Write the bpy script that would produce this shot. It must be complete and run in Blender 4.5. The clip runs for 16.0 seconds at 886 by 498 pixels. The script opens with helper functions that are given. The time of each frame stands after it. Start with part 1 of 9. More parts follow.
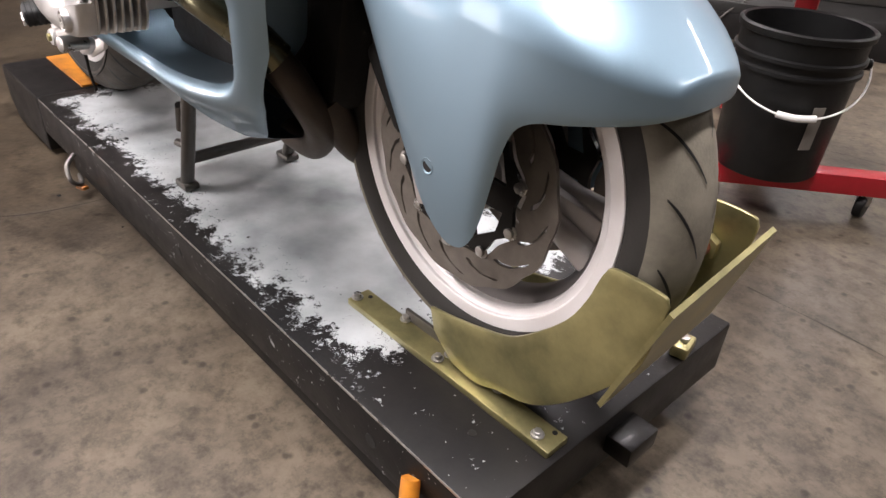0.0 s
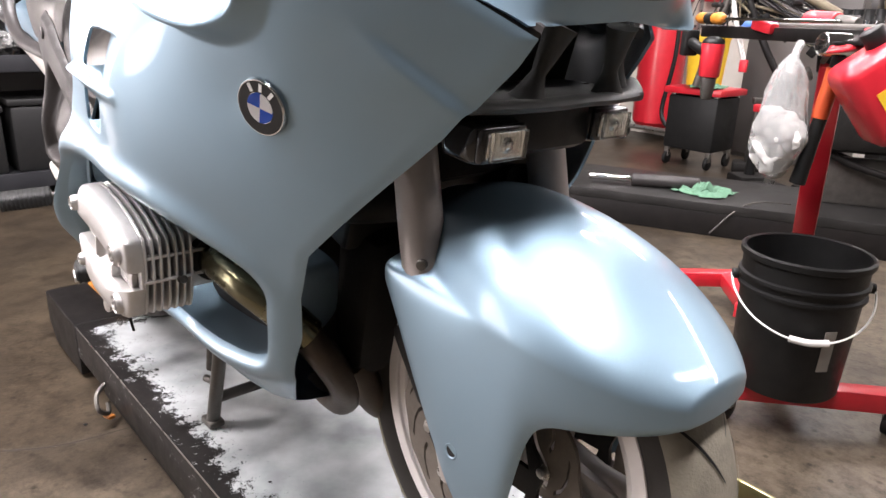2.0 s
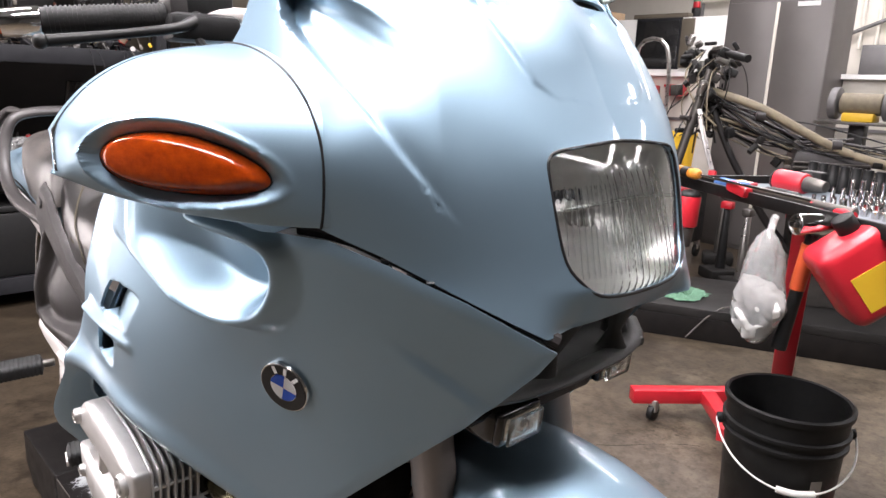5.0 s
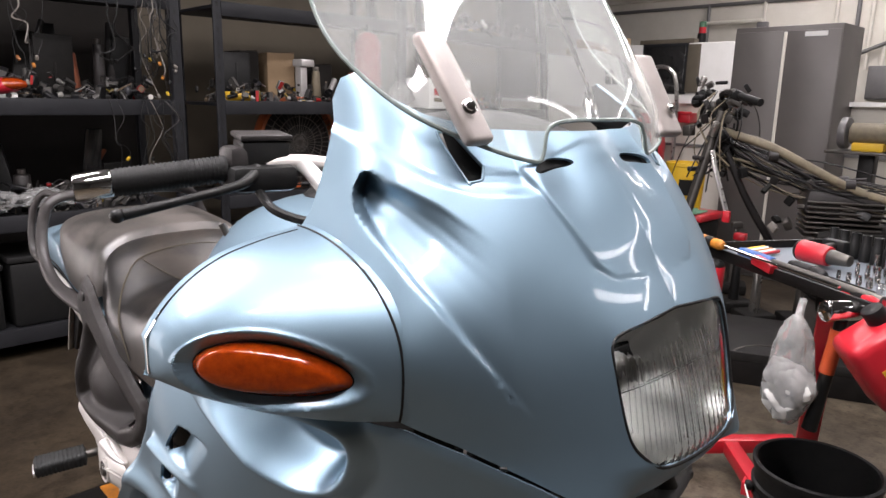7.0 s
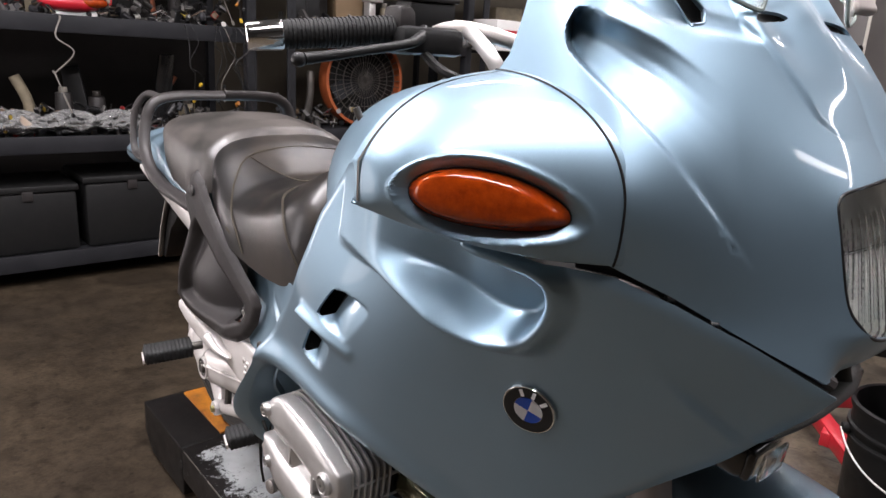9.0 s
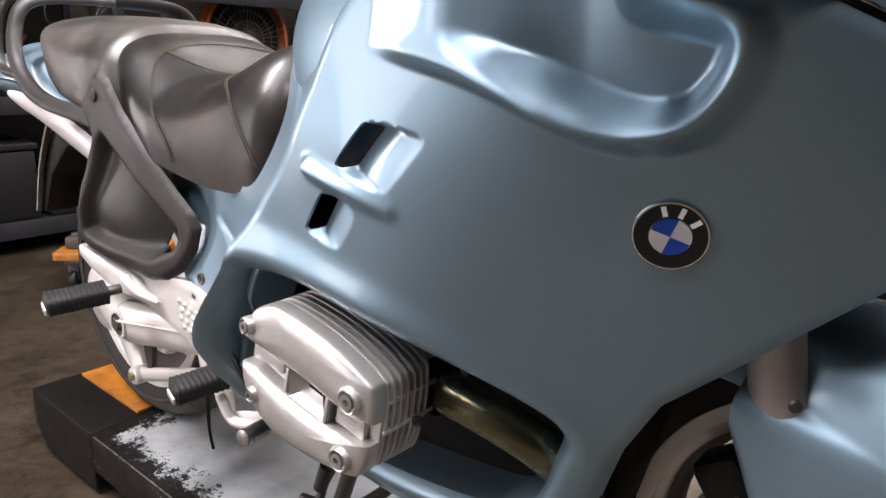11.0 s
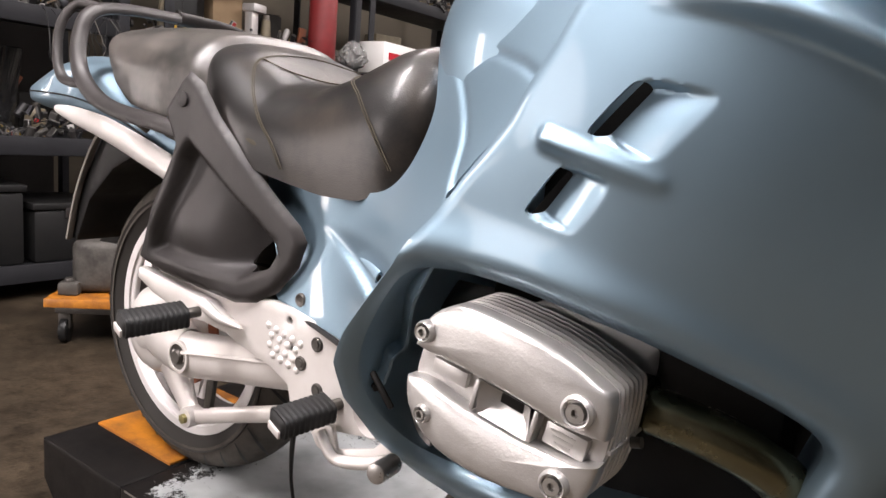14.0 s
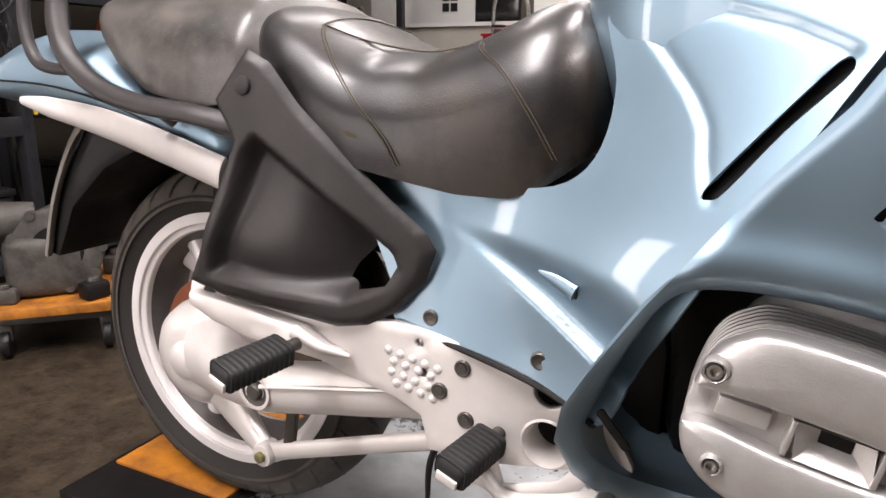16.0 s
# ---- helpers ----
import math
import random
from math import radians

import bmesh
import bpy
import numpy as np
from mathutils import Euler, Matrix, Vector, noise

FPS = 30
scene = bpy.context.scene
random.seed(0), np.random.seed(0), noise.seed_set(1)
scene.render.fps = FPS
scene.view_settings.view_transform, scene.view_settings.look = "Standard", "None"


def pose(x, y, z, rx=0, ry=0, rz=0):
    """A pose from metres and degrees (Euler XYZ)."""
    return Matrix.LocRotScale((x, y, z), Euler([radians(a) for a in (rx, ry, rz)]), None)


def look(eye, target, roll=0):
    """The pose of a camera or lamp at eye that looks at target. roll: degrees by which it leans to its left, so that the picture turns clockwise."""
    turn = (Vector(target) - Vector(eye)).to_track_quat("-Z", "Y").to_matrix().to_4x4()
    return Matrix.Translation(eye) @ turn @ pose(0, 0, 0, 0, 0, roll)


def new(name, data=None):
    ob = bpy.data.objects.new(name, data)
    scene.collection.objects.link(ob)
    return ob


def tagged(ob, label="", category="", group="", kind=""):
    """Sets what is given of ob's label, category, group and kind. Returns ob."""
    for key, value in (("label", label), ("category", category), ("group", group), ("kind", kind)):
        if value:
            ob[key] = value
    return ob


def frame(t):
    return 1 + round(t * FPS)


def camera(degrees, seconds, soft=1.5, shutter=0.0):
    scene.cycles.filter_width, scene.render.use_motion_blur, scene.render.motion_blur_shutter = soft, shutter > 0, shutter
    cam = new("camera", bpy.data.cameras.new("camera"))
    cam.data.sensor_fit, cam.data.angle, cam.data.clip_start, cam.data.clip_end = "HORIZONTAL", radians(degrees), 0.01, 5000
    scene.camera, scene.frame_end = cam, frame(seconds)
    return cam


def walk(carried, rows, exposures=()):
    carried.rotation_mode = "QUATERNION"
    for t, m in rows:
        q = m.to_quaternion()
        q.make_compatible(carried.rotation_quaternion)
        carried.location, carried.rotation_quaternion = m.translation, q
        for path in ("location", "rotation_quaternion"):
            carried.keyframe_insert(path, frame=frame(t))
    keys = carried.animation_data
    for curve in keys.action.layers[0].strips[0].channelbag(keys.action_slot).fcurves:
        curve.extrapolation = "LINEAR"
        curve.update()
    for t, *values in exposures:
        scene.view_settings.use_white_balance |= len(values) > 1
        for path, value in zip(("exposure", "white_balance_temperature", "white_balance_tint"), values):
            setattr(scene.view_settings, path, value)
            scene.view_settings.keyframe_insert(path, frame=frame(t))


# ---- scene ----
cam = camera(65.3, 16.0)
PATH = [
    (0, (0.965, -0.625, 0.880), (-0.182, 0.490, -0.145), 3.7),
    (0.5, (0.967, -0.627, 0.890), (-0.216, 0.500, -0.079), 4.3),
    (1, (0.956, -0.628, 0.921), (-0.274, 0.526, 0.046), 4.6),
    (1.5, (0.946, -0.630, 0.961), (-0.350, 0.547, 0.223), 4.1),
    (2, (0.944, -0.622, 1.015), (-0.399, 0.580, 0.414), 1.9),
    (2.5, (0.942, -0.615, 1.052), (-0.426, 0.597, 0.535), 1.8),
    (3, (0.934, -0.617, 1.089), (-0.442, 0.604, 0.614), 2.0),
    (3.5, (0.923, -0.615, 1.134), (-0.417, 0.658, 0.692), 2.1),
    (3.7, (0.918, -0.619, 1.149), (-0.416, 0.666, 0.725), 2.7),
    (5.8, (0.864, -0.657, 1.306), (-0.536, 0.694, 0.842), 1.7),
    (6, (0.861, -0.663, 1.325), (-0.55, 0.68, 0.87), 1.6),
    (6.5, (0.845, -0.675, 1.376), (-0.575, 0.663, 0.934), 1.2),
    (7, (0.829, -0.685, 1.41), (-0.584, 0.663, 0.981), 1.2),
    (7.5, (0.809, -0.7, 1.416), (-0.578, 0.678, 0.993), 0.7),
    (8, (0.778, -0.73, 1.376), (-0.603, 0.643, 0.92), 0.6),
    (8.5, (0.753, -0.775, 1.339), (-0.678, 0.536, 0.86), 0.6),
    (9, (0.721, -0.803, 1.286), (-0.737, 0.454, 0.744), 3.5),
    (9.5, (0.68, -0.799, 1.219), (-0.755, 0.463, 0.631), 4.1),
    (9.7, (0.655, -0.804, 1.183), (-0.741, 0.479, 0.547), 3.1),
    (11.8, (0.377, -0.825, 0.928), (-0.78, 0.727, 0.426), 3.0),
    (12, (0.359, -0.825, 0.875), (-0.843, 0.697, 0.387), 3.3),
    (12.5, (0.337, -0.823, 0.799), (-0.921, 0.687, 0.43), 1.5),
    (13, (0.313, -0.846, 0.792), (-0.964, 0.663, 0.484), 1.9),
    (13.5, (0.27, -0.88, 0.844), (-0.995, 0.641, 0.556), 2.7),
    (14, (0.222, -0.93, 0.935), (-0.913, 0.684, 0.61), 4.7),
    (14.5, (0.155, -0.968, 0.971), (-0.83, 0.734, 0.607), 3.7),
    (15, (0.036, -0.981, 0.967), (-0.889, 0.743, 0.554), 3.5),
    (15.5, (-0.065, -0.964, 0.973), (-0.899, 0.791, 0.497), 1.4),
    (16, (-0.158, -0.96, 0.977), (-1.013, 0.778, 0.48), 0.4),
]
walk(cam, [(t, look(eye, target, roll)) for t, eye, target, roll in PATH], [(t, e, k, 17) for t, e, k in ((0, 0.72, 6650), (1.5, 0.92, 6600), (3, 1.18, 6550), (3.7, 1.2, 6500), (5.8, 0.1, 6500), (7, -0.15, 6550), (8.5, -0.15, 6500), (9.7, -0.02, 6450), (11.8, 0.38, 6600), (12.5, 0.48, 6650), (13, 0.35, 6700), (14, 0.24, 6750), (15, 0.16, 6780), (16, 0.08, 6780))])
# ---- world and lights ----
H = 0.17          # the lift's top
world = bpy.data.worlds.new("workshop_world")
scene.world = world
world.use_nodes = True
world.node_tree.nodes["Background"].inputs[0].default_value = (0.95, 0.97, 1.0, 1)
world.node_tree.nodes["Background"].inputs[1].default_value = 1.2
LAMP_COLOUR = (1.0, 0.985, 0.985)
# ceiling fittings: x, y, turn, watts
LAMPS = ((0.95, -0.45, 90, 98), (-0.1, 1.3, 90, 85), (3.0, 3.0, 90, 30), (-1.1, -1.5, 90, 190), (-1.9, 2.3, 90, 40), (-1.0, 4.9, 0, 55), (2.4, 4.6, 0, 40), (-1.5, 7.2, 0, 52))
DOOR_Y0, DOOR_Y1, DOOR_Z, DOOR_W = -3.6, -1.5, 2.8, 290      # the open bay door in the west wall
SIDE_X0, SIDE_X1, SIDE_Z, SIDE_W = -3.4, -1.6, 2.4, 55      # the open door in the south wall


# ---- materials ----
def material(name, base=(0.5, 0.5, 0.5), rough=0.5, metal=0.0, coat=0.0, other=None, scale=8.0, amount=0.5,
             bump=0.0, bump_scale=120.0, rough_var=0.15, emit=0.0, spec=0.5, clear=0.0, ior=1.45, coat_rough=0.06):
    """Principled material with stains at one scale and grain at another."""
    m = bpy.data.materials.new(name)
    m.use_nodes = True
    t = m.node_tree
    p = t.nodes["Principled BSDF"]
    p.inputs["Roughness"].default_value, p.inputs["Metallic"].default_value = rough, metal
    p.inputs["Coat Weight"].default_value, p.inputs["Coat Roughness"].default_value = coat, coat_rough
    p.inputs["Specular IOR Level"].default_value = spec
    p.inputs["Transmission Weight"].default_value, p.inputs["IOR"].default_value = clear, ior
    co = t.nodes.new("ShaderNodeNewGeometry")
    n1 = t.nodes.new("ShaderNodeTexNoise")
    n1.inputs["Scale"].default_value, n1.inputs["Detail"].default_value, n1.inputs["Roughness"].default_value = scale, 6, 0.65
    n2 = t.nodes.new("ShaderNodeTexNoise")
    n2.inputs["Scale"].default_value, n2.inputs["Detail"].default_value = bump_scale, 3
    for n in (n1, n2):
        t.links.new(co.outputs["Position"], n.inputs["Vector"])
    if other is None:
        other = tuple(min(1, c * 0.8) for c in base)
    r = t.nodes.new("ShaderNodeValToRGB")
    r.color_ramp.elements[0].position, r.color_ramp.elements[1].position = 0.5 - 0.5 * (1 - amount * 0.8), 0.5 + 0.5 * (1 - amount * 0.8)
    r.color_ramp.elements[0].color, r.color_ramp.elements[1].color = (*other, 1), (*base, 1)
    t.links.new(n1.outputs["Fac"], r.inputs["Fac"])
    t.links.new(r.outputs["Color"], p.inputs["Base Color"])
    if rough_var:
        q = t.nodes.new("ShaderNodeMapRange")
        q.inputs["To Min"].default_value, q.inputs["To Max"].default_value = max(0.02, rough - rough_var), min(1, rough + rough_var)
        t.links.new(n1.outputs["Fac"], q.inputs["Value"])
        t.links.new(q.outputs["Result"], p.inputs["Roughness"])
    if bump:
        b = t.nodes.new("ShaderNodeBump")
        b.inputs["Strength"].default_value, b.inputs["Distance"].default_value = bump, 0.002
        t.links.new(n2.outputs["Fac"], b.inputs["Height"])
        t.links.new(b.outputs["Normal"], p.inputs["Normal"])
    if emit:
        p.inputs["Emission Color"].default_value, p.inputs["Emission Strength"].default_value = (*base, 1), emit
    return m


paint = material("metallic_blue_paint", (0.228, 0.330, 0.405), 0.46, 0.82, 0.5, (0.216, 0.312, 0.385), 30, 0.3, 0.02, 900, 0.03, coat_rough=0.045)
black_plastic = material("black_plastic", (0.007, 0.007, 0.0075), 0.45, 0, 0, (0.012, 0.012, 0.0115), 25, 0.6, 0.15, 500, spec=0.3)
grey_plastic = material("faded_black_plastic", (0.016, 0.0145, 0.0145), 0.42, 0, 0, (0.034, 0.030, 0.029), 12, 0.6, 0.2, 700, spec=0.4)
chin_plastic = material("dusty_chin_plastic", (0.030, 0.031, 0.030), 0.5, 0, 0, (0.045, 0.046, 0.044), 14, 0.6, 0.15, 500, spec=0.35)
rubber = material("tyre_rubber", (0.034, 0.031, 0.028), 0.75, 0, 0, (0.028, 0.0255, 0.023), 20, 0.7, 0.25, 300, spec=0.3)
tread_rubber = material("worn_tread_rubber", (0.125, 0.113, 0.09), 0.8, 0, 0, (0.21, 0.19, 0.15), 14, 0.8, 0.3, 300, spec=0.3)
rear_tread = material("rear_tread_rubber", (0.055, 0.048, 0.042), 0.75, 0, 0, (0.09, 0.078, 0.066), 25, 0.7, 0.3, 300, spec=0.3)
leather = material("black_vinyl", (0.0065, 0.0058, 0.0056), 0.36, 0, 0.3, (0.030, 0.0245, 0.020), 6.5, 1.05, 0.25, 420, 0.14, spec=0.4, coat_rough=0.2)
silver = material("silver_alloy", (0.62, 0.61, 0.60), 0.38, 0.55, 0.1, (0.5, 0.48, 0.46), 18, 0.5, 0.1, 300)
silver_paint = material("silver_frame_paint", (0.72, 0.69, 0.67), 0.4, 0.25, 0.3, (0.62, 0.58, 0.55), 14, 0.5, 0.08, 300)
rim_silver = material("wheel_silver", (0.84, 0.81, 0.80), 0.36, 0.15, 0.2, (0.74, 0.70, 0.69), 16, 0.5, 0.06, 300, spec=0.5)
steel = material("bare_steel", (0.5, 0.49, 0.47), 0.3, 0.9, 0, (0.36, 0.34, 0.32), 30, 0.5, 0.1, 300)
dark_steel = material("dark_steel", (0.12, 0.11, 0.1), 0.42, 0.7, 0, (0.07, 0.065, 0.06), 20, 0.6, 0.2, 200)
lamp_bowl = material("lamp_reflector", (0.82, 0.81, 0.78), 0.30, 0.7, 0, (0.7, 0.69, 0.66), 30, 0.5, 0, 100, 0.06)
dusty_alloy = material("brake_dusted_alloy", (0.17, 0.155, 0.15), 0.5, 0.3, 0, (0.10, 0.09, 0.085), 14, 0.7, 0.1, 200)
chrome = material("polished_chrome", (0.8, 0.79, 0.77), 0.12, 1.0, 0, None, 20, 0.3, 0, 100, 0.05)
zinc = material("yellow_zinc_plate", (0.33, 0.29, 0.135), 0.36, 0.7, 0, (0.17, 0.155, 0.075), 9, 0.9, 0.1, 200, 0.12)
pipe_metal = material("header_pipe_steel", (0.20, 0.185, 0.115), 0.25, 0.9, 0, (0.12, 0.11, 0.065), 16, 0.7, 0.1, 200)
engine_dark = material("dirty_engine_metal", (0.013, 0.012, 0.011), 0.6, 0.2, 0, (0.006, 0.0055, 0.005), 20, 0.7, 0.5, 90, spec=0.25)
red_paint = material("red_enamel", (0.52, 0.018, 0.03), 0.35, 0, 0.3, (0.4, 0.012, 0.02), 12, 0.5, 0.05, 200)
dull_red = material("dusty_red_paint", (0.20, 0.016, 0.018), 0.55, 0, 0, (0.12, 0.012, 0.012), 12, 0.6, 0.05, 200)
orange_paint = material("orange_enamel", (0.50, 0.185, 0.016), 0.5, 0, 0.1, (0.20, 0.07, 0.015), 12, 0.9, 0.1, 200)
black_paint = material("black_enamel", (0.0055, 0.005, 0.005), 0.42, 0, 0.05, (0.012, 0.0105, 0.0098), 14, 0.7, 0.1, 200, spec=0.2)
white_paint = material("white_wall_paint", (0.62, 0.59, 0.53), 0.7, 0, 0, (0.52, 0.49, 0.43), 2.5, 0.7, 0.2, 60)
plain_white = material("white_plastic", (0.8, 0.79, 0.77), 0.5, 0, 0, (0.72, 0.71, 0.68), 8, 0.5)
grey_metal = material("grey_sheet_metal", (0.17, 0.165, 0.165), 0.42, 0.3, 0, (0.13, 0.125, 0.125), 5, 0.5, 0.05, 100)
shelf_metal = material("charcoal_shelf_steel", (0.022, 0.0225, 0.025), 0.5, 0.0, 0, (0.013, 0.0133, 0.0155), 8, 0.6, 0.05, 100, spec=0.22)
cardboard = material("cardboard", (0.36, 0.25, 0.15), 0.85, 0, 0, (0.28, 0.19, 0.11), 9, 0.6, 0.1, 150)
yellow_plastic = material("yellow_plastic", (0.7, 0.45, 0.03), 0.45, 0, 0, (0.6, 0.36, 0.02), 9, 0.5)
green_cloth = material("green_cloth", (0.12, 0.24, 0.16), 0.95, 0, 0, (0.07, 0.16, 0.1), 40, 0.7, 0.5, 300)
blue_plastic = material("blue_plastic", (0.05, 0.12, 0.32), 0.5)
brown_plastic = material("tan_frame_paint", (0.21, 0.175, 0.115), 0.6, 0, 0, (0.12, 0.10, 0.07), 20, 0.7)
ceiling_mat = material("ceiling_board", (0.16, 0.16, 0.155), 0.9)
dark_wall = material("dark_wall_low_bounce", (0.062, 0.058, 0.054), 0.8, 0, 0, (0.04, 0.038, 0.036), 2.5, 0.7, 0.2, 60)
amber = material("amber_lens", (0.42, 0.056, 0.003), 0.14, 0, 0.5, (0.22, 0.022, 0.0015), 75, 0.75, 0.55, 110, 0.05)
glass = material("clear_lens", (0.95, 0.97, 0.97), 0.03, 0, 0, (0.95, 0.97, 0.97), 8, 0.5, 0.0, 100, 0.0, clear=1.0, ior=1.3)
screen_mat = material("windscreen_plastic", (0.88, 0.90, 0.88), 0.02, 0, 0, (0.84, 0.86, 0.84), 8, 0.5, 0.0, 100, 0.0, clear=0.88, ior=1.45)
lamp_glow = material("lamp_tube", (1.0, 0.97, 0.93), 0.5, emit=5.0)
bag_mat = material("clear_bag_plastic", (0.7, 0.7, 0.69), 0.12, 0, 0, (0.6, 0.6, 0.59), 30, 0.5, 0.6, 60, 0.06, clear=0.72, ior=1.3)
cabinet_grey = material("brown_grey_cabinet_paint", (0.115, 0.105, 0.10), 0.38, 0.2, 0, (0.095, 0.086, 0.082), 4, 0.6, 0.04, 100)
beige_wall = material("beige_wall_board", (0.125, 0.105, 0.078), 0.8, 0, 0, (0.09, 0.075, 0.055), 2.5, 0.7, 0.1, 60)
edge_grey = material("dusty_beige_plastic", (0.22, 0.20, 0.175), 0.55, 0, 0, (0.15, 0.135, 0.12), 20, 0.6, 0.1, 200)
red_orange = material("red_orange_plastic", (0.50, 0.075, 0.02), 0.45, 0, 0.1, (0.35, 0.05, 0.015), 14, 0.6, 0.1, 200)
fan_orange = material("faded_orange_paint", (0.40, 0.10, 0.03), 0.5, 0, 0, (0.25, 0.06, 0.02), 12, 0.7)
blue_enamel = material("blue_enamel", (0.02, 0.10, 0.55), 0.25, 0, 0.5)
white_enamel = material("white_enamel", (0.8, 0.8, 0.8), 0.25, 0, 0.5)


tray_mat = material("tray_steel", (0.20, 0.23, 0.26), 0.4, 0.4, 0, (0.13, 0.15, 0.17), 14, 0.6, 0.1, 200)
lift2_mat = material("dusty_black_lift", (0.022, 0.021, 0.02), 0.5, 0.1, 0, (0.008, 0.0075, 0.007), 7, 0.7, 0.1, 160, spec=0.3)
dark_board = material("dark_boarding", (0.016, 0.015, 0.014), 0.85, 0, 0, (0.024, 0.021, 0.019), 3, 0.6, spec=0.2)
black_gloss = material("black_gloss_plastic", (0.012, 0.012, 0.013), 0.16, 0, 0.4, (0.02, 0.02, 0.02), 20, 0.4)
disc_steel = material("worn_disc_steel", (0.20, 0.175, 0.15), 0.5, 0.45, 0, (0.12, 0.105, 0.09), 40, 0.6, 0.15, 200)
peg_rubber = material("peg_rubber", (0.010, 0.010, 0.010), 0.6, 0, 0, (0.018, 0.018, 0.018), 30, 0.6, 0.2, 300, spec=0.3)
silver_cover = material("cover_silver_paint", (0.57, 0.56, 0.55), 0.34, 0.65, 0.15, (0.44, 0.425, 0.41), 22, 0.6, 0.14, 500)
fork_alloy = material("fork_alloy", (0.40, 0.36, 0.34), 0.45, 0.4, 0, (0.3, 0.27, 0.25), 20, 0.5, 0.1, 200)
faded_vinyl = material("faded_vinyl", (0.085, 0.075, 0.068), 0.40, 0, 0.3, (0.020, 0.019, 0.017), 7, 1.0, 0.3, 420, 0.16, spec=0.5, coat_rough=0.22)
thread = material("grey_thread", (0.075, 0.064, 0.045), 0.9, 0, 0, (0.045, 0.038, 0.028), 60, 0.6, spec=0.2)
copper = material("rusty_steel", (0.30, 0.10, 0.05), 0.5, 0.6, 0, (0.2, 0.07, 0.04), 60, 0.7)
collector_metal = material("brown_exhaust_steel", (0.075, 0.058, 0.045), 0.5, 0.6, 0, (0.05, 0.04, 0.032), 18, 0.7, 0.2, 160)
edge_plastic = material("screen_edge", (0.20, 0.235, 0.22), 0.25, 0, 0, (0.14, 0.165, 0.155), 20, 0.4)


def concrete():
    m = material("stained_concrete", (0.128, 0.104, 0.074), 0.42, 0, 0, (0.052, 0.044, 0.036), 2.2, 0.75, 0.35, 70, 0.18, spec=0.3)
    t = m.node_tree
    p = t.nodes["Principled BSDF"]
    ramp = [n for n in t.nodes if n.type == "VALTORGB"][0]
    geo = [n for n in t.nodes if n.type == "NEW_GEOMETRY"][0]
    n3 = t.nodes.new("ShaderNodeTexNoise")
    n3.inputs["Scale"].default_value, n3.inputs["Detail"].default_value, n3.inputs["Roughness"].default_value = 11, 8, 0.75
    r3 = t.nodes.new("ShaderNodeValToRGB")
    r3.color_ramp.elements[0].position, r3.color_ramp.elements[1].position = 0.36, 0.58
    r3.color_ramp.elements[0].color, r3.color_ramp.elements[1].color = (0.45, 0.42, 0.4, 1), (1.12, 1.1, 1.08, 1)
    v = t.nodes.new("ShaderNodeTexVoronoi")
    v.inputs["Scale"].default_value, v.inputs["Randomness"].default_value = 5.5, 1.0
    rv = t.nodes.new("ShaderNodeValToRGB")
    rv.color_ramp.elements[0].position, rv.color_ramp.elements[1].position = 0.03, 0.09
    rv.color_ramp.elements[0].color, rv.color_ramp.elements[1].color = (0.3, 0.28, 0.26, 1), (1, 1, 1, 1)
    n5 = t.nodes.new("ShaderNodeTexNoise")
    n5.inputs["Scale"].default_value, n5.inputs["Detail"].default_value, n5.inputs["Roughness"].default_value = 26, 8, 0.75
    r5 = t.nodes.new("ShaderNodeValToRGB")
    r5.color_ramp.elements[0].position, r5.color_ramp.elements[1].position = 0.34, 0.52
    r5.color_ramp.elements[0].color, r5.color_ramp.elements[1].color = (0.35, 0.33, 0.32, 1), (1.05, 1.05, 1.05, 1)
    v6 = t.nodes.new("ShaderNodeTexVoronoi")
    v6.inputs["Scale"].default_value, v6.inputs["Randomness"].default_value = 17, 1.0
    r6 = t.nodes.new("ShaderNodeValToRGB")
    r6.color_ramp.elements[0].position, r6.color_ramp.elements[1].position = 0.07, 0.16
    r6.color_ramp.elements[0].color, r6.color_ramp.elements[1].color = (0.28, 0.26, 0.25, 1), (1, 1, 1, 1)
    t.links.new(n5.outputs["Fac"], r5.inputs["Fac"])
    t.links.new(v6.outputs["Distance"], r6.inputs["Fac"])
    for n in (n3, v, n5, v6):
        t.links.new(geo.outputs["Position"], n.inputs["Vector"])
    # shade put into the colour: concrete darkens towards the rear, with a ragged border
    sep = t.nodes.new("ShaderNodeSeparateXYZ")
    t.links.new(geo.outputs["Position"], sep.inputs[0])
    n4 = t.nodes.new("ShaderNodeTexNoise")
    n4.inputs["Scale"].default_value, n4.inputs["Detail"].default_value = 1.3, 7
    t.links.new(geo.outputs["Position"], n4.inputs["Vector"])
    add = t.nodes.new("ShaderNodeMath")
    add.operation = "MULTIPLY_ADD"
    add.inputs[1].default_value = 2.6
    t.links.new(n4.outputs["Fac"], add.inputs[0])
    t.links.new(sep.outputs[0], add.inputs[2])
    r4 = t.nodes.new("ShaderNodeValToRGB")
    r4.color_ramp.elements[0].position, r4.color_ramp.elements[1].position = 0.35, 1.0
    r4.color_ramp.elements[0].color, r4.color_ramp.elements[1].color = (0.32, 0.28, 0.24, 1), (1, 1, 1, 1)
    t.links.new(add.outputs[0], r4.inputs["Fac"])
    t.links.new(n3.outputs["Fac"], r3.inputs["Fac"])
    t.links.new(v.outputs["Distance"], rv.inputs["Fac"])
    last = ramp.outputs["Color"]
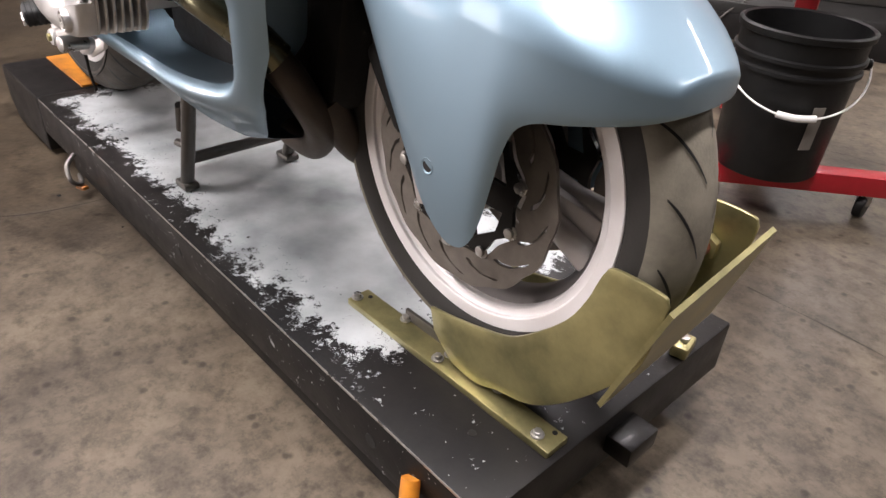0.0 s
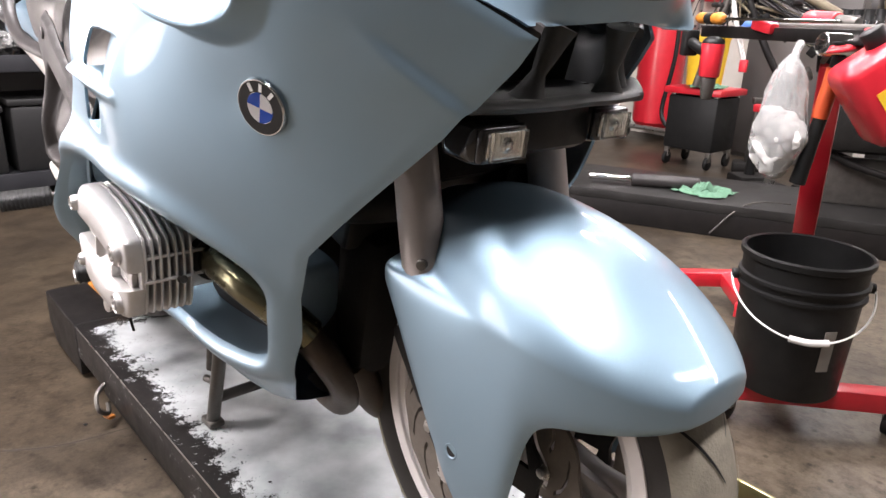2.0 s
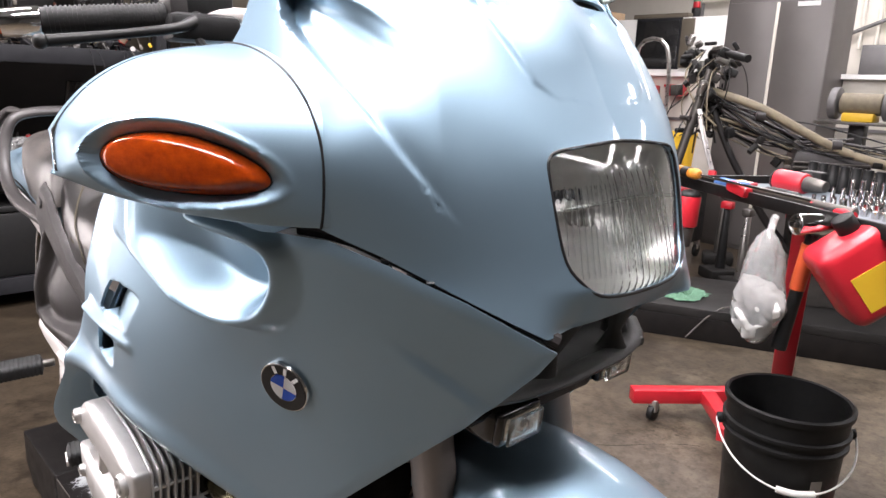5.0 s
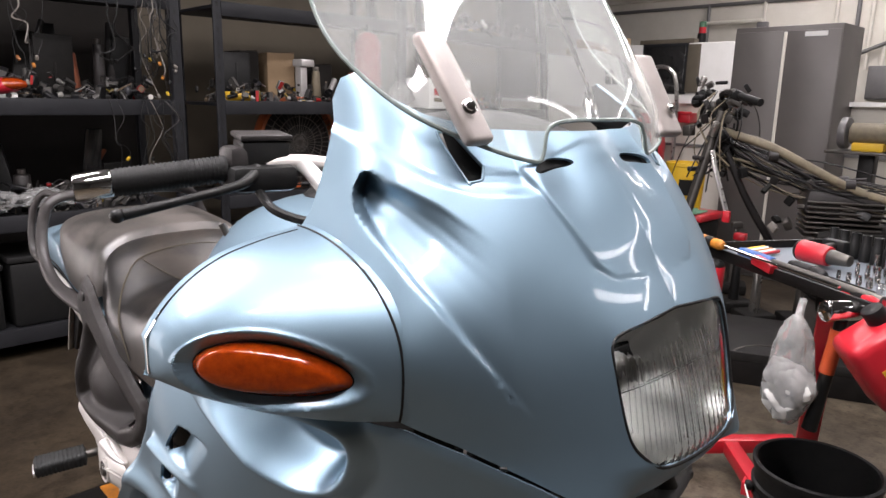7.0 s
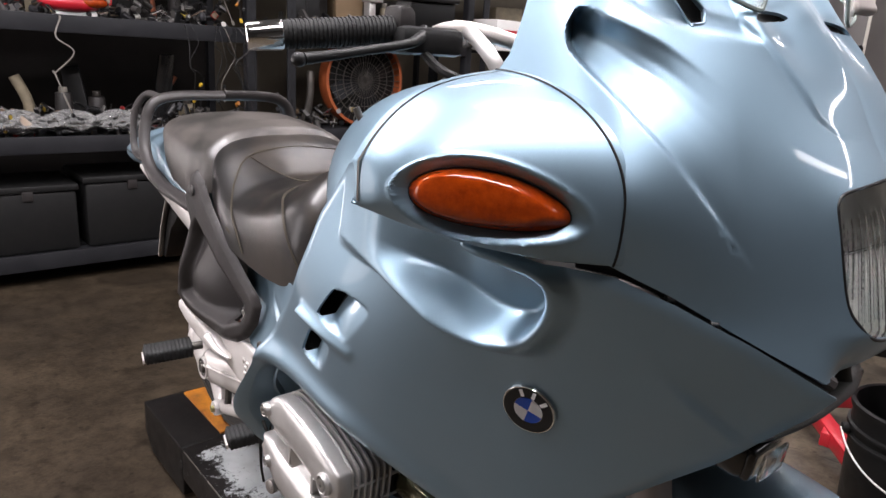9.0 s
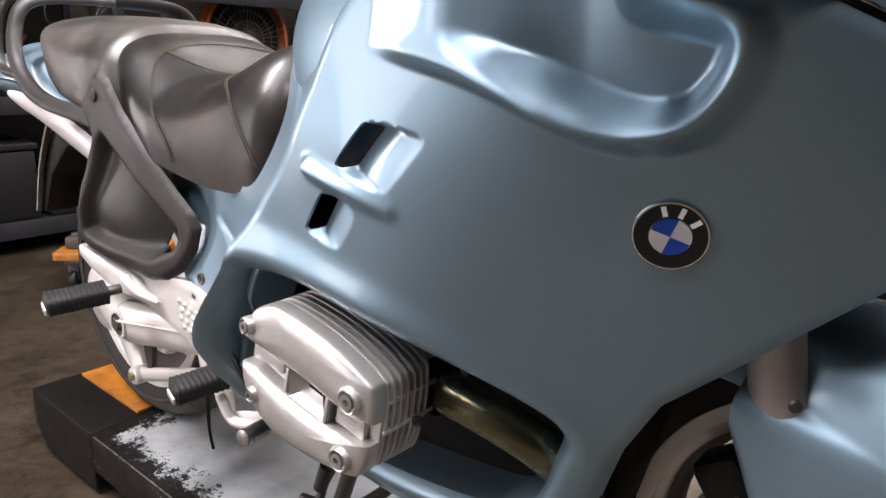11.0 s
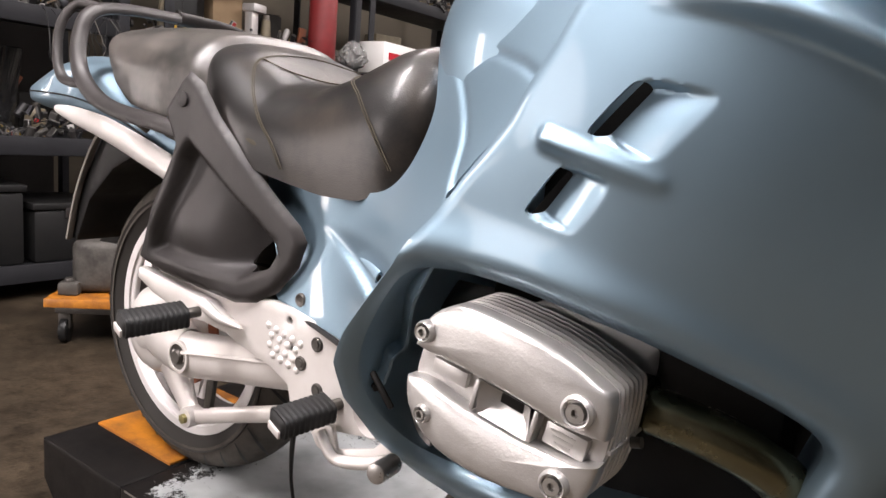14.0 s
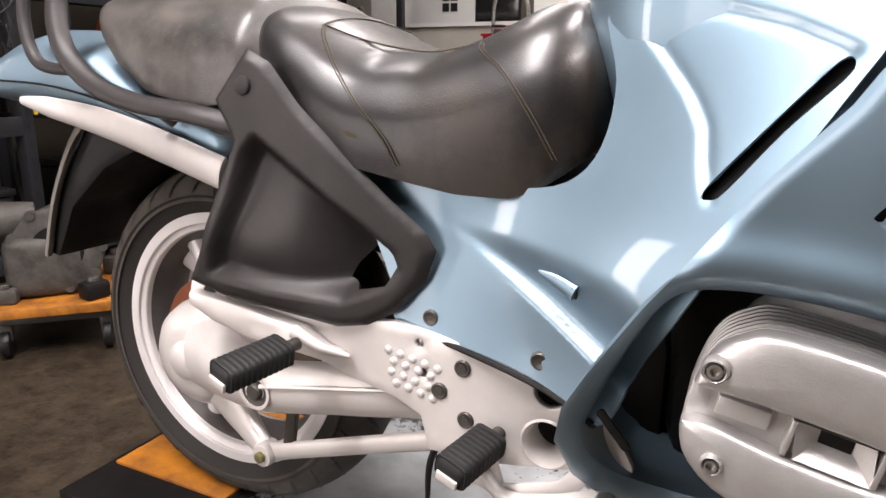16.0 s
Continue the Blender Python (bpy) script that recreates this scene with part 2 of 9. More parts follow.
    for r in (r3, rv, r4, r5, r6):
        mx = t.nodes.new("ShaderNodeMix")
        mx.data_type, mx.blend_type = "RGBA", "MULTIPLY"
        mx.inputs["Factor"].default_value = 0.8
        t.links.new(last, mx.inputs["A"])
        t.links.new(r.outputs["Color"], mx.inputs["B"])
        last = mx.outputs["Result"]
    t.links.new(last, p.inputs["Base Color"])
    return m


def worn_lift(front, rear, side, far):
    """Black enamel worn through to bare grey steel along the middle of the lift, with a flaked border."""
    m = material("worn_lift_paint", (0.0055, 0.005, 0.005), 0.42, 0, 0.03, (0.012, 0.0105, 0.0098), 14, 0.7, 0.12, 160, spec=0.2)
    t = m.node_tree
    p = t.nodes["Principled BSDF"]
    ramp = [n for n in t.nodes if n.type == "VALTORGB"][0]
    geo = [n for n in t.nodes if n.type == "NEW_GEOMETRY"][0]
    sep = t.nodes.new("ShaderNodeSeparateXYZ")
    t.links.new(geo.outputs["Position"], sep.inputs[0])

    def calc(op, a, b=None):
        n = t.nodes.new("ShaderNodeMath")
        n.operation = op
        for i, s in enumerate((a, b)):
            if s is None:
                continue
            if isinstance(s, (int, float)):
                n.inputs[i].default_value = s
            else:
                t.links.new(s, n.inputs[i])
        return n.outputs[0]
    dx = calc("MINIMUM", calc("SUBTRACT", front, sep.outputs[0]), calc("SUBTRACT", sep.outputs[0], rear))
    dy = calc("MINIMUM", calc("SUBTRACT", sep.outputs[1], side), calc("SUBTRACT", far, sep.outputs[1]))
    d = calc("MINIMUM", dx, dy)
    big = t.nodes.new("ShaderNodeTexNoise")
    big.inputs["Scale"].default_value, big.inputs["Detail"].default_value, big.inputs["Roughness"].default_value = 20, 11, 0.86
    t.links.new(geo.outputs["Position"], big.inputs["Vector"])
    n = calc("MULTIPLY", calc("SUBTRACT", big.outputs["Fac"], 0.5), 0.42)
    chips = t.nodes.new("ShaderNodeTexNoise")
    chips.inputs["Scale"].default_value, chips.inputs["Detail"].default_value, chips.inputs["Roughness"].default_value = 75, 5, 0.7
    t.links.new(geo.outputs["Position"], chips.inputs["Vector"])
    flake = calc("GREATER_THAN", calc("ADD", chips.outputs["Fac"], calc("MULTIPLY", calc("SUBTRACT", big.outputs["Fac"], 0.5), 0.5)), 0.665)
    smear = calc("LESS_THAN", calc("ADD", chips.outputs["Fac"], calc("ADD", calc("MULTIPLY", calc("SUBTRACT", big.outputs["Fac"], 0.5), 0.6), calc("MULTIPLY", d, 1.0))), 0.40)
    mask = calc("MAXIMUM", calc("GREATER_THAN", calc("ADD", d, n), 0.0), flake)
    mask = calc("MULTIPLY", mask, calc("SUBTRACT", 1.0, smear))
    fine = t.nodes.new("ShaderNodeTexNoise")
    fine.inputs["Scale"].default_value, fine.inputs["Detail"].default_value = 6, 8
    t.links.new(geo.outputs["Position"], fine.inputs["Vector"])
    bare = t.nodes.new("ShaderNodeValToRGB")
    bare.color_ramp.elements[0].position, bare.color_ramp.elements[1].position = 0.3, 0.68
    bare.color_ramp.elements[0].color, bare.color_ramp.elements[1].color = (0.24, 0.258, 0.262, 1), (0.60, 0.63, 0.635, 1)
    t.links.new(fine.outputs["Fac"], bare.inputs["Fac"])
    mx = t.nodes.new("ShaderNodeMix")
    mx.data_type = "RGBA"
    t.links.new(mask, mx.inputs["Factor"])
    t.links.new(ramp.outputs["Color"], mx.inputs["A"])
    t.links.new(bare.outputs["Color"], mx.inputs["B"])
    t.links.new(mx.outputs["Result"], p.inputs["Base Color"])
    t.links.new(calc("MULTIPLY", mask, 0.35), p.inputs["Metallic"])
    return m


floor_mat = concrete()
lift_mat = worn_lift(0.325, -0.98, -0.165, 0.33)


# ---- mesh tools ----
def thing(name, at, label, category, group="", kind=""):
    ob = new(name)
    ob.location = at
    ob.empty_display_size = 0.05
    ob.matrix_world = Matrix.Translation(at)
    return tagged(ob, label, category, group, kind)


def place(ob, parent):
    if parent is not None:
        ob.parent = parent
        if parent.type == "EMPTY":
            ob.matrix_parent_inverse = parent.matrix_basis.inverted()
    return ob


def part(name, bm, mat, parent=None, label="", smooth=True, angle=40):
    """Links a bmesh, in world metres, as one mesh object under a thing or a part."""
    me = bpy.data.meshes.new(name)
    bmesh.ops.recalc_face_normals(bm, faces=bm.faces)
    if smooth:
        lim = radians(angle)
        for f in bm.faces:
            f.smooth = True
        for e in bm.edges:
            if len(e.link_faces) == 1 or e.calc_face_angle(0) > lim:
                e.smooth = False
    bm.to_mesh(me)
    bm.free()
    me.materials.append(mat)
    ob = new(name, me)
    place(ob, parent)
    if label:
        ob["label"] = label
    return ob


def join(bm, other):
    me = bpy.data.meshes.new("tmp")
    other.to_mesh(me)
    other.free()
    bm.from_mesh(me)
    bpy.data.meshes.remove(me)
    return bm


def box(size, at=(0, 0, 0), rot=(0, 0, 0), bevel=0.0, seg=2):
    bm = bmesh.new()
    bmesh.ops.create_cube(bm, size=1, matrix=Matrix.Diagonal((*size, 1)))
    if bevel:
        bmesh.ops.bevel(bm, geom=bm.edges[:], offset=bevel, segments=seg, profile=0.5, affect="EDGES")
    bmesh.ops.transform(bm, matrix=pose(*at, *rot), verts=bm.verts)
    return bm


def cyl(r, h, at=(0, 0, 0), rot=(0, 0, 0), r2=None, seg=24, bevel=0.0):
    bm = bmesh.new()
    bmesh.ops.create_cone(bm, cap_ends=True, segments=seg, radius1=r, radius2=r if r2 is None else r2, depth=h)
    if bevel:
        es = [e for e in bm.edges if len(e.link_faces) == 2 and e.calc_face_angle(0) > 1]
        bmesh.ops.bevel(bm, geom=es, offset=bevel, segments=2, profile=0.5, affect="EDGES")
    bmesh.ops.transform(bm, matrix=pose(*at, *rot), verts=bm.verts)
    return bm


def rod(a, b, r, r2=None, seg=16, bevel=0.0):
    a, b = Vector(a), Vector(b)
    bm = bmesh.new()
    bmesh.ops.create_cone(bm, cap_ends=True, segments=seg, radius1=r, radius2=r if r2 is None else r2, depth=(b - a).length)
    if bevel:
        es = [e for e in bm.edges if len(e.link_faces) == 2 and e.calc_face_angle(0) > 1]
        bmesh.ops.bevel(bm, geom=es, offset=bevel, segments=2, profile=0.5, affect="EDGES")
    q = (b - a).to_track_quat("Z", "Y").to_matrix().to_4x4()
    bmesh.ops.transform(bm, matrix=Matrix.Translation((a + b) / 2) @ q, verts=bm.verts)
    return bm


def ball(r, at, scale=(1, 1, 1), seg=20, rot=(0, 0, 0)):
    bm = bmesh.new()
    bmesh.ops.create_uvsphere(bm, u_segments=seg, v_segments=seg // 2, radius=r, matrix=pose(*at, *rot) @ Matrix.Diagonal((*scale, 1)))
    return bm


def smooth_path(points, n=8, closed=False):
    """Catmull-Rom through the points."""
    P = [Vector(p) for p in points]
    out = []
    m = len(P)
    for i in range(m if closed else m - 1):
        if closed:
            a, b, c, d = P[i - 1], P[i], P[(i + 1) % m], P[(i + 2) % m]
        else:
            a, b, c, d = P[max(i - 1, 0)], P[i], P[i + 1], P[min(i + 2, m - 1)]
        for k in range(n):
            t = k / n
            out.append(0.5 * ((2 * b) + (c - a) * t + (2 * a - 5 * b + 4 * c - d) * t * t + (3 * b - a - 3 * c + d) * t ** 3))
    if not closed:
        out.append(P[-1])
    return out


def tube(points, r, seg=12, n=8, closed=False, radii=None, flat=1.0, up=None):
    """A swept tube through the points; radii: one a point; flat squeezes it along up."""
    path = smooth_path(points, n, closed)
    m = len(path)
    bm = bmesh.new()
    rings = []
    last = None
    for i, p in enumerate(path):
        d = (path[(i + 1) % m] - path[i - 1]) if closed else path[min(i + 1, m - 1)] - path[max(i - 1, 0)]
        d.normalize()
        if up is not None:
            s = d.cross(Vector(up)).normalized()
        elif last is None:
            s = d.orthogonal().normalized()
        else:
            s = (last - d * last.dot(d)).normalized()
        last = s
        w = s.cross(d).normalized()
        rr = r
        if radii:
            f = i / (m - 1) * (len(radii) - 1)
            k = min(int(f), len(radii) - 2)
            rr = radii[k] + (radii[k + 1] - radii[k]) * (f - k)
        rings.append([bm.verts.new(p + rr * (math.cos(a) * s + flat * math.sin(a) * w)) for a in (2 * math.pi * j / seg for j in range(seg))])
    for i in range(m if closed else m - 1):
        A, B = rings[i], rings[(i + 1) % m]
        for j in range(seg):
            bm.faces.new((A[j], A[(j + 1) % seg], B[(j + 1) % seg], B[j]))
    if not closed:
        bm.faces.new(rings[0])
        bm.faces.new(rings[-1])
    return bm


def lathe(profile, at, axis="y", seg=64, closed=True):
    """Turns a profile of (radius, offset along the axis); closed: the profile is a loop."""
    bm = bmesh.new()
    rings = []
    for k in range(seg):
        a = 2 * math.pi * k / seg
        c, s = math.cos(a), math.sin(a)
        ring = []
        for r, o in profile:
            v = {"y": (r * c, o, r * s), "z": (r * c, r * s, o), "x": (o, r * c, r * s)}[axis]
            ring.append(bm.verts.new(Vector(at) + Vector(v)))
        rings.append(ring)
    n = len(profile)
    for k in range(seg):
        A, B = rings[k], rings[(k + 1) % seg]
        for i in range(n if closed else n - 1):
            bm.faces.new((A[i], A[(i + 1) % n], B[(i + 1) % n], B[i]))
    bmesh.ops.remove_doubles(bm, verts=bm.verts, dist=1e-6)
    return bm


def grid_mesh(P):
    """Quads over an (n, m, 3) array of places."""
    n, m = P.shape[:2]
    bm = bmesh.new()
    V = [[bm.verts.new(P[i, j]) for j in range(m)] for i in range(n)]
    for i in range(n - 1):
        for j in range(m - 1):
            bm.faces.new((V[i][j], V[i + 1][j], V[i + 1][j + 1], V[i][j + 1]))
    bmesh.ops.remove_doubles(bm, verts=bm.verts, dist=1e-5)
    return bm


def plate(outline, y, thick, bevel=0.002, holes=(), axis="y"):
    """A flat plate: an outline in (x, z) with holes, at the depth y, thickness towards +y."""
    tris, pts = cut(outline, holes, 0.02)
    bm = bmesh.new()
    V = [bm.verts.new((p[0], y, p[1])) for p in pts]
    for t in tris:
        bm.faces.new([V[i] for i in t])
    lone = [v for v in bm.verts if not v.link_faces]
    bmesh.ops.delete(bm, geom=lone, context="VERTS")
    g = bmesh.ops.extrude_face_region(bm, geom=bm.faces[:])
    bmesh.ops.translate(bm, vec=(0, thick, 0), verts=[e for e in g["geom"] if isinstance(e, bmesh.types.BMVert)])
    if bevel:
        bmesh.ops.recalc_face_normals(bm, faces=bm.faces)
        es = [e for e in bm.edges if len(e.link_faces) == 2 and e.calc_face_angle(0) > 1.2]
        bmesh.ops.bevel(bm, geom=es, offset=bevel, segments=2, profile=0.5, affect="EDGES")
    return bm


def inside(P, loop):
    L = np.asarray(loop, float)
    x, z = P[:, 0], P[:, 1]
    res = np.zeros(len(P), bool)
    j = len(L) - 1
    for i in range(len(L)):
        xi, zi, xj, zj = *L[i], *L[j]
        hit = ((zi > z) != (zj > z)) & (x < (xj - xi) * (z - zi) / (zj - zi + 1e-12) + xi)
        res ^= hit
        j = i
    return res


def loop_distance(P, loop):
    L = np.asarray(loop, float)
    best = np.full(len(P), 1e9)
    for i in range(len(L)):
        a, b = L[i - 1], L[i]
        ab = b - a
        t = np.clip(((P - a) @ ab) / (ab @ ab + 1e-12), 0, 1)
        best = np.minimum(best, np.linalg.norm(P - a - t[:, None] * ab, axis=1))
    return best


def resample(loop, step):
    out = []
    L = [Vector(p) for p in loop]
    for i in range(len(L)):
        a, b = L[i], L[(i + 1) % len(L)]
        k = max(1, int(round((b - a).length / step)))
        out += [tuple(a.lerp(b, j / k)) for j in range(k)]
    return out


def cut(outline, holes, step):
    """Triangles and points that fill an outline less its holes."""
    from mathutils.geometry import delaunay_2d_cdt
    loops = [resample(l, step) for l in (outline, *holes)]
    pts, edges = [], []
    for l in loops:
        k = len(pts)
        pts += l
        edges += [(k + i, k + (i + 1) % len(l)) for i in range(len(l))]
    A = np.array(loops[0])
    lo, hi = A.min(0), A.max(0)
    gx, gz = np.arange(lo[0], hi[0], step), np.arange(lo[1], hi[1], step * 0.87)
    G = np.array([(x + (0.5 * step if k % 2 else 0), z) for k, z in enumerate(gz) for x in gx])
    if len(G):
        keep = inside(G, loops[0])
        for l in loops:
            keep &= loop_distance(G, l) > 0.55 * step
        for l in loops[1:]:
            keep &= ~inside(G, l)
        pts += [tuple(p) for p in G[keep]]
    v, _, f, _, _, _ = delaunay_2d_cdt([Vector(p) for p in pts], edges, [], 0, 1e-6)
    Q = np.array([tuple(p) for p in v])
    C = np.array([Q[list(t)].mean(0) for t in f])
    ok = inside(C, loops[0])
    for l in loops[1:]:
        ok &= ~inside(C, l)
    return [t for t, k in zip(f, ok) if k], Q


def sheet(name, outline, to3d, mat, parent, step=0.008, holes=(), thick=0.003, inward=(0, 1, 0), label="", angle=60, inner=None):
    """A curved panel: an outline in two parameters, mapped to space, with thickness towards inward."""
    tris, pts = cut(outline, holes, step)
    W = to3d(pts)
    bm = bmesh.new()
    V = [bm.verts.new(p) for p in W]
    for t in tris:
        try:
            bm.faces.new([V[i] for i in t])
        except ValueError:
            pass
    bmesh.ops.delete(bm, geom=[v for v in bm.verts if not v.link_faces], context="VERTS")
    ob = part(name, bm, mat, parent, label, True, angle)
    me = ob.data
    ups = sum((p.normal.dot(Vector(inward)) > 0) for p in me.polygons)
    if ups > len(me.polygons) / 2:
        me.flip_normals()
    s = ob.modifiers.new("thickness", "SOLIDIFY")
    s.thickness, s.offset = thick, -1
    if inner:
        me.materials.append(inner)
        s.material_offset = 1
    return ob


def tps(points, smooth=1e-5):
    """Thin-plate surface through rows of (u, v, value)."""
    D = np.array(points, float)
    n = len(D)
    sc = D[:, :2].std(0) + 1e-9

    def kern(a, b):
        r2 = (((a[:, None, :] - b[None, :, :]) / sc) ** 2).sum(2) + 1e-12
        return 0.5 * r2 * np.log(r2)
    K = kern(D[:, :2], D[:, :2]) + smooth * np.eye(n)
    Q = np.c_[np.ones(n), D[:, :2] / sc]
    A = np.block([[K, Q], [Q.T, np.zeros((3, 3))]])
    w = np.linalg.solve(A, np.r_[D[:, 2], np.zeros(3)])

    def f(p):
        p = np.asarray(p, float)
        return kern(p, D[:, :2]) @ w[:n] + np.c_[np.ones(len(p)), p / sc] @ w[n:]
    return f


def bolt(at, r, parent, mat=None, axis=(0, -1, 0), name="bolt", h=None, hexed=True):
    a = Vector(at)
    d = Vector(axis).normalized()
    h = h or r * 0.9
    bm = rod(a, a + d * h * 0.35, r * 1.5, seg=14, bevel=r * 0.12)
    join(bm, rod(a + d * h * 0.3, a + d * h, r, seg=6 if hexed else 14, bevel=r * 0.15))
    return part(name, bm, mat or steel, parent)


# ---- the room ----
def setting(name, bm, mat, label, parent=None, smooth=False):
    return tagged(part(name, bm, mat, parent, "", smooth), label, "", "", "structure")


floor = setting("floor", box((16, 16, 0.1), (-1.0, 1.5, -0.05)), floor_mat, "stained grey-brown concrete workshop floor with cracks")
ROOM_Z = 4.0
# ceiling and dark walls are added to close the room, dark to cut bounce
setting("ceiling", box((12.4, 12.4, 0.1), (-0.3, 2.2, ROOM_Z + 0.05)), ceiling_mat, "plain unseen workshop ceiling, darkened to cut bounced light")
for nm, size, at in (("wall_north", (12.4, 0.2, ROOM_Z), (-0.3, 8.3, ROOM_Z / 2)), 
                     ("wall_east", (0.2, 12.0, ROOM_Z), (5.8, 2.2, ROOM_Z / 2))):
    setting(nm, box(size, at), white_paint if nm == "wall_north" else dark_wall, "off-white painted block workshop wall" if nm == "wall_north" else "unseen workshop wall, darkened to cut bounced light")
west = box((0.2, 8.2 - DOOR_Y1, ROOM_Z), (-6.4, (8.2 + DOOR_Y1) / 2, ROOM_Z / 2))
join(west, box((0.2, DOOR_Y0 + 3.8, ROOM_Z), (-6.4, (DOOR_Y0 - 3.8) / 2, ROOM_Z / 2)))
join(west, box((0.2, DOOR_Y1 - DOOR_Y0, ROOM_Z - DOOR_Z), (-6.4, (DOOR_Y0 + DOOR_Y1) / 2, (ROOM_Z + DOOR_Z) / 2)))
setting("wall_west", west, dark_wall, "workshop wall darkened to cut bounced light, with an open bay door")
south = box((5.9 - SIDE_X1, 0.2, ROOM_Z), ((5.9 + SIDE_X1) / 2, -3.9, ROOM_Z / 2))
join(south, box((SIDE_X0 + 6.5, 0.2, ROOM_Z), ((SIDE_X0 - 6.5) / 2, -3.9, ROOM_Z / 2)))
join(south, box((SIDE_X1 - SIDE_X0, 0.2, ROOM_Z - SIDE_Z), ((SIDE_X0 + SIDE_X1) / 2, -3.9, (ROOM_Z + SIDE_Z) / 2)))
setting("wall_south", south, dark_wall, "unseen workshop wall, darkened to cut bounced light, with an open door")
side_day = bpy.data.lights.new("side_daylight", "AREA")
side_day.shape, side_day.size, side_day.size_y, side_day.energy, side_day.color = "RECTANGLE", SIDE_X1 - SIDE_X0 - 0.1, SIDE_Z - 0.1, SIDE_W, (1.0, 0.95, 0.92)
new("side_daylight", side_day).matrix_world = pose((SIDE_X0 + SIDE_X1) / 2, -3.78, SIDE_Z / 2, 90, 0, 0)
day = bpy.data.lights.new("door_daylight", "AREA")
day.shape, day.size, day.size_y, day.energy, day.color = "RECTANGLE", DOOR_Z - 0.1, DOOR_Y1 - DOOR_Y0 - 0.1, DOOR_W, (1.0, 0.94, 0.90)
new("door_daylight", day).matrix_world = pose(-6.28, (DOOR_Y0 + DOOR_Y1) / 2, DOOR_Z / 2, 0, -90, 0)
joint_mat = material("floor_joint_dirt", (0.05, 0.042, 0.034), 0.9, 0, 0, (0.03, 0.026, 0.02), 40, 0.6)


def floor_crack(points, width, label):
    """A thin dirt-filled crack that wanders a little."""
    bm = bmesh.new()
    path = smooth_path([(x, y, 0.0012) for x, y in points], 10)
    L, R = [], []
    for i, p in enumerate(path):
        d = (path[min(i + 1, len(path) - 1)] - path[max(i - 1, 0)]).normalized()
        n = Vector((-d.y, d.x, 0)) * width * (0.6 + 0.8 * noise.noise(p * 9)) * 0.5
        q = p + Vector((-d.y, d.x, 0)) * 0.02 * noise.noise(p * 5)
        L.append(bm.verts.new(q + n))
        R.append(bm.verts.new(q - n))
    for i in range(len(path) - 1):
        bm.faces.new((L[i], L[i + 1], R[i + 1], R[i]))
    setting("floor_crack", bm, joint_mat, label)


floor_crack([(-1.9, -1.6), (-1.4, -1.1), (-1.0, -0.75), (-0.76, -0.40), (-0.71, -0.17)], 0.008, "dirt-filled crack in the concrete")
floor_crack([(0.52, 0.77), (1.0, 0.775), (2.4, 0.79), (4.0, 0.79)], 0.006, "straight joint in the concrete")
floor_crack([(0.3, 1.45), (1.2, 2.3), (2.2, 3.2)], 0.007, "dirt-filled crack in the concrete")
floor_crack([(-0.35, 1.35), (-0.1, 1.62), (0.25, 1.72), (0.9, 1.85)], 0.006, "dirt-filled crack in the concrete")


# ceiling lamps: fluorescent fittings over the bays
def ceiling_lamp(x, y, rz, watts, length=2.4, wide=0.26):
    z = ROOM_Z - 0.75
    lamp = thing("ceiling_lamp", (x, y, z), "white fluorescent ceiling fitting, lit", "lamp", "ceiling lamps")
    d = Vector((math.cos(radians(rz)), math.sin(radians(rz)), 0))
    s = Vector((-d.y, d.x, 0))
    part("housing", box((length, wide, 0.05), (x, y, z + 0.04), (0, 0, rz), 0.008), plain_white, lamp, smooth=False)
    for o in (-0.25, 0.25):
        c = Vector((x, y, z - 0.005)) + s * o * wide
        part("tube", rod(c - d * length / 2 * 0.97, c + d * length / 2 * 0.97, 0.019, seg=10), lamp_glow, lamp, "glowing tube")
    for o in (-0.4, 0.4):
        part("hanger", rod(Vector((x, y, z + 0.06)) + d * o * length, Vector((x, y, ROOM_Z)) + d * o * length, 0.006, seg=6), steel, lamp)
    l = bpy.data.lights.new("tube_light", "AREA")
    l.shape, l.size, l.size_y, l.energy, l.color = "RECTANGLE", length, wide, watts, LAMP_COLOUR
    ob = new("tube_light", l)
    ob.matrix_world = pose(x, y, z - 0.03, 0, 0, rz)
    return lamp


for x, y, r, watts in LAMPS:
    ceiling_lamp(x, y, r, watts)

# ---- the motorcycle lift ----
X0, X1, Y0, Y1 = -1.37, 0.640, -0.214, 0.382
lift = thing("motorcycle_lift", (-0.35, 0.08, 0), "black steel lift table worn to bare metal, standing on the floor", "lift")
deck = box((X1 - X0 - 0.33, Y1 - Y0, 0.10), ((X1 + X0 + 0.33) / 2, (Y0 + Y1) / 2, H - 0.05), (0, 0, 0), 0.004)
part("deck", deck, lift_mat, lift, "worn black and bare grey deck")
ramp_end = plate([(X0, H - 0.10), (X0 + 0.06, H - 0.155), (X0 + 0.33, H - 0.155), (X0 + 0.33, H), (X0, H)], Y0, Y1 - Y0, 0.004)
part("rear_section", ramp_end, black_paint, lift)
part("side_skirt", box((X1 - X0 - 0.5, 0.012, 0.075), ((X1 + X0) / 2 + 0.2, Y0 + 0.03, H - 0.1 - 0.032), (0, 0, 0), 0.002), black_paint, lift)
part("base_frame", box((X1 - X0 - 0.5, Y1 - Y0 - 0.12, 0.06), ((X1 + X0) / 2 + 0.2, (Y0 + Y1) / 2, 0.04), (0, 0, 0), 0.004), black_paint, lift)
part("drop_panel", box((0.30, 0.34, 0.008), (X0 + 0.17, 0.075, H + 0.003), (0, 0, 0), 0.002), orange_paint, lift, "orange wheel drop-out panel")


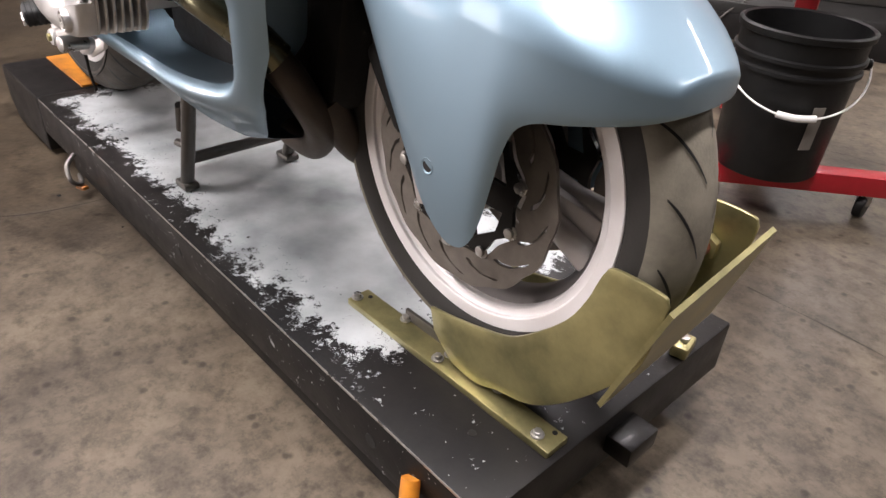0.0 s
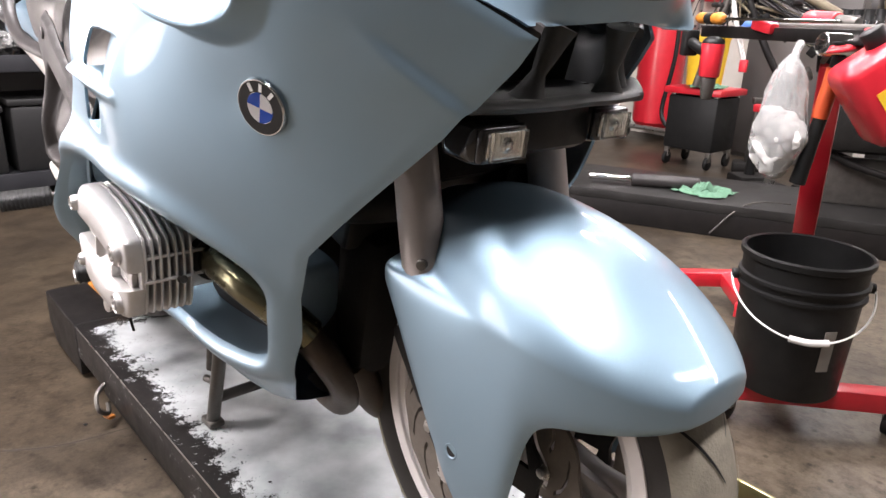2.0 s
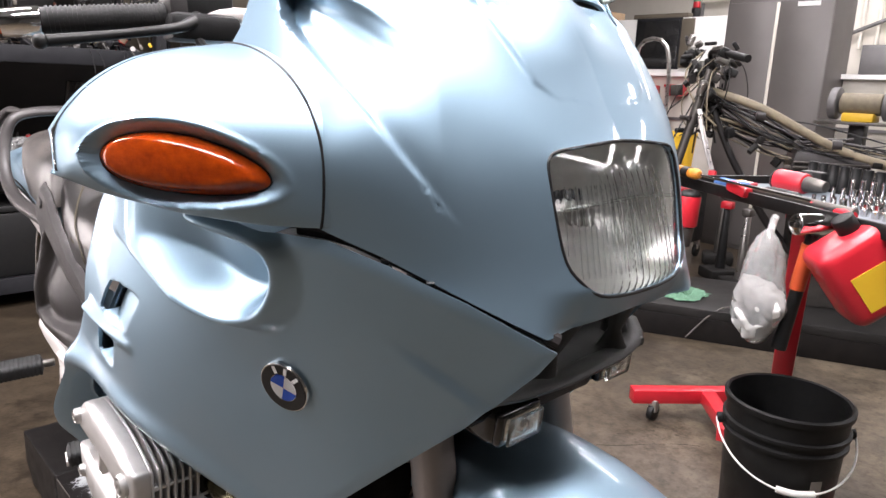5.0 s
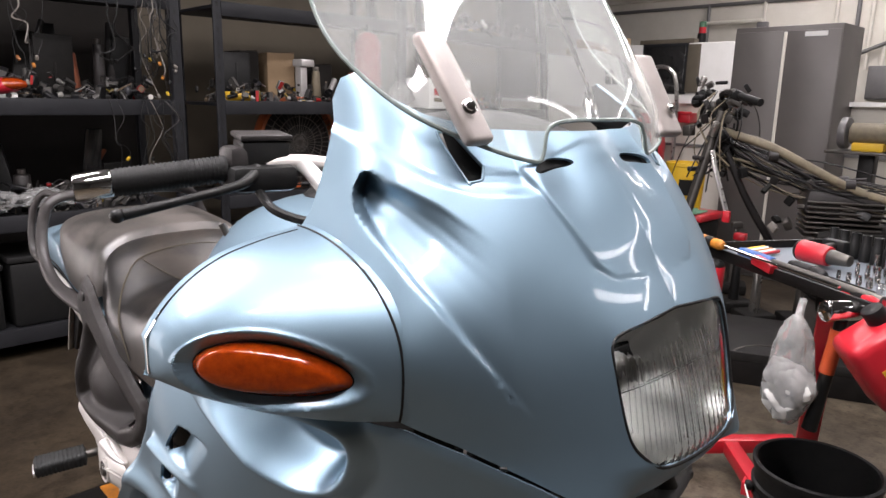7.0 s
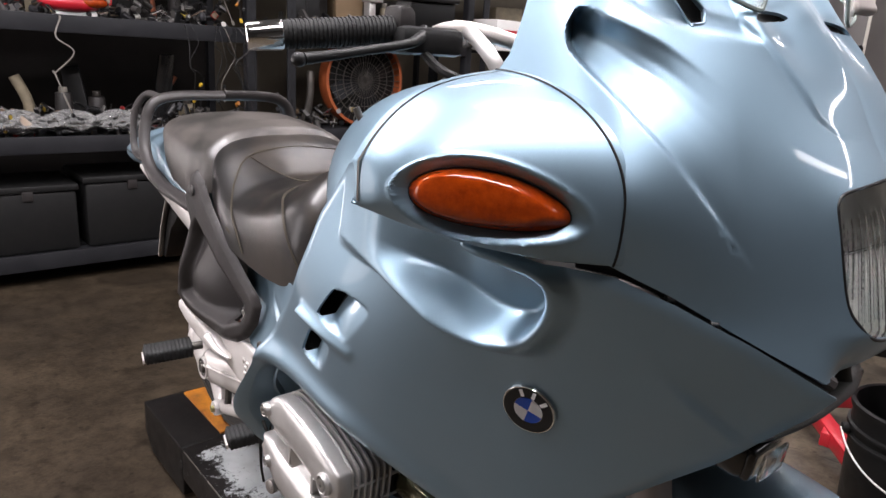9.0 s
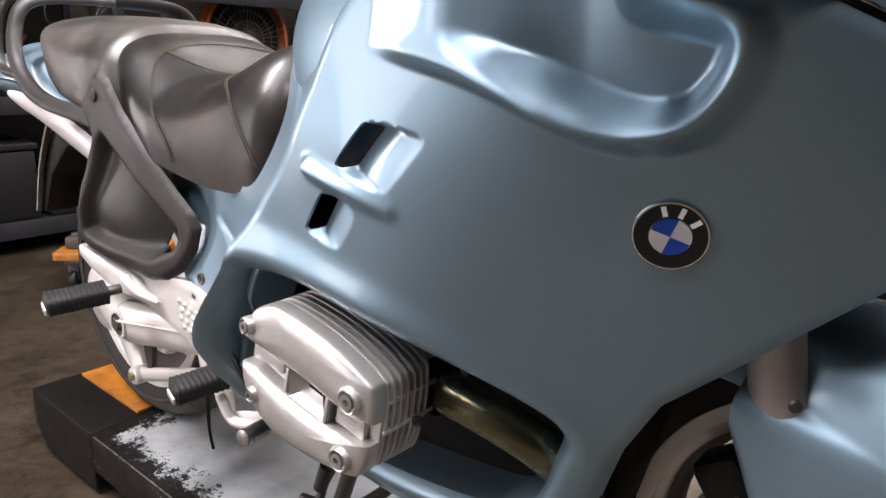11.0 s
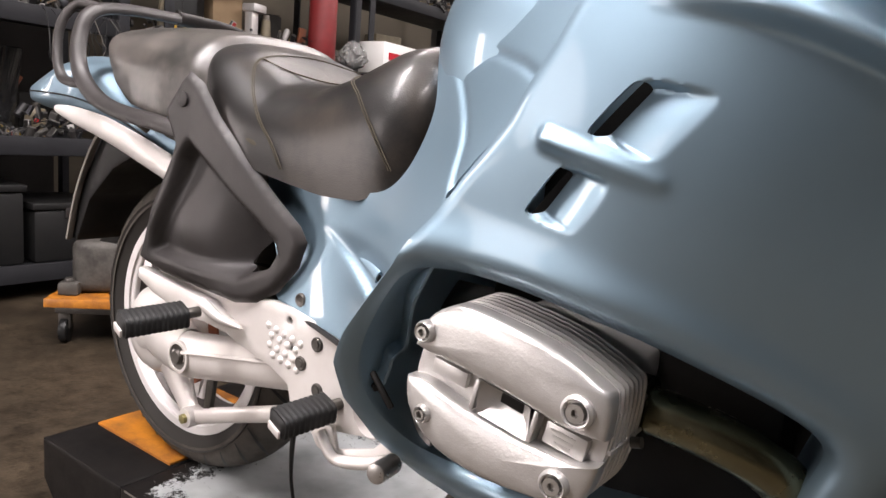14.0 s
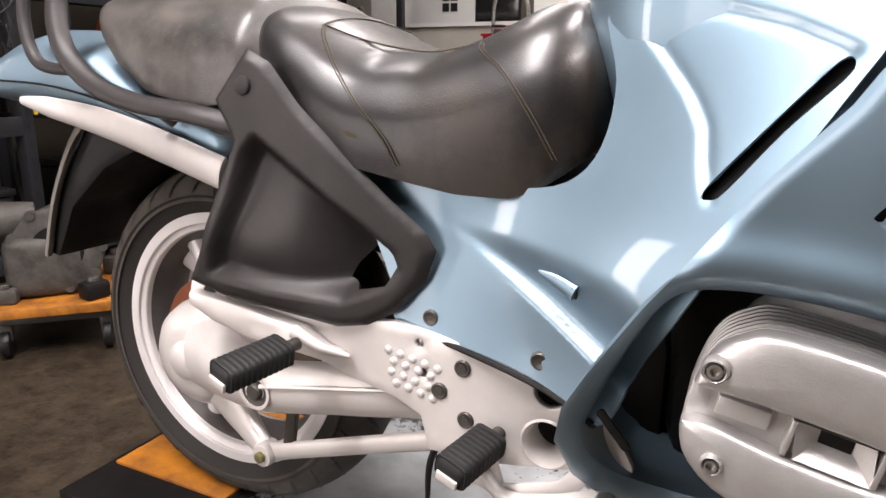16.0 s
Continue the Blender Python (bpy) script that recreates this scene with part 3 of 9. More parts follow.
# ---- the motorcycle ----
bike = thing("motorcycle", (-0.3, 0, H), "pale metallic blue touring motorcycle with fairing on its centre stand", "motorcycle")
FA, RA = (0.419, 0.0, 0.499), (-1.045, 0.0, 0.49)


def interp(xs, ys):
    return lambda x: np.interp(x, xs, ys)


def flipped(P, side):
    """side -1: the bike's near side as given; +1: mirrored across its middle plane."""
    P = np.array(P, float)
    if side > 0:
        P[..., 1] *= -1
    return P


def wheel(name, c, rim_r, tyre_r, rim_w, tyre_w, spokes, phase, lean, strokes, reach, tread):
    half = [(rim_r - 0.03, -rim_w * 0.5), (rim_r - 0.016, -rim_w + 0.016), (rim_r, -rim_w + 0.008), (rim_r, -rim_w + 0.001), (rim_r - 0.001, -rim_w), (rim_r - 0.018, -rim_w),
            (rim_r - 0.0195, -rim_w + 0.0008), (rim_r - 0.0205, -rim_w + 0.005), (rim_r - 0.0215, -rim_w + 0.0058), (rim_r - 0.030, -rim_w + 0.0075), (rim_r - 0.032, -rim_w + 0.010), (rim_r - 0.033, -rim_w + 0.02)]
    w = part(name, lathe(half[::-1] + [(r, -o) for r, o in half] + [(rim_r - 0.036, rim_w * 0.5), (rim_r - 0.036, -rim_w * 0.5)], c, seg=112), rim_silver, bike, "silver cast alloy wheel", angle=28)
    part("rim_barrel", lathe([(rim_r - 0.0325, -rim_w + 0.018), (rim_r - 0.040, -rim_w * 0.45), (rim_r - 0.047, -0.012), (rim_r - 0.047, 0.012), (rim_r - 0.040, rim_w * 0.45), (rim_r - 0.0325, rim_w - 0.018)], c, seg=96), dusty_alloy, w, "brake-dusted rim barrel")

    def crown(o):
        a = math.acos(max(-1, min(1, -o / (tyre_w * 0.98))))
        return tyre_r - 0.052 * tyre_w / 0.06 * (1 - math.sin(a) ** 0.8)
    prof = [(rim_r - 0.004, -rim_w + 0.004), (rim_r + 0.012, -rim_w - 0.004), (rim_r + 0.4 * (tyre_r - rim_r), -tyre_w)]
    prof += [(crown(-math.cos(math.pi * k / 14) * tyre_w * 0.98), -math.cos(math.pi * k / 14) * tyre_w * 0.98) for k in range(1, 14)]
    prof += [(rim_r + 0.4 * (tyre_r - rim_r), tyre_w), (rim_r + 0.012, rim_w + 0.004), (rim_r - 0.004, rim_w - 0.004), (rim_r - 0.025, 0)]
    tyre = part("tyre", lathe(prof, c, seg=128), rubber, w, "worn black road tyre")
    band = [(crown(o) + 0.0012, o) for o in tyre_w * 0.972 * np.sin(np.linspace(-math.pi / 2, math.pi / 2, 33))]
    band += [(r - 0.004, o) for r, o in reversed(band)]
    part("tread", lathe(band, c, seg=128), tread, tyre, "grey worn tread")
    # sipes: short bent grooves across the tread
    bm = bmesh.new()
    for k in range(strokes):
        a0 = 2 * math.pi * k / strokes
        for s in (-1, 1):
            left, right = [], []
            for t in np.linspace(0, 1, 15):
                o = s * tyre_w * math.sin(math.asin(reach[0]) + (math.asin(reach[1]) - math.asin(reach[0])) * t)
                a = a0 + (math.pi / strokes if s > 0 else 0) + lean * (t - 0.25 * t * t)
                half = 0.044 * tyre_w * math.sin(math.pi * (0.12 + 0.8 * t)) + 0.0008
                r, o = crown(o) + 0.0024, o + s * 0.0016
                for lst, d in ((left, -half), (right, half)):
                    lst.append(bm.verts.new((c[0] + r * math.cos(a + d / r), c[1] + o, c[2] + r * math.sin(a + d / r))))
            for i in range(14):
                bm.faces.new((left[i], left[i + 1], right[i + 1], right[i]))
    part("tread_pattern", bm, black_plastic, tyre)
    part("hub", lathe([(0.02, -0.05), (0.055, -0.05), (0.06, -0.03), (0.05, 0.0), (0.06, 0.03), (0.055, 0.05), (0.02, 0.05)], c, seg=40), rim_silver, w)
    for k in range(spokes):
        a = 2 * math.pi * k / spokes + phase
        for s in (-0.15, 0.15):
            p0 = Vector((c[0] + 0.045 * math.cos(a), s * 0.14, c[2] + 0.045 * math.sin(a)))
            p1 = Vector((c[0] + (rim_r - 0.03) * math.cos(a + s), s * 0.06, c[2] + (rim_r - 0.03) * math.sin(a + s)))
            part("spoke", tube([p0, p0.lerp(p1, 0.5), p1], 0.02, 12, 4, radii=[0.024, 0.017, 0.024], flat=0.75, up=(0, 1, 0)), rim_silver, w)
        web = [(c[0] + r * math.cos(a + b), c[2] + r * math.sin(a + b)) for r, b in ((0.05, -0.3), (rim_r - 0.04, -0.15), (rim_r - 0.04, 0.15), (0.05, 0.3))]
        part("spoke_web", plate(web, -0.008, 0.016, 0.003), rim_silver, w)
    for s in (-1, 1):
        part("wheel_cap", lathe([(0.0, s * 0.062), (0.018, s * 0.062), (0.024, s * 0.056), (0.024, s * 0.045), (0.0, s * 0.045)], c, seg=28), dark_steel, w)
    return w


front_wheel = wheel("front_wheel", (FA[0], -0.006, FA[2]), 0.226, 0.292, 0.046, 0.052, 3, -0.25, 0.34, 22, (0.12, 0.86), tread_rubber)
rear_wheel = wheel("rear_wheel", RA, 0.243, 0.326, 0.066, 0.082, 3, 0.2, 0.32, 30, (0.12, 0.95), rear_tread)


def disc(c, r, y):
    ring = [2 * math.pi * k / 84 for k in range(84)]
    outline = [(c[0] + r * (1 + 0.012 * math.cos(14 * a)) * math.cos(a), c[2] + r * (1 + 0.012 * math.cos(14 * a)) * math.sin(a)) for a in ring]
    inner = [(c[0] + 0.69 * r * math.cos(a) * (1 + 0.035 * math.cos(10 * a - 2)), c[2] + 0.69 * r * math.sin(a) * (1 + 0.035 * math.cos(10 * a - 2))) for a in ring]
    slots = []
    for k in range(14):
        a = 2 * math.pi * k / 14
        pts = [(r * (0.755 + 0.06 * t), a + 0.03 * t * t + 0.03 * t) for t in range(4)]
        slots.append([(c[0] + rr * math.cos(aa - 0.028), c[2] + rr * math.sin(aa - 0.028)) for rr, aa in pts]
                     + [(c[0] + rr * math.cos(aa + 0.028), c[2] + rr * math.sin(aa + 0.028)) for rr, aa in reversed(pts)])
    d = part("brake_disc", plate(outline, y - 0.0025, 0.005, 0, [inner] + slots), disc_steel, bike, "slotted steel brake disc", False)
    carrier = [(c[0] + 0.645 * r * math.cos(a) * (1 + 0.045 * math.cos(10 * a - 2)), c[2] + 0.645 * r * math.sin(a) * (1 + 0.045 * math.cos(10 * a - 2))) for a in ring]
    windows = []
    for k in range(5):
        a = 2 * math.pi * (k + 0.5) / 5
        windows.append([(c[0] + q * r * math.cos(a + b), c[2] + q * r * math.sin(a + b)) for q, b in ((0.34, -0.34), (0.53, -0.46), (0.565, 0), (0.53, 0.36), (0.34, 0.2))])
    core = [(c[0] + 0.22 * r * math.cos(a), c[2] + 0.22 * r * math.sin(a)) for a in ring[::3]]
    part("carrier", plate(carrier, y - 0.006, 0.006, 0, windows + [core]), black_paint, d, "black disc carrier", False)
    for k in range(10):
        a = 2 * math.pi * k / 10 + 0.2
        bolt((c[0] + 0.665 * r * math.cos(a), y - math.copysign(0.003, -y), c[2] + 0.665 * r * math.sin(a)), 0.007, d, steel, (0, math.copysign(1, y), 0), hexed=False)
    return d


disc(FA, 0.156, -0.072)
disc(FA, 0.156, 0.072)
for s in (-1, 1):
    cal = part("brake_caliper", box((0.06, 0.06, 0.12), (0.325, s * 0.082, 0.588), (0, -35, 0), 0.014), engine_dark, bike, "dirty brake caliper behind the mudguard")
    part("caliper_bolt", rod((0.33, s * 0.11, 0.603), (0.33, s * 0.118, 0.603), 0.008, seg=6), steel, cal)
axle = part("front_axle", rod((0.419, -0.11, 0.499), (0.419, 0.11, 0.499), 0.013), steel, bike)
for s in (-1, 1):
    fork = part("fork_leg", tube([(0.419, s * 0.112, 0.474), (0.385, s * 0.115, 0.60), (0.347, s * 0.117, 0.74), (0.315, s * 0.114, 0.90), (0.265, s * 0.11, 1.10)], 0.03, 18, 6, radii=[0.024, 0.026, 0.028, 0.027, 0.022]), fork_alloy, bike, "beige-grey fork leg")
    part("fork_bolt", rod((0.362, s * 0.130, 0.744), (0.368, s * 0.140, 0.743), 0.007, seg=10, bevel=0.002), dark_steel, fork)

def step01(x):
    x = np.clip(x, 0, 1)
    return x * x * (3 - 2 * x)


# front mudguard: a crown with a ledge for the fork, that falls into a leg on either side
fen_crown = interp([0.271, 0.323, 0.354, 0.395, 0.435, 0.496, 0.556, 0.615, 0.655, 0.684, 0.695], [0.798, 0.816, 0.824, 0.827, 0.822, 0.806, 0.780, 0.740, 0.707, 0.681, 0.668])
fen_edge = interp([0.304, 0.319, 0.353, 0.393, 0.422, 0.443, 0.468, 0.496, 0.515, 0.525, 0.534, 0.548, 0.573, 0.604, 0.662, 0.696], [0.722, 0.690, 0.607, 0.529, 0.479, 0.457, 0.442, 0.447, 0.479, 0.53, 0.581, 0.618, 0.631, 0.636, 0.647, 0.660])
fen_half = interp([0.29, 0.44, 0.54, 0.59, 0.638, 0.674, 0.684, 0.691], [0.136, 0.136, 0.134, 0.124, 0.100, 0.064, 0.044, 0.020])
fen_ledge = interp([0.29, 0.362, 0.474, 0.55, 0.61, 0.65, 0.69], [0.740, 0.732, 0.708, 0.700, 0.688, 0.676, 0.664])
fen_dome = interp([0.30, 0.34, 0.40, 0.46, 0.50], [0.092, 0.100, 0.118, 0.132, 0.140])


def eased(f, x, reach):
    return float(np.mean(f(np.clip(x + np.linspace(-reach, reach, 9), 0.285, 0.70))))


def fender_surface():
    xs = np.concatenate([np.linspace(0.285, 0.3125, 12), [0.3135], np.linspace(0.316, 0.595, 94), np.linspace(0.599, 0.677, 34)])
    rows = []
    for x in xs:
        zc, w = eased(fen_crown, x, 0.02), max(0.003, eased(fen_half, x, 0.012 if x > 0.6 else 0.02))
        ze = eased(fen_edge, x, 0.005)
        zl = min(max(eased(fen_ledge, x, 0.02), ze + 0.002), zc - 0.002)
        wd = min(eased(fen_dome, x, 0.02), w)
        if x < 0.313:
            w, ze = wd, zl - 0.004
        side = []
        for k in range(23):
            a = k / 22 * math.pi / 2
            side.append((wd * math.sin(a), zl + 0.004 + (zc - zl - 0.004) * math.cos(a)))
        for k in range(1, 8):
            t = k / 7
            side.append((wd + (w - wd) * t, zl + 0.004 - 0.006 * t * t))
        tuck = max(0, min(1, (zl - ze) / 0.2))
        for k in range(1, 19):
            t = k / 18
            y = w * (1 + 0.02 * math.sin(math.pi * t) * tuck) * (1 - 0.05 * t * t * tuck)
            if t > 0.9:
                y -= 0.005 * ((t - 0.9) / 0.1) ** 2
            side.append((y, zl - 0.002 + (ze - zl + 0.002) * t))
        rows.append([(x, y - 0.012, z) for y, z in reversed(side)] + [(x, -y - 0.012, z) for y, z in side[1:]])
    P = np.array(rows)
    for _ in range(14):
        P[14:-1] = (P[13:-2] + 2 * P[14:-1] + P[15:]) / 4
    for _ in range(12):
        P[:, 1:-1] = (P[:, :-2] + 2 * P[:, 1:-1] + P[:, 2:]) / 4
    # the blunt rolled tip
    end = P[-1]
    low = end[:, 2].min()
    tip = np.array([end[0, 0] + 0.005, -0.012, low])
    more = [end + (tip - end) * np.array([1 - (1 - k) ** 2, k, k * k]) for k in (0.25, 0.5, 0.75, 0.9, 1.0)]
    return np.concatenate([P, np.array(more)])


fender = part("front_mudguard", grid_mesh(fender_surface()), paint, bike, "pale blue painted front mudguard")
sol = fender.modifiers.new("thickness", "SOLIDIFY")
sol.thickness, sol.offset = 0.004, 0
for s in (-1, 1):
    F = fender_surface()
    F = F[:, :F.shape[1] // 2] if s > 0 else F[:, F.shape[1] // 2:]
    F = F.reshape(-1, 3)
    o = F[np.argmin((F[:, 0] - 0.440) ** 2 + (F[:, 2] - 0.536) ** 2), 1]
    part("bolt_hole", lathe([(0.0, o + s * 0.0022), (0.0075, o + s * 0.0022), (0.0085, o + s * 0.003), (0.0095, o + s * 0.0032), (0.0105, o + s * 0.002), (0.0105, o - s * 0.004), (0.0, o - s * 0.004)], (0.440, 0, 0.536), seg=28), paint, fender, "recessed bolt hole")
    part("hole_plug", lathe([(0.0, o + s * 0.0024), (0.0074, o + s * 0.0024), (0.0074, o), (0.0, o)], (0.440, 0, 0.536), seg=24), black_plastic, fender, "dark hole")

# lower side fairing: half width over (x, z)
side_w = tps([(0.28, 0.919, 0.281), (0.241, 0.931, 0.290), (0.317, 1.03, 0.300), (0.326, 1.10, 0.325), (0.41, 1.062, 0.255), (0.445, 1.048, 0.225),
              (0.522, 0.998, 0.141), (0.403, 1.007, 0.250), (0.465, 0.93, 0.165), (0.265, 0.74, 0.238), (0.173, 0.68, 0.247), (0.118, 0.555, 0.235),
              (-0.09, 0.935, 0.366), (-0.041, 0.952, 0.368), (0.02, 0.965, 0.366), (-0.145, 0.833, 0.346), (-0.136, 0.932, 0.356), (-0.176, 0.794, 0.352),
              (-0.29, 0.67, 0.362), (-0.308, 0.496, 0.222), (0.108, 0.461, 0.178), (-0.214, 0.483, 0.206), (-0.05, 0.45, 0.19), (0.0, 1.14, 0.345),
              (0.15, 1.1, 0.345), (0.0, 0.80, 0.345), (0.15, 0.80, 0.300)], 0.08)
SIDE = [(0.315, 1.103), (0.369, 1.100), (0.413, 1.079), (0.465, 1.046), (0.522, 1.0), (0.505, 0.975), (0.467, 0.932), (0.443, 0.905), (0.364, 0.832), (0.271, 0.745), (0.237, 0.68), (0.215, 0.611), (0.165, 0.519),
        (0.12, 0.462), (0.05, 0.438), (-0.053, 0.428), (-0.15, 0.425), (-0.24, 0.435), (-0.30, 0.465), (-0.335, 0.53), (-0.342, 0.60), (-0.325, 0.66), (-0.30, 0.705),
        (-0.255, 0.775), (-0.213, 0.833), (-0.166, 0.897), (-0.117, 0.955), (-0.075, 1.025), (-0.05, 1.08), (0.0, 1.15), (0.06, 1.165), (0.16, 1.15), (0.25, 1.12)]
OPEN = [(p[0], p[1]) for p in smooth_path([(-0.108, 0.789), (-0.192, 0.795), (-0.236, 0.782), (-0.272, 0.725), (-0.300, 0.665), (-0.318, 0.61), (-0.312, 0.555), (-0.27, 0.52), (-0.144, 0.508), (0.014, 0.526),
                                           (0.101, 0.545), (0.140, 0.575), (0.165, 0.644), (0.172, 0.685), (0.13, 0.717), (0.049, 0.752), (-0.018, 0.772)], 5, True)]
LIP = [(p[0], p[1]) for p in smooth_path([(-0.02, 1.066), (0.03, 1.058), (0.10, 1.045), (0.15, 1.028), (0.205, 1.005), (0.25, 0.997), (0.290, 1.006), (0.315, 1.032), (0.327, 1.060), (0.326, 1.082), (0.314, 1.096), (0.29, 1.104), (0.25, 1.112)], 5)]
TONGUE = LIP + [(0.20, 1.25), (-0.02, 1.25)]
VENTS = (((-0.034, 0.945), (0.007, 0.994), (0.078, 0.984), (0.030, 0.921)), ((-0.094, 0.868), (-0.055, 0.917), (-0.006, 0.907), (-0.034, 0.852)))


def vent_loop(q, f=1.0, n=40):
    """A rounded four-sided loop."""
    a, b, c, d = (np.array(k) for k in q)
    t = 2 * np.pi * np.arange(n) / n
    u = 0.5 + 0.5 * f * np.sign(np.cos(t)) * np.abs(np.cos(t)) ** 0.42
    v = 0.5 + 0.5 * f * np.sign(np.sin(t)) * np.abs(np.sin(t)) ** 0.42
    U, V = u[:, None], v[:, None]
    return [tuple(p) for p in a * (1 - U) * (1 - V) + b * (1 - U) * V + c * U * V + d * U * (1 - V)]


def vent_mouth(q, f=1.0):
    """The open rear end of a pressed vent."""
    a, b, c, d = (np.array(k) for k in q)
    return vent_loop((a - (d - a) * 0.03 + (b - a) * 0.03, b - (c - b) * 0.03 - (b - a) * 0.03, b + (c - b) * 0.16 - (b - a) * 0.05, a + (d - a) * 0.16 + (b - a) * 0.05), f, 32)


def path_distance(P, path):
    """Distance to an open line."""
    L = np.asarray(path, float)
    best = np.full(len(P), 1e9)
    for a, b in zip(L, L[1:]):
        ab = b - a
        t = np.clip(((P - a) @ ab) / (ab @ ab + 1e-12), 0, 1)
        best = np.minimum(best, np.linalg.norm(P - a - t[:, None] * ab, axis=1))
    return best


def vent_depth(P):
    """Pressed vents: deep at the rear, with a floor that runs out forward."""
    w = np.zeros(len(P))
    for q in VENTS:
        a, b, c, d = (np.array(k) for k in q)
        L = vent_loop(q)
        n = np.array((b[1] - a[1], a[0] - b[0])) / np.linalg.norm(b - a)
        u = ((P - a) @ n) / (((c + d) / 2 - (a + b) / 2) @ n)
        e = loop_distance(P, L) * np.where(inside(P, L), 1, -1)
        w += 0.026 * np.clip(1 - u, 0, 1) ** 1.3 * step01((e + 0.001) / 0.006)
    return w


def side_map(P, side=-1):
    w = side_w(P) - vent_depth(P)
    w = w - 0.005 * np.clip(1 - loop_distance(P, SIDE) / 0.014, 0, 1) ** 2
    d2 = loop_distance(P, OPEN)
    w = w + 0.010 * np.exp(-((d2 - 0.03) / 0.022) ** 2) - 0.018 * np.clip(1 - d2 / 0.02, 0, 1) ** 2
    # the cupped wind deflector under the mirror: a proud lip round a hollow
    dt = path_distance(P, LIP) * np.where(inside(P, TONGUE), 1, -1)
    far = step01((P[:, 0] - 0.07) / 0.13)
    proud = np.interp(P[:, 0], [0.0, 0.10, 0.19, 0.26, 0.31, 0.33], [0.0, 0.024, 0.036, 0.030, 0.018, 0.012])
    w = w + proud * step01((dt + 0.015) / 0.018) - (proud + 0.034) * far * step01((dt - 0.003) / 0.032)
    # the raised fin between the vents, the fold towards the tip
    a, b = np.array((-0.07, 0.939)), np.array((0.03, 0.910))
    t = np.clip(((P - a) @ (b - a)) / ((b - a) @ (b - a)), 0, 1)
    w = w + 0.014 * np.exp(-(np.linalg.norm(P - a - t[:, None] * (b - a), axis=1) / 0.0085) ** 2) * (1 - 0.75 * t)
    a, b = np.array((0.395, 1.012)), np.array((0.472, 0.922))
    n = np.array((b[1] - a[1], a[0] - b[0])) / np.linalg.norm(b - a)
    t = ((P - a) @ (b - a)) / ((b - a) @ (b - a))
    s = (P - a) @ n
    w = w + 0.008 * np.exp(-(np.clip(s, 0, 1) / 0.05) ** 2) * step01(s / 0.012 + 0.5) * step01(t / 0.5) * (t < 1.2)
    W = flipped(np.c_[P[:, 0], -w, P[:, 1]], side)
    if side > 0:
        # the far half sits a little further back and in
        W[:, 0] -= 0.055 * step01((W[:, 0] - 0.28) / 0.2)
        W[:, 1] *= 0.93
    return W


def side_fairing(side):
    ob = sheet("side_fairing", SIDE, lambda P: side_map(P, side), paint, bike, 0.0032 if side < 0 else 0.014, [OPEN] + [vent_mouth(v) for v in VENTS], 0.004, (0, -side, 0), "pale blue lower side fairing", inner=black_plastic)
    # walls of the cylinder opening
    L = np.array(OPEN)
    c = L.mean(0)
    rows = []
    for k, (dy, sc) in enumerate(((0.016, 1.0), (0.024, 0.992), (0.05, 0.985), (0.10, 0.97), (0.13, 0.94))):
        Q = c + (L - c) * sc
        rows.append(np.c_[Q[:, 0], -side_w(L) + dy, Q[:, 1]])
    G = flipped(np.array(rows + []), side)
    G = np.concatenate([G, G[:, :1]], axis=1)
    part("opening_wall", grid_mesh(G), paint, ob)
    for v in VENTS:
        # black sheet added for the shade inside the vent
        sheet("vent_mouth", vent_mouth(v, 2.5), lambda P: flipped(np.c_[P[:, 0], -side_w(P) + 0.046, P[:, 1]], side), black_plastic, ob, 0.008, (), 0.002, (0, -side, 0), "black backing for the shade in the vent mouth")
    return ob


near_fairing = side_fairing(-1)
side_fairing(1)
part("wall_slot", box((0.05, 0.004, 0.009), (-0.281, -0.318, 0.628), (0, 52, 8), 0.003), black_plastic, near_fairing, "dark slot in the opening wall")

# fairing roundel, as plain shapes
def roundel():
    at, r = Vector((0.276, -float(side_w(np.array([[0.276, 0.922]]))[0]) - 0.001, 0.922)), 0.0312
    e = 0.01
    wx = float((side_w(np.array([[0.276 + e, 0.922]])) - side_w(np.array([[0.276 - e, 0.922]])))[0]) / (2 * e)
    wz = float((side_w(np.array([[0.276, 0.922 + e]])) - side_w(np.array([[0.276, 0.922 - e]])))[0]) / (2 * e)
    n = Vector((-wx, -1, -wz)).normalized()
    m = Matrix.Translation(at) @ n.to_track_quat("Z", "Y").to_matrix().to_4x4() @ pose(0, 0, 0, 0, 0, -18)

    def put(name, bm, mat, parent, label=""):
        bmesh.ops.transform(bm, matrix=m, verts=bm.verts)
        return part(name, bm, mat, parent, label)
    rim = put("roundel", lathe([(0.0, 0), (r, 0), (r, 0.002), (r * 0.97, 0.0035), (0, 0.0035)], (0, 0, 0), "z", 56, False), chrome, near_fairing, "round enamel roundel, black, blue and white")
    put("ring", lathe([(r * 0.55, 0.0035), (r * 0.93, 0.0035), (r * 0.93, 0.0042), (r * 0.55, 0.0042)], (0, 0, 0), "z", 56), black_plastic, rim)
    for k in range(4):
        bm = bmesh.new()
        vs = [bm.verts.new((0, 0, 0.0044))] + [bm.verts.new((0.53 * r * math.cos(a), 0.53 * r * math.sin(a), 0.0044)) for a in (math.pi / 2 * (k + j / 10) for j in range(11))]
        bm.faces.new(vs)
        bmesh.ops.extrude_face_region(bm, geom=bm.faces[:])
        put("quadrant", bm, (white_enamel, blue_enamel)[k % 2], rim)
    for a in (55, 90, 125):
        put("bar", box((0.004, 0.009, 0.0006), (0.74 * r * math.cos(radians(a)), 0.74 * r * math.sin(radians(a)), 0.0045), (0, 0, a - 90), 0), white_enamel, rim)


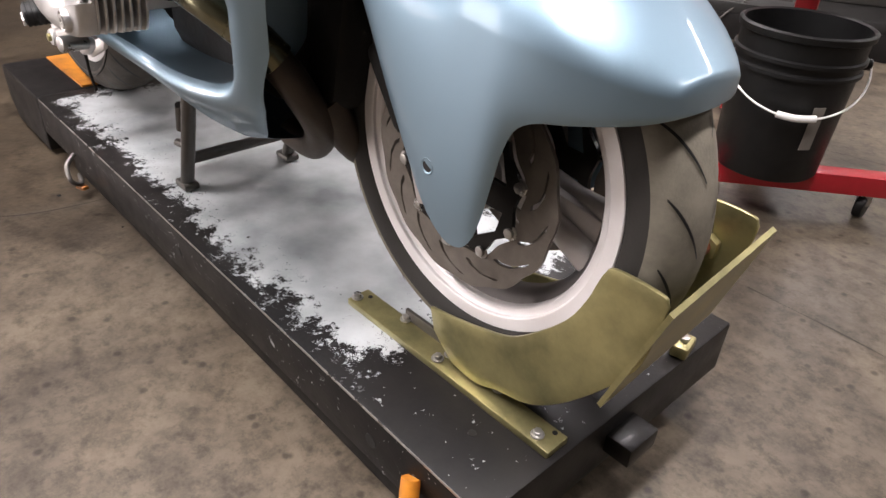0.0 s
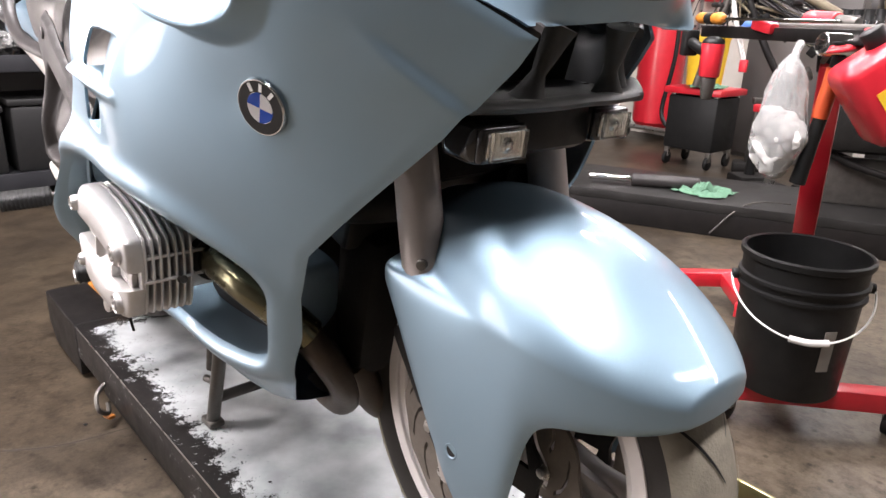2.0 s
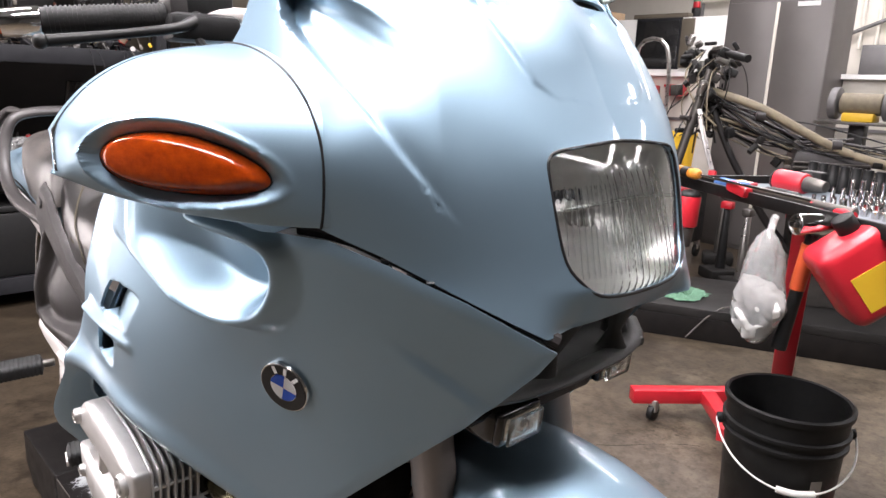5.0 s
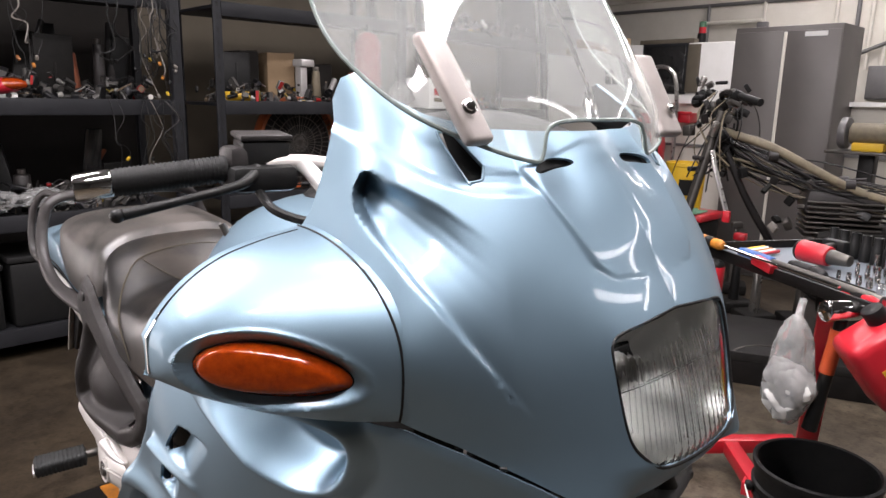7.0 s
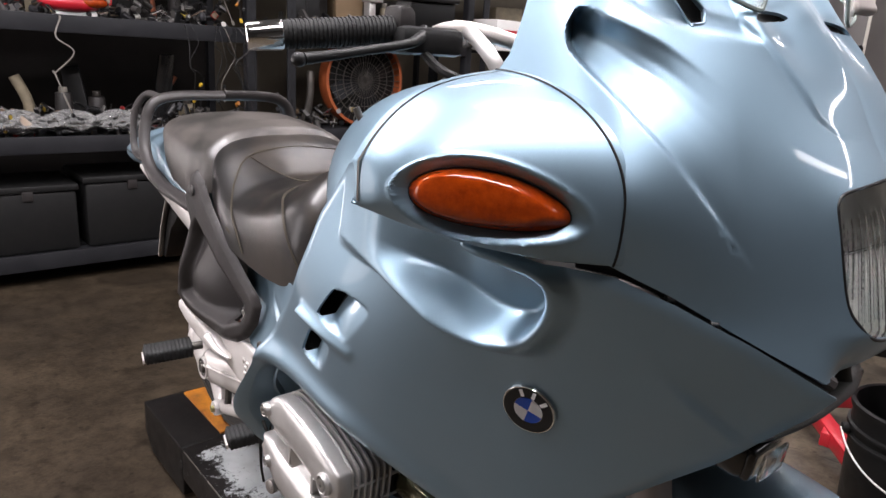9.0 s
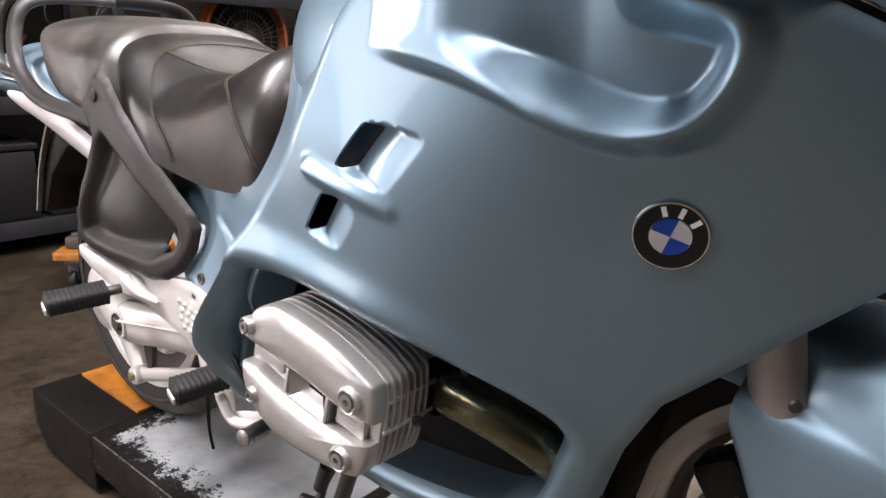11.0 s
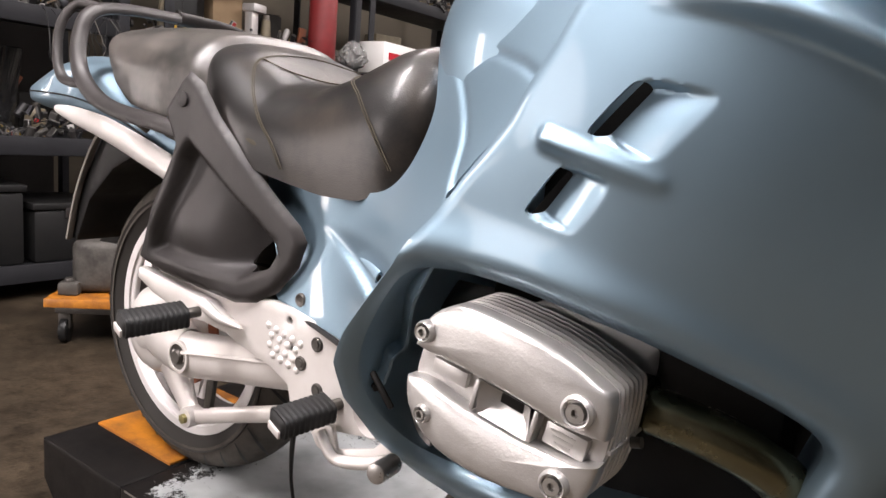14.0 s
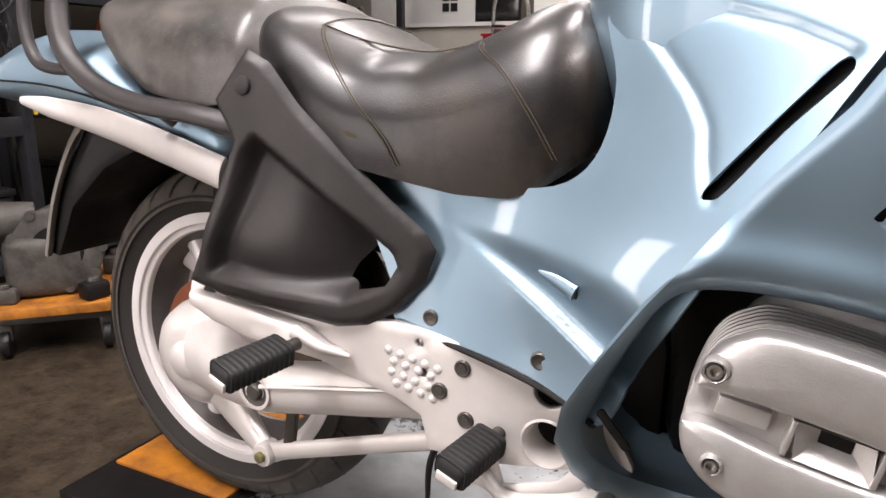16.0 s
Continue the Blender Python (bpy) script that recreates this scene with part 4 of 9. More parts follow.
roundel()

# nose fairing as a radius about an upright axis
AX = 0.05
nose_r = tps([(0, 1.05, 0.484), (0, 1.177, 0.440), (-9.3, 1.047, 0.484), (-14.2, 1.177, 0.449), (-14.2, 1.077, 0.470), (-8.0, 1.235, 0.405), (0, 1.235, 0.402),
              (-19.4, 1.31, 0.362), (0, 1.31, 0.348), (-15.3, 1.337, 0.325), (0, 1.355, 0.300), (0, 1.38, 0.275), (-42.4, 1.144, 0.443), (-43.3, 1.114, 0.434), (-43.2, 1.18, 0.448), (-49.8, 1.326, 0.361),
              (-32.8, 1.329, 0.355), (-37.1, 1.372, 0.336), (-57.3, 1.427, 0.292), (-58.8, 1.359, 0.296), (-16.6, 0.998, 0.493), (-30, 1.052, 0.445), (-55, 1.25, 0.36),
              (-28, 1.2, 0.43), (0, 1.0, 0.492)], 0.15)
NOSE_LOW = [(-43.5, 1.112), (-36, 1.088), (-26, 1.048), (-17, 1.011), (-11, 1.012), (0, 1.018)]
NOSE_SIDE = [(-42.9, 1.15), (-42.8, 1.175), (-44.3, 1.208), (-47.7, 1.232), (-53.3, 1.252), (-64, 1.268), (-61.5, 1.29), (-60.3, 1.325), (-59.4, 1.37), (-61, 1.405), (-59, 1.428), (-55, 1.434), (-48, 1.412), (-40, 1.392), (-28, 1.378), (-12, 1.375), (0, 1.375)]
half = NOSE_SIDE[::-1][1:] + NOSE_LOW[:-1]
NOSE = [(0, 1.375)] + half + [(0, 1.018)] + [(-a, z) for a, z in half[::-1]]
SC = 130.0    # degrees to a length for meshing
scoop_low, scoop_up = interp([-52, -43.9, -38.2, -32.7, -26.8], [1.300, 1.255, 1.215, 1.167, 1.114]), interp([-52, -44.4, -37.7, -30.5, -26.8], [1.334, 1.324, 1.307, 1.276, 1.26])
ledge = interp([-62, -59, -48.5, -39.3, -32.2, -24, -19.7], [1.375, 1.370, 1.355, 1.327, 1.315, 1.312, 1.311])
bulge = interp([1.228, 1.233, 1.247, 1.277, 1.312, 1.334, 1.36], [4, 11.4, 14.5, 16.6, 19.6, 22.0, 23])


POCKET = [(a / SC, z) for a, z, _ in smooth_path([(-51.6, 1.316, 0), (-51.2, 1.302, 0), (-49.6, 1.288, 0), (-43.9, 1.254, 0), (-38.2, 1.214, 0), (-32.7, 1.166, 0), (-28, 1.125, 0), (-22, 1.14, 0), (-22, 1.24, 0), (-30.5, 1.276, 0), (-37.7, 1.307, 0), (-44.4, 1.325, 0), (-49.2, 1.336, 0), (-51.0, 1.330, 0)], 4, True)]


def nose_map(P, extra=0.0):
    th, z = P[:, 0] * SC, P[:, 1]
    a = -np.abs(th)
    r = nose_r(np.c_[a, z])
    s = z - scoop_low(a)
    # the pressed air pocket: a steep upper wall, a floor that rises to a lower crease and runs out forward
    Q = np.c_[a / SC, z]
    d = loop_distance(Q, POCKET) * np.where(inside(Q, POCKET), 1, -1)
    v = np.clip((scoop_up(a) - z) / (scoop_up(a) - scoop_low(a)), 0, 1)
    deep = np.interp(v, [0, 0.06, 0.22, 0.36, 0.55, 0.8, 1.0], [0.05, 0.30, 0.85, 1.0, 0.86, 0.5, 0.30])
    rear = np.clip((-a - 46) / 5, 0, 1)
    deep = deep * (1 - rear) + 0.9 * rear
    r = r - 0.036 * np.clip((-29 - a) / 22, 0, 1) ** 1.15 * deep * step01((d + 0.001) / 0.006)
    s = np.where(d > 0, np.abs(s), s)
    r = r - 0.0048 * step01((s + 0.001) / 0.006) * np.exp(-(np.clip(s, 0, 1) / 0.03) ** 2) * step01((a + 50) / 4) * (1 - step01((a + 34) / 8.5))
    r = r - 0.009 * step01((z - ledge(a)) / 0.011) * step01((-a - 19) / 4)
    wide = bulge(z)
    r = r + 0.0065 * step01((wide + a) / 1.6 + 0.5) * step01((z - 1.218) / 0.06)
    r = r + 0.011 * np.exp(-(a / 6.5) ** 2) * step01((z - 1.24) / 0.13) - 0.007 * np.exp(-((a + 13) / 4.5) ** 2) * step01((z - 1.28) / 0.06)
    r = r - 0.026 * np.clip((1.055 - z) / 0.04, 0, 1) ** 1.4 * (1 - step01((-a - 11) / 8))
    b = np.radians(th)
    r = r + extra
    y = r * np.sin(b)
    return np.c_[AX + r * np.cos(b), np.where(y > 0, 0.95 * y, y), z]


deg = lambda loop: [(a / SC, z) for a, z in loop]
mirror_loop = lambda loop: loop + [(-a, z) for a, z in loop[::-1] if abs(a) > 1e-6]
HEAD = [(0, 1.191), (-6, 1.189), (-13.4, 1.184), (-15.4, 1.176), (-15.7, 1.161), (-15.2, 1.125), (-14.1, 1.082), (-12.2, 1.061), (-9.4, 1.046), (-5, 1.041), (0, 1.040)]
HEAD = HEAD + [(-a, z) for a, z in HEAD[-2:0:-1]]
SLOT = [(a, z) for a, z, _ in smooth_path([(-37.6, 1.372, 0), (-37.2, 1.375, 0), (-35.6, 1.3765, 0), (-35.0, 1.3755, 0), (-30.0, 1.344, 0), (-29.7, 1.341, 0), (-30.1, 1.331, 0), (-30.6, 1.328, 0), (-32.4, 1.3265, 0), (-33.0, 1.328, 0)], 4, True)]
INTAKE = [(a, z) for a, z, _ in smooth_path([(-20.0, 1.337, 0), (-18.5, 1.343, 0), (-15, 1.347, 0), (-10.5, 1.347, 0), (-8.6, 1.343, 0), (-10.5, 1.3385, 0), (-15, 1.336, 0), (-18.8, 1.334, 0)], 4, True)]
flip_loop = lambda loop: [(-a, z) for a, z in loop]
nose = sheet("nose_fairing", deg(NOSE), nose_map, paint, bike, 0.003, [deg(HEAD)] + [deg(l) for l in (SLOT, flip_loop(SLOT), INTAKE, flip_loop(INTAKE))], 0.004, (-1, 0, 0), "pale blue upper nose fairing", inner=black_plastic)
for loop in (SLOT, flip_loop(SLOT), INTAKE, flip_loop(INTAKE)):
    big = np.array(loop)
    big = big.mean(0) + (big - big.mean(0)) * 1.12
    # black sheet set back in the slot, in place of its shade
    sheet("slot_backing", deg([tuple(p) for p in big]), lambda P: nose_map(P, -0.010), black_plastic, nose, 0.01, (), 0.003, (-1, 0, 0), "black backing for the shade in the air slot")
    if abs(loop[0][0]) > 30:
        part("slot_rim", tube(list(nose_map(np.array(deg(loop)), 0.0)), 0.0015, 6, 3, True), paint, nose)

# headlight
lamp = sheet("headlight_lens", deg(HEAD), lambda P: nose_map(P, -0.004) + np.c_[0.0012 * np.sin(P[:, 0] * SC * 4.2) * (P[:, 1] < 1.165) * (P[:, 0] < 0.06), np.zeros((len(P), 2))], glass, bike, 0.0045, (), 0.002, (-1, 0, 0), "ribbed clear headlight lens")
part("gasket", tube(list(nose_map(np.array(deg(HEAD)), -0.001)), 0.0019, 8, 3, True), black_plastic, lamp)


def reflector():
    rows = []
    for t in np.linspace(0, 1, 12):
        L = np.array(HEAD)
        Q = L.mean(0) + (L - L.mean(0)) * (1.03 - 0.85 * t)
        W = nose_map(np.array(deg([tuple(p) for p in Q])), 0) - np.array([0.012 + 0.085 * math.sqrt(t), 0, 0])
        rows.append(W)
    G = np.array(rows)
    bm = grid_mesh(np.concatenate([G, G[:, :1]], axis=1))
    bmesh.ops.holes_fill(bm, edges=[e for e in bm.edges if e.is_boundary and min(v.co.x for v in e.verts) < 0.42])
    part("reflector", bm, lamp_bowl, lamp, "bright reflector bowl")
    part("bulb_shade", rod((0.41, 0, 1.105), (0.45, 0, 1.105), 0.016, 0.012, 20, 0.003), steel, lamp)


reflector()
for k in range(16):
    a = -13.2 + k * 0.9
    Q = nose_map(np.array(deg([(a, z) for z in np.linspace(1.062 if a > -12 else 1.085, 1.150, 9)])), -0.0075)
    part("lens_rib", tube([tuple(q) for q in Q], 0.0010, 6, 2), glass, lamp)
Q = nose_map(np.array(deg([(a, 1.128 + 0.006 * math.sin((a + 14) * 0.12)) for a in np.linspace(-15, 15, 14)])), -0.0072)
part("lens_bar", tube([tuple(q) for q in Q], 0.0018, 6, 2), glass, lamp)

# mirror pods with turn signals: sections across the bike, from the seam on the nose to the tip
POD_S = [0.28, 0.30, 0.338, 0.38, 0.42, 0.44, 0.455, 0.463, 0.469]
pod_front = interp(POD_S, [0.386, 0.376, 0.354, 0.328, 0.297, 0.276, 0.254, 0.236, 0.205])
pod_mid = interp([0.28, 0.338, 0.40, 0.449, 0.469], [1.158, 1.160, 1.165, 1.170, 1.172])
pod_top = interp([0.28, 0.30, 0.344, 0.38, 0.40, 0.422, 0.441, 0.457, 0.469], [1.276, 1.274, 1.268, 1.260, 1.253, 1.241, 1.226, 1.208, 1.190])
pod_low = interp([0.28, 0.30, 0.345, 0.395, 0.44, 0.469], [1.112, 1.112, 1.115, 1.124, 1.138, 1.152])
pod_edge = interp([0.28, 0.30, 0.345, 0.395, 0.44, 0.469], [0.384, 0.371, 0.340, 0.300, 0.250, 0.203])
POD_X, POD_U, POD_V = 0.202, 0.21, 0.40


def pod_map(Q, depth=0.0):
    """(along, round) in metres to space; round runs from the rear top edge over the front to the underside."""
    u, v = np.clip(Q[:, 0] / POD_U, 0, 1), np.clip(Q[:, 1] / POD_V, 0, 1)
    y = 0.28 + 0.1885 * (1 - (1 - u) ** 1.6)
    k = np.linspace(-0.012, 0.012, 7)
    soft = lambda f: np.mean([f(np.clip(y + d * np.clip((0.469 - y) / 0.05, 0, 1), 0.28, 0.469)) for d in k], axis=0)
    xf, zm, zt, ze, xe = (soft(f) for f in (pod_front, pod_mid, pod_top, pod_low, pod_edge))
    a = np.clip(v / 0.55, 0, 1) * np.pi / 2
    x1, z1 = POD_X + (xf - POD_X) * np.sin(a), zm + (zt - zm) * np.cos(a) ** 0.95
    t = np.clip((v - 0.55) / 0.15, 0, 1)
    zc = zm - 0.75 * (zm - ze)
    x2, z2 = (1 - t) ** 2 * xf + 2 * t * (1 - t) * xf + t * t * xe, (1 - t) ** 2 * zm + 2 * t * (1 - t) * zc + t * t * ze
    q = np.clip((v - 0.70) / 0.30, 0, 1)
    x3, z3 = xe + (POD_X - xe) * q, ze + 0.004 * q
    x = np.where(v < 0.55, x1, np.where(v < 0.70, x2, x3))
    z = np.where(v < 0.55, z1, np.where(v < 0.70, z2, z3))
    P = np.c_[x, -y, z]
    core = np.array([0.25, -0.33, 1.165])
    d = core - P
    return P + d / np.linalg.norm(d, axis=1)[:, None] * np.reshape(depth, (-1, 1))


LENS_C, LENS_N = Vector((0.307, -0.396, 1.1645)), Vector((0.66, -0.74, 0.08)).normalized()
LENS_L = (Vector((0.352, -0.338, 1.152)) - Vector((0.264, -0.449, 1.171))).normalized()
LENS_UP = LENS_N.cross(LENS_L).normalized()
if LENS_UP.z < 0:
    LENS_UP = -LENS_UP


def pod_loop(long, high, tip):
    """A leaf-shaped loop about the turn signal, in the pod's own (along, round)."""
    gu, gv = np.meshgrid(np.linspace(0.02, POD_U * 0.97, 240), np.linspace(0.08, POD_V * 0.75, 240), indexing="ij")
    G = np.c_[gu.ravel(), gv.ravel()]
    W = pod_map(G)
    n = np.array(LENS_N)
    out = []
    for k in range(44):
        a = 2 * math.pi * k / 44
        ca, sa = math.cos(a), math.sin(a)
        p = LENS_C + LENS_L * long * ca + LENS_UP * (high * sa * abs(sa) ** tip * (1 - 0.14 * ca) - 0.002 * math.cos(2 * a))
        D = W - np.array(p)
        h = D @ n
        miss = ((D - h[:, None] * n) ** 2).sum(1) + np.where(np.abs(h) > 0.04, 1, 0)
        out.append(tuple(G[np.argmin(miss)]))
    L = np.array(out)
    for _ in range(2):
        L = (np.roll(L, 1, 0) + 2 * L + np.roll(L, -1, 0)) / 4
    return [tuple(p) for p in L]


LENS, BEZEL = pod_loop(0.081, 0.0275, 0.0), pod_loop(0.089, 0.0365, 0.12)


def pod_shell(Q):
    """The housing with the bevelled seat of the signal pressed into it."""
    d1, d2 = loop_distance(Q, LENS), loop_distance(Q, BEZEL)
    t = np.where(inside(Q, BEZEL), d2 / (d1 + d2 + 1e-9), 0)
    return pod_map(Q, 0.013 * t - 0.0016 * np.exp(-(d2 / 0.0035) ** 2))


def pod(side):
    flip = np.array([1, -side, 1])
    body = sheet("mirror_pod", [(0, 0), (POD_U, 0), (POD_U, POD_V), (0, POD_V)], lambda Q: pod_shell(Q) * flip, paint, bike, 0.0032 if side < 0 else 0.008, [LENS], 0.003, (-0.7, -side * 0.7, 0), "pale blue mirror housing with an amber turn signal")
    lens = sheet("turn_signal_lens", LENS, lambda Q: pod_map(Q, 0.0105 - 0.010 * step01(loop_distance(Q, LENS) / 0.016)) * flip, amber, body, 0.004, (), 0.002, (-0.7, -side * 0.7, 0), "amber ribbed turn signal lens")
    part("lens_gap", tube([tuple(p) for p in pod_map(np.array(LENS), 0.0115) * flip], 0.0014, 6, 1, True), black_plastic, lens)
    u = POD_U * (1 - (1 - 0.02 / 0.1885) ** (1 / 1.6))
    line = pod_map(np.array([(u, v) for v in np.linspace(0.0, 0.70, 26) * POD_V]), -0.0004) * flip
    part("seam", tube([tuple(p) for p in line], 0.0013, 6, 2), black_plastic, body, "dark seam")
    rim = pod_map(np.array([(x, 0.002) for x in np.linspace(0.02, POD_U * 0.985, 20)])) 
    low = pod_map(np.array([(x, POD_V) for x in np.linspace(POD_U * 0.985, 0.02, 20)]))
    bm = bmesh.new()
    ring = np.concatenate([rim, low]) * flip + np.array([0.008, 0, 0])
    bm.faces.new([bm.verts.new(p) for p in ring])
    g = bmesh.ops.extrude_face_region(bm, geom=bm.faces[:])
    bmesh.ops.translate(bm, vec=(0.003, 0, 0), verts=[v for v in g["geom"] if isinstance(v, bmesh.types.BMVert)])
    part("mirror", bm, chrome, body, "mirror glass", False)
    return body


for side in (-1, 1):
    pod(side)

# black edge strip between nose and side fairing
E_ = np.array([(0.33, 1.104), (0.372, 1.098), (0.413, 1.077), (0.465, 1.044), (0.515, 1.004)])
for side in (-1, 1):
    W = side_map(E_, side) + np.array([-0.006, -side * 0.024, 0.001])
    part("gap_strip", tube([tuple(p) for p in W], 0.008, 8, 5), grey_plastic, bike, "dusty black seam strip")
    for x, z in ((0.403, 1.082), (0.434, 1.064)):
        y = float(side_w(np.array([[x, z - 0.006]]))[0]) - 0.0145
        part("clip", box((0.010, 0.008, 0.006), (x, side * y, z), (0, 30, side * 40), 0.001), black_plastic, bike)

# chin under the headlight
chin = part("chin", tube([(0.425, -0.185, 0.945), (0.452, -0.15, 0.934), (0.466, -0.07, 0.933), (0.468, 0, 0.935), (0.463, 0.060, 0.934), (0.446, 0.122, 0.936), (0.42, 0.150, 0.946)], 0.016, 12, 8, flat=0.45, up=(0, 0, 1)), chin_plastic, bike, "matt black chin lip under the nose")
part("chin_shelf", box((0.16, 0.29, 0.012), (0.385, -0.018, 0.936), (0, 2, 0), 0.004), chin_plastic, chin)
for y in (-0.075, 0.062):
    part("pillar", tube([(0.455, y, 0.936), (0.462, y * 0.9, 0.965), (0.478, y * 0.75, 1.012)], 0.012, 10, 5, radii=[0.022, 0.008, 0.018], flat=0.7), chin_plastic, chin)
for y in (-0.14, 0.115):
    part("cheek", tube([(0.425, y * 1.0, 0.936), (0.428, y * 0.94, 0.97), (0.440, y * 0.86, 0.998)], 0.016, 10, 5, radii=[0.02, 0.012, 0.014]), chin_plastic, chin)
part("duct_back", box((0.02, 0.31, 0.20), (0.34, -0.022, 0.99), (0, 15, 0), 0.006), black_plastic, chin)
part("under_tray", box((0.20, 0.19, 0.07), (0.325, -0.005, 0.897), (0, -4, 0), 0.02), black_plastic, chin)


def fog_lamp(x, y, z):
    turn = pose(x, y, z, 0, 6, 0) @ Matrix.Scale(0.77, 4)

    def put(name, bm, mat, parent, label=""):
        bmesh.ops.transform(bm, matrix=turn, verts=bm.verts)
        return part(name, bm, mat, parent, label)
    f = put("fog_lamp", box((0.075, 0.096, 0.062), (0, 0, 0), (0, 0, 0), 0.018, 4), black_gloss, bike, "small black fog lamp with clear lens")
    put("bezel", box((0.016, 0.086, 0.052), (0.036, 0, 0), (0, 0, 0), 0.007, 3), black_gloss, f)
    put("reflector", box((0.008, 0.066, 0.037), (0.042, 0, 0), (0, 0, 0), 0.003), chrome, f)
    put("bulb_hood", ball(0.011, (0.046, 0, 0), (0.6, 1, 1), 14), chrome, f)
    put("lens", box((0.006, 0.070, 0.041), (0.052, 0, 0), (0, 0, 0), 0.0028, 3), glass, f, "clear lens")
    for k in range(9):
        put("lens_rib", box((0.002, 0.0015, 0.036), (0.0505, -0.028 + 0.007 * k, 0), (0, 0, 0), 0), glass, f)
    put("stalk", rod((-0.02, 0, 0.025), (-0.03, 0, 0.05), 0.014), black_plastic, f)
    return f


fog_lamp(0.428, -0.111, 0.899)
fog_lamp(0.400, 0.110, 0.900)

# windscreen
scr_r = tps([(0, 1.36, 0.328), (-17.6, 1.386, 0.330), (-33.6, 1.40, 0.340), (-55.6, 1.442, 0.303), (-61.8, 1.473, 0.285), (0, 1.5, 0.252), (-30, 1.5, 0.285), (-67, 1.51, 0.27), (0, 1.66, 0.155), (-40, 1.66, 0.205), (-75, 1.66, 0.235), (-18, 1.345, 0.335)], 0.03)


def screen_map(P, extra=0.0):
    th = P[:, 0] * SC
    r = scr_r(np.c_[-np.abs(th), P[:, 1]]) + extra
    b = np.radians(th)
    return np.c_[AX + r * np.cos(b), r * np.sin(b), P[:, 1]]


SCREEN = [(0, 1.388), (-12, 1.387), (-16.5, 1.378), (-17.8, 1.352), (-20, 1.346), (-30, 1.362), (-42, 1.392), (-52, 1.43), (-61, 1.47), (-68, 1.52), (-74, 1.60), (-74, 1.66), (0, 1.70)]
SCREEN = SCREEN + [(-a, z) for a, z in SCREEN[-2:0:-1]]
screen = sheet("windscreen", deg(SCREEN), screen_map, screen_mat, bike, 0.008, (), 0.004, (-1, 0, 0), "clear scratched plastic windscreen")
screen.visible_shadow = False
part("edge", tube([tuple(p) for p in screen_map(np.array(deg(SCREEN)))], 0.0024, 6, 4, True), edge_plastic, screen, "polished edge")
for side in (-1, 1):
    arm = part("screen_bracket", box((0.015, 0.043, 0.126), (0.322, side * 0.192, 1.418), (0, -33, -side * 12), 0.006, 3), fork_alloy, bike, "grey windscreen bracket")
    bolt((0.347, side * 0.194, 1.401), 0.0055, arm, chrome, (0.85, side * 0.3, 0.45), hexed=False)
    part("bracket_foot", box((0.03, 0.014, 0.06), (0.300, side * 0.19, 1.350), (0, -33, 0), 0.003), fork_alloy, arm)

# instrument cowl, seen through the screen
part("dash_cowl", ball(1, (0.17, 0, 1.335), (0.12, 0.19, 0.06), 28), black_plastic, bike, "black instrument cowl")

# fuel tank and the near side cover
bm = ball(1, (0, 0, 0), (1, 1, 1), 64)
for v in bm.verts:
    flat = math.hypot(v.co.x, v.co.y)
    f = 1.0 if flat < 1e-6 else flat / (abs(v.co.x) ** 2.8 + abs(v.co.y) ** 2.8) ** (1 / 2.8)
    v.co = Vector((-0.15 + 0.25 * f * v.co.x, (0.225 + 0.02 * v.co.x) * f * v.co.y, 1.035 + 0.212 * math.copysign(abs(v.co.z) ** 0.9, v.co.z)))
tank = part("fuel_tank", bm, paint, bike, "pale blue fuel tank")
part("tank_cap", lathe([(0, 0.012), (0.045, 0.012), (0.055, 0.004), (0.055, -0.01), (0, -0.01)], (-0.16, 0, 1.240), "z", 36, False), black_plastic, tank)
part("tank_screw", rod((-0.262, -0.150, 1.165), (-0.268, -0.160, 1.192), 0.006, seg=12), dark_steel, tank)
cover_w = tps([(-0.3, 1.022, 0.19), (-0.547, 0.67, 0.205), (-0.542, 0.775, 0.185), (-0.31, 0.777, 0.29), (-0.22, 0.856, 0.31), (-0.12, 0.998, 0.29), (-0.342, 0.957, 0.185), (-0.66, 0.8, 0.18), (-0.4, 0.66, 0.24), (-0.15, 1.15, 0.2)], 0.1)
COVER = [(-0.70, 0.90), (-0.66, 0.80), (-0.61, 0.70), (-0.60, 0.655), (-0.494, 0.641), (-0.377, 0.632), (-0.30, 0.62), (-0.26, 0.70), (-0.18, 0.85), (-0.10, 0.99), (-0.02, 1.12), (0.02, 1.18), (-0.1, 1.19), (-0.20, 1.16),
         (-0.29, 1.10), (-0.35, 1.05), (-0.33, 0.97), (-0.335, 0.90), (-0.37, 0.86), (-0.44, 0.845), (-0.52, 0.85), (-0.60, 0.865)]
SLIT = [(-0.221, 0.873), (-0.212, 0.867), (-0.198, 0.880), (-0.160, 0.930), (-0.123, 0.971), (-0.115, 0.985), (-0.122, 0.991), (-0.142, 0.970), (-0.184, 0.920)]
KNEE = [(-0.303, 1.025), (-0.271, 1.036), (-0.221, 1.035), (-0.166, 1.018), (-0.118, 0.995), (-0.215, 0.87), (-0.222, 0.90), (-0.226, 0.93), (-0.243, 0.958), (-0.269, 0.988)]


COVER = [(p[0], p[1]) for p in smooth_path(COVER, 4, True)]
SLIT = [(p[0], p[1]) for p in smooth_path(SLIT, 4, True)]


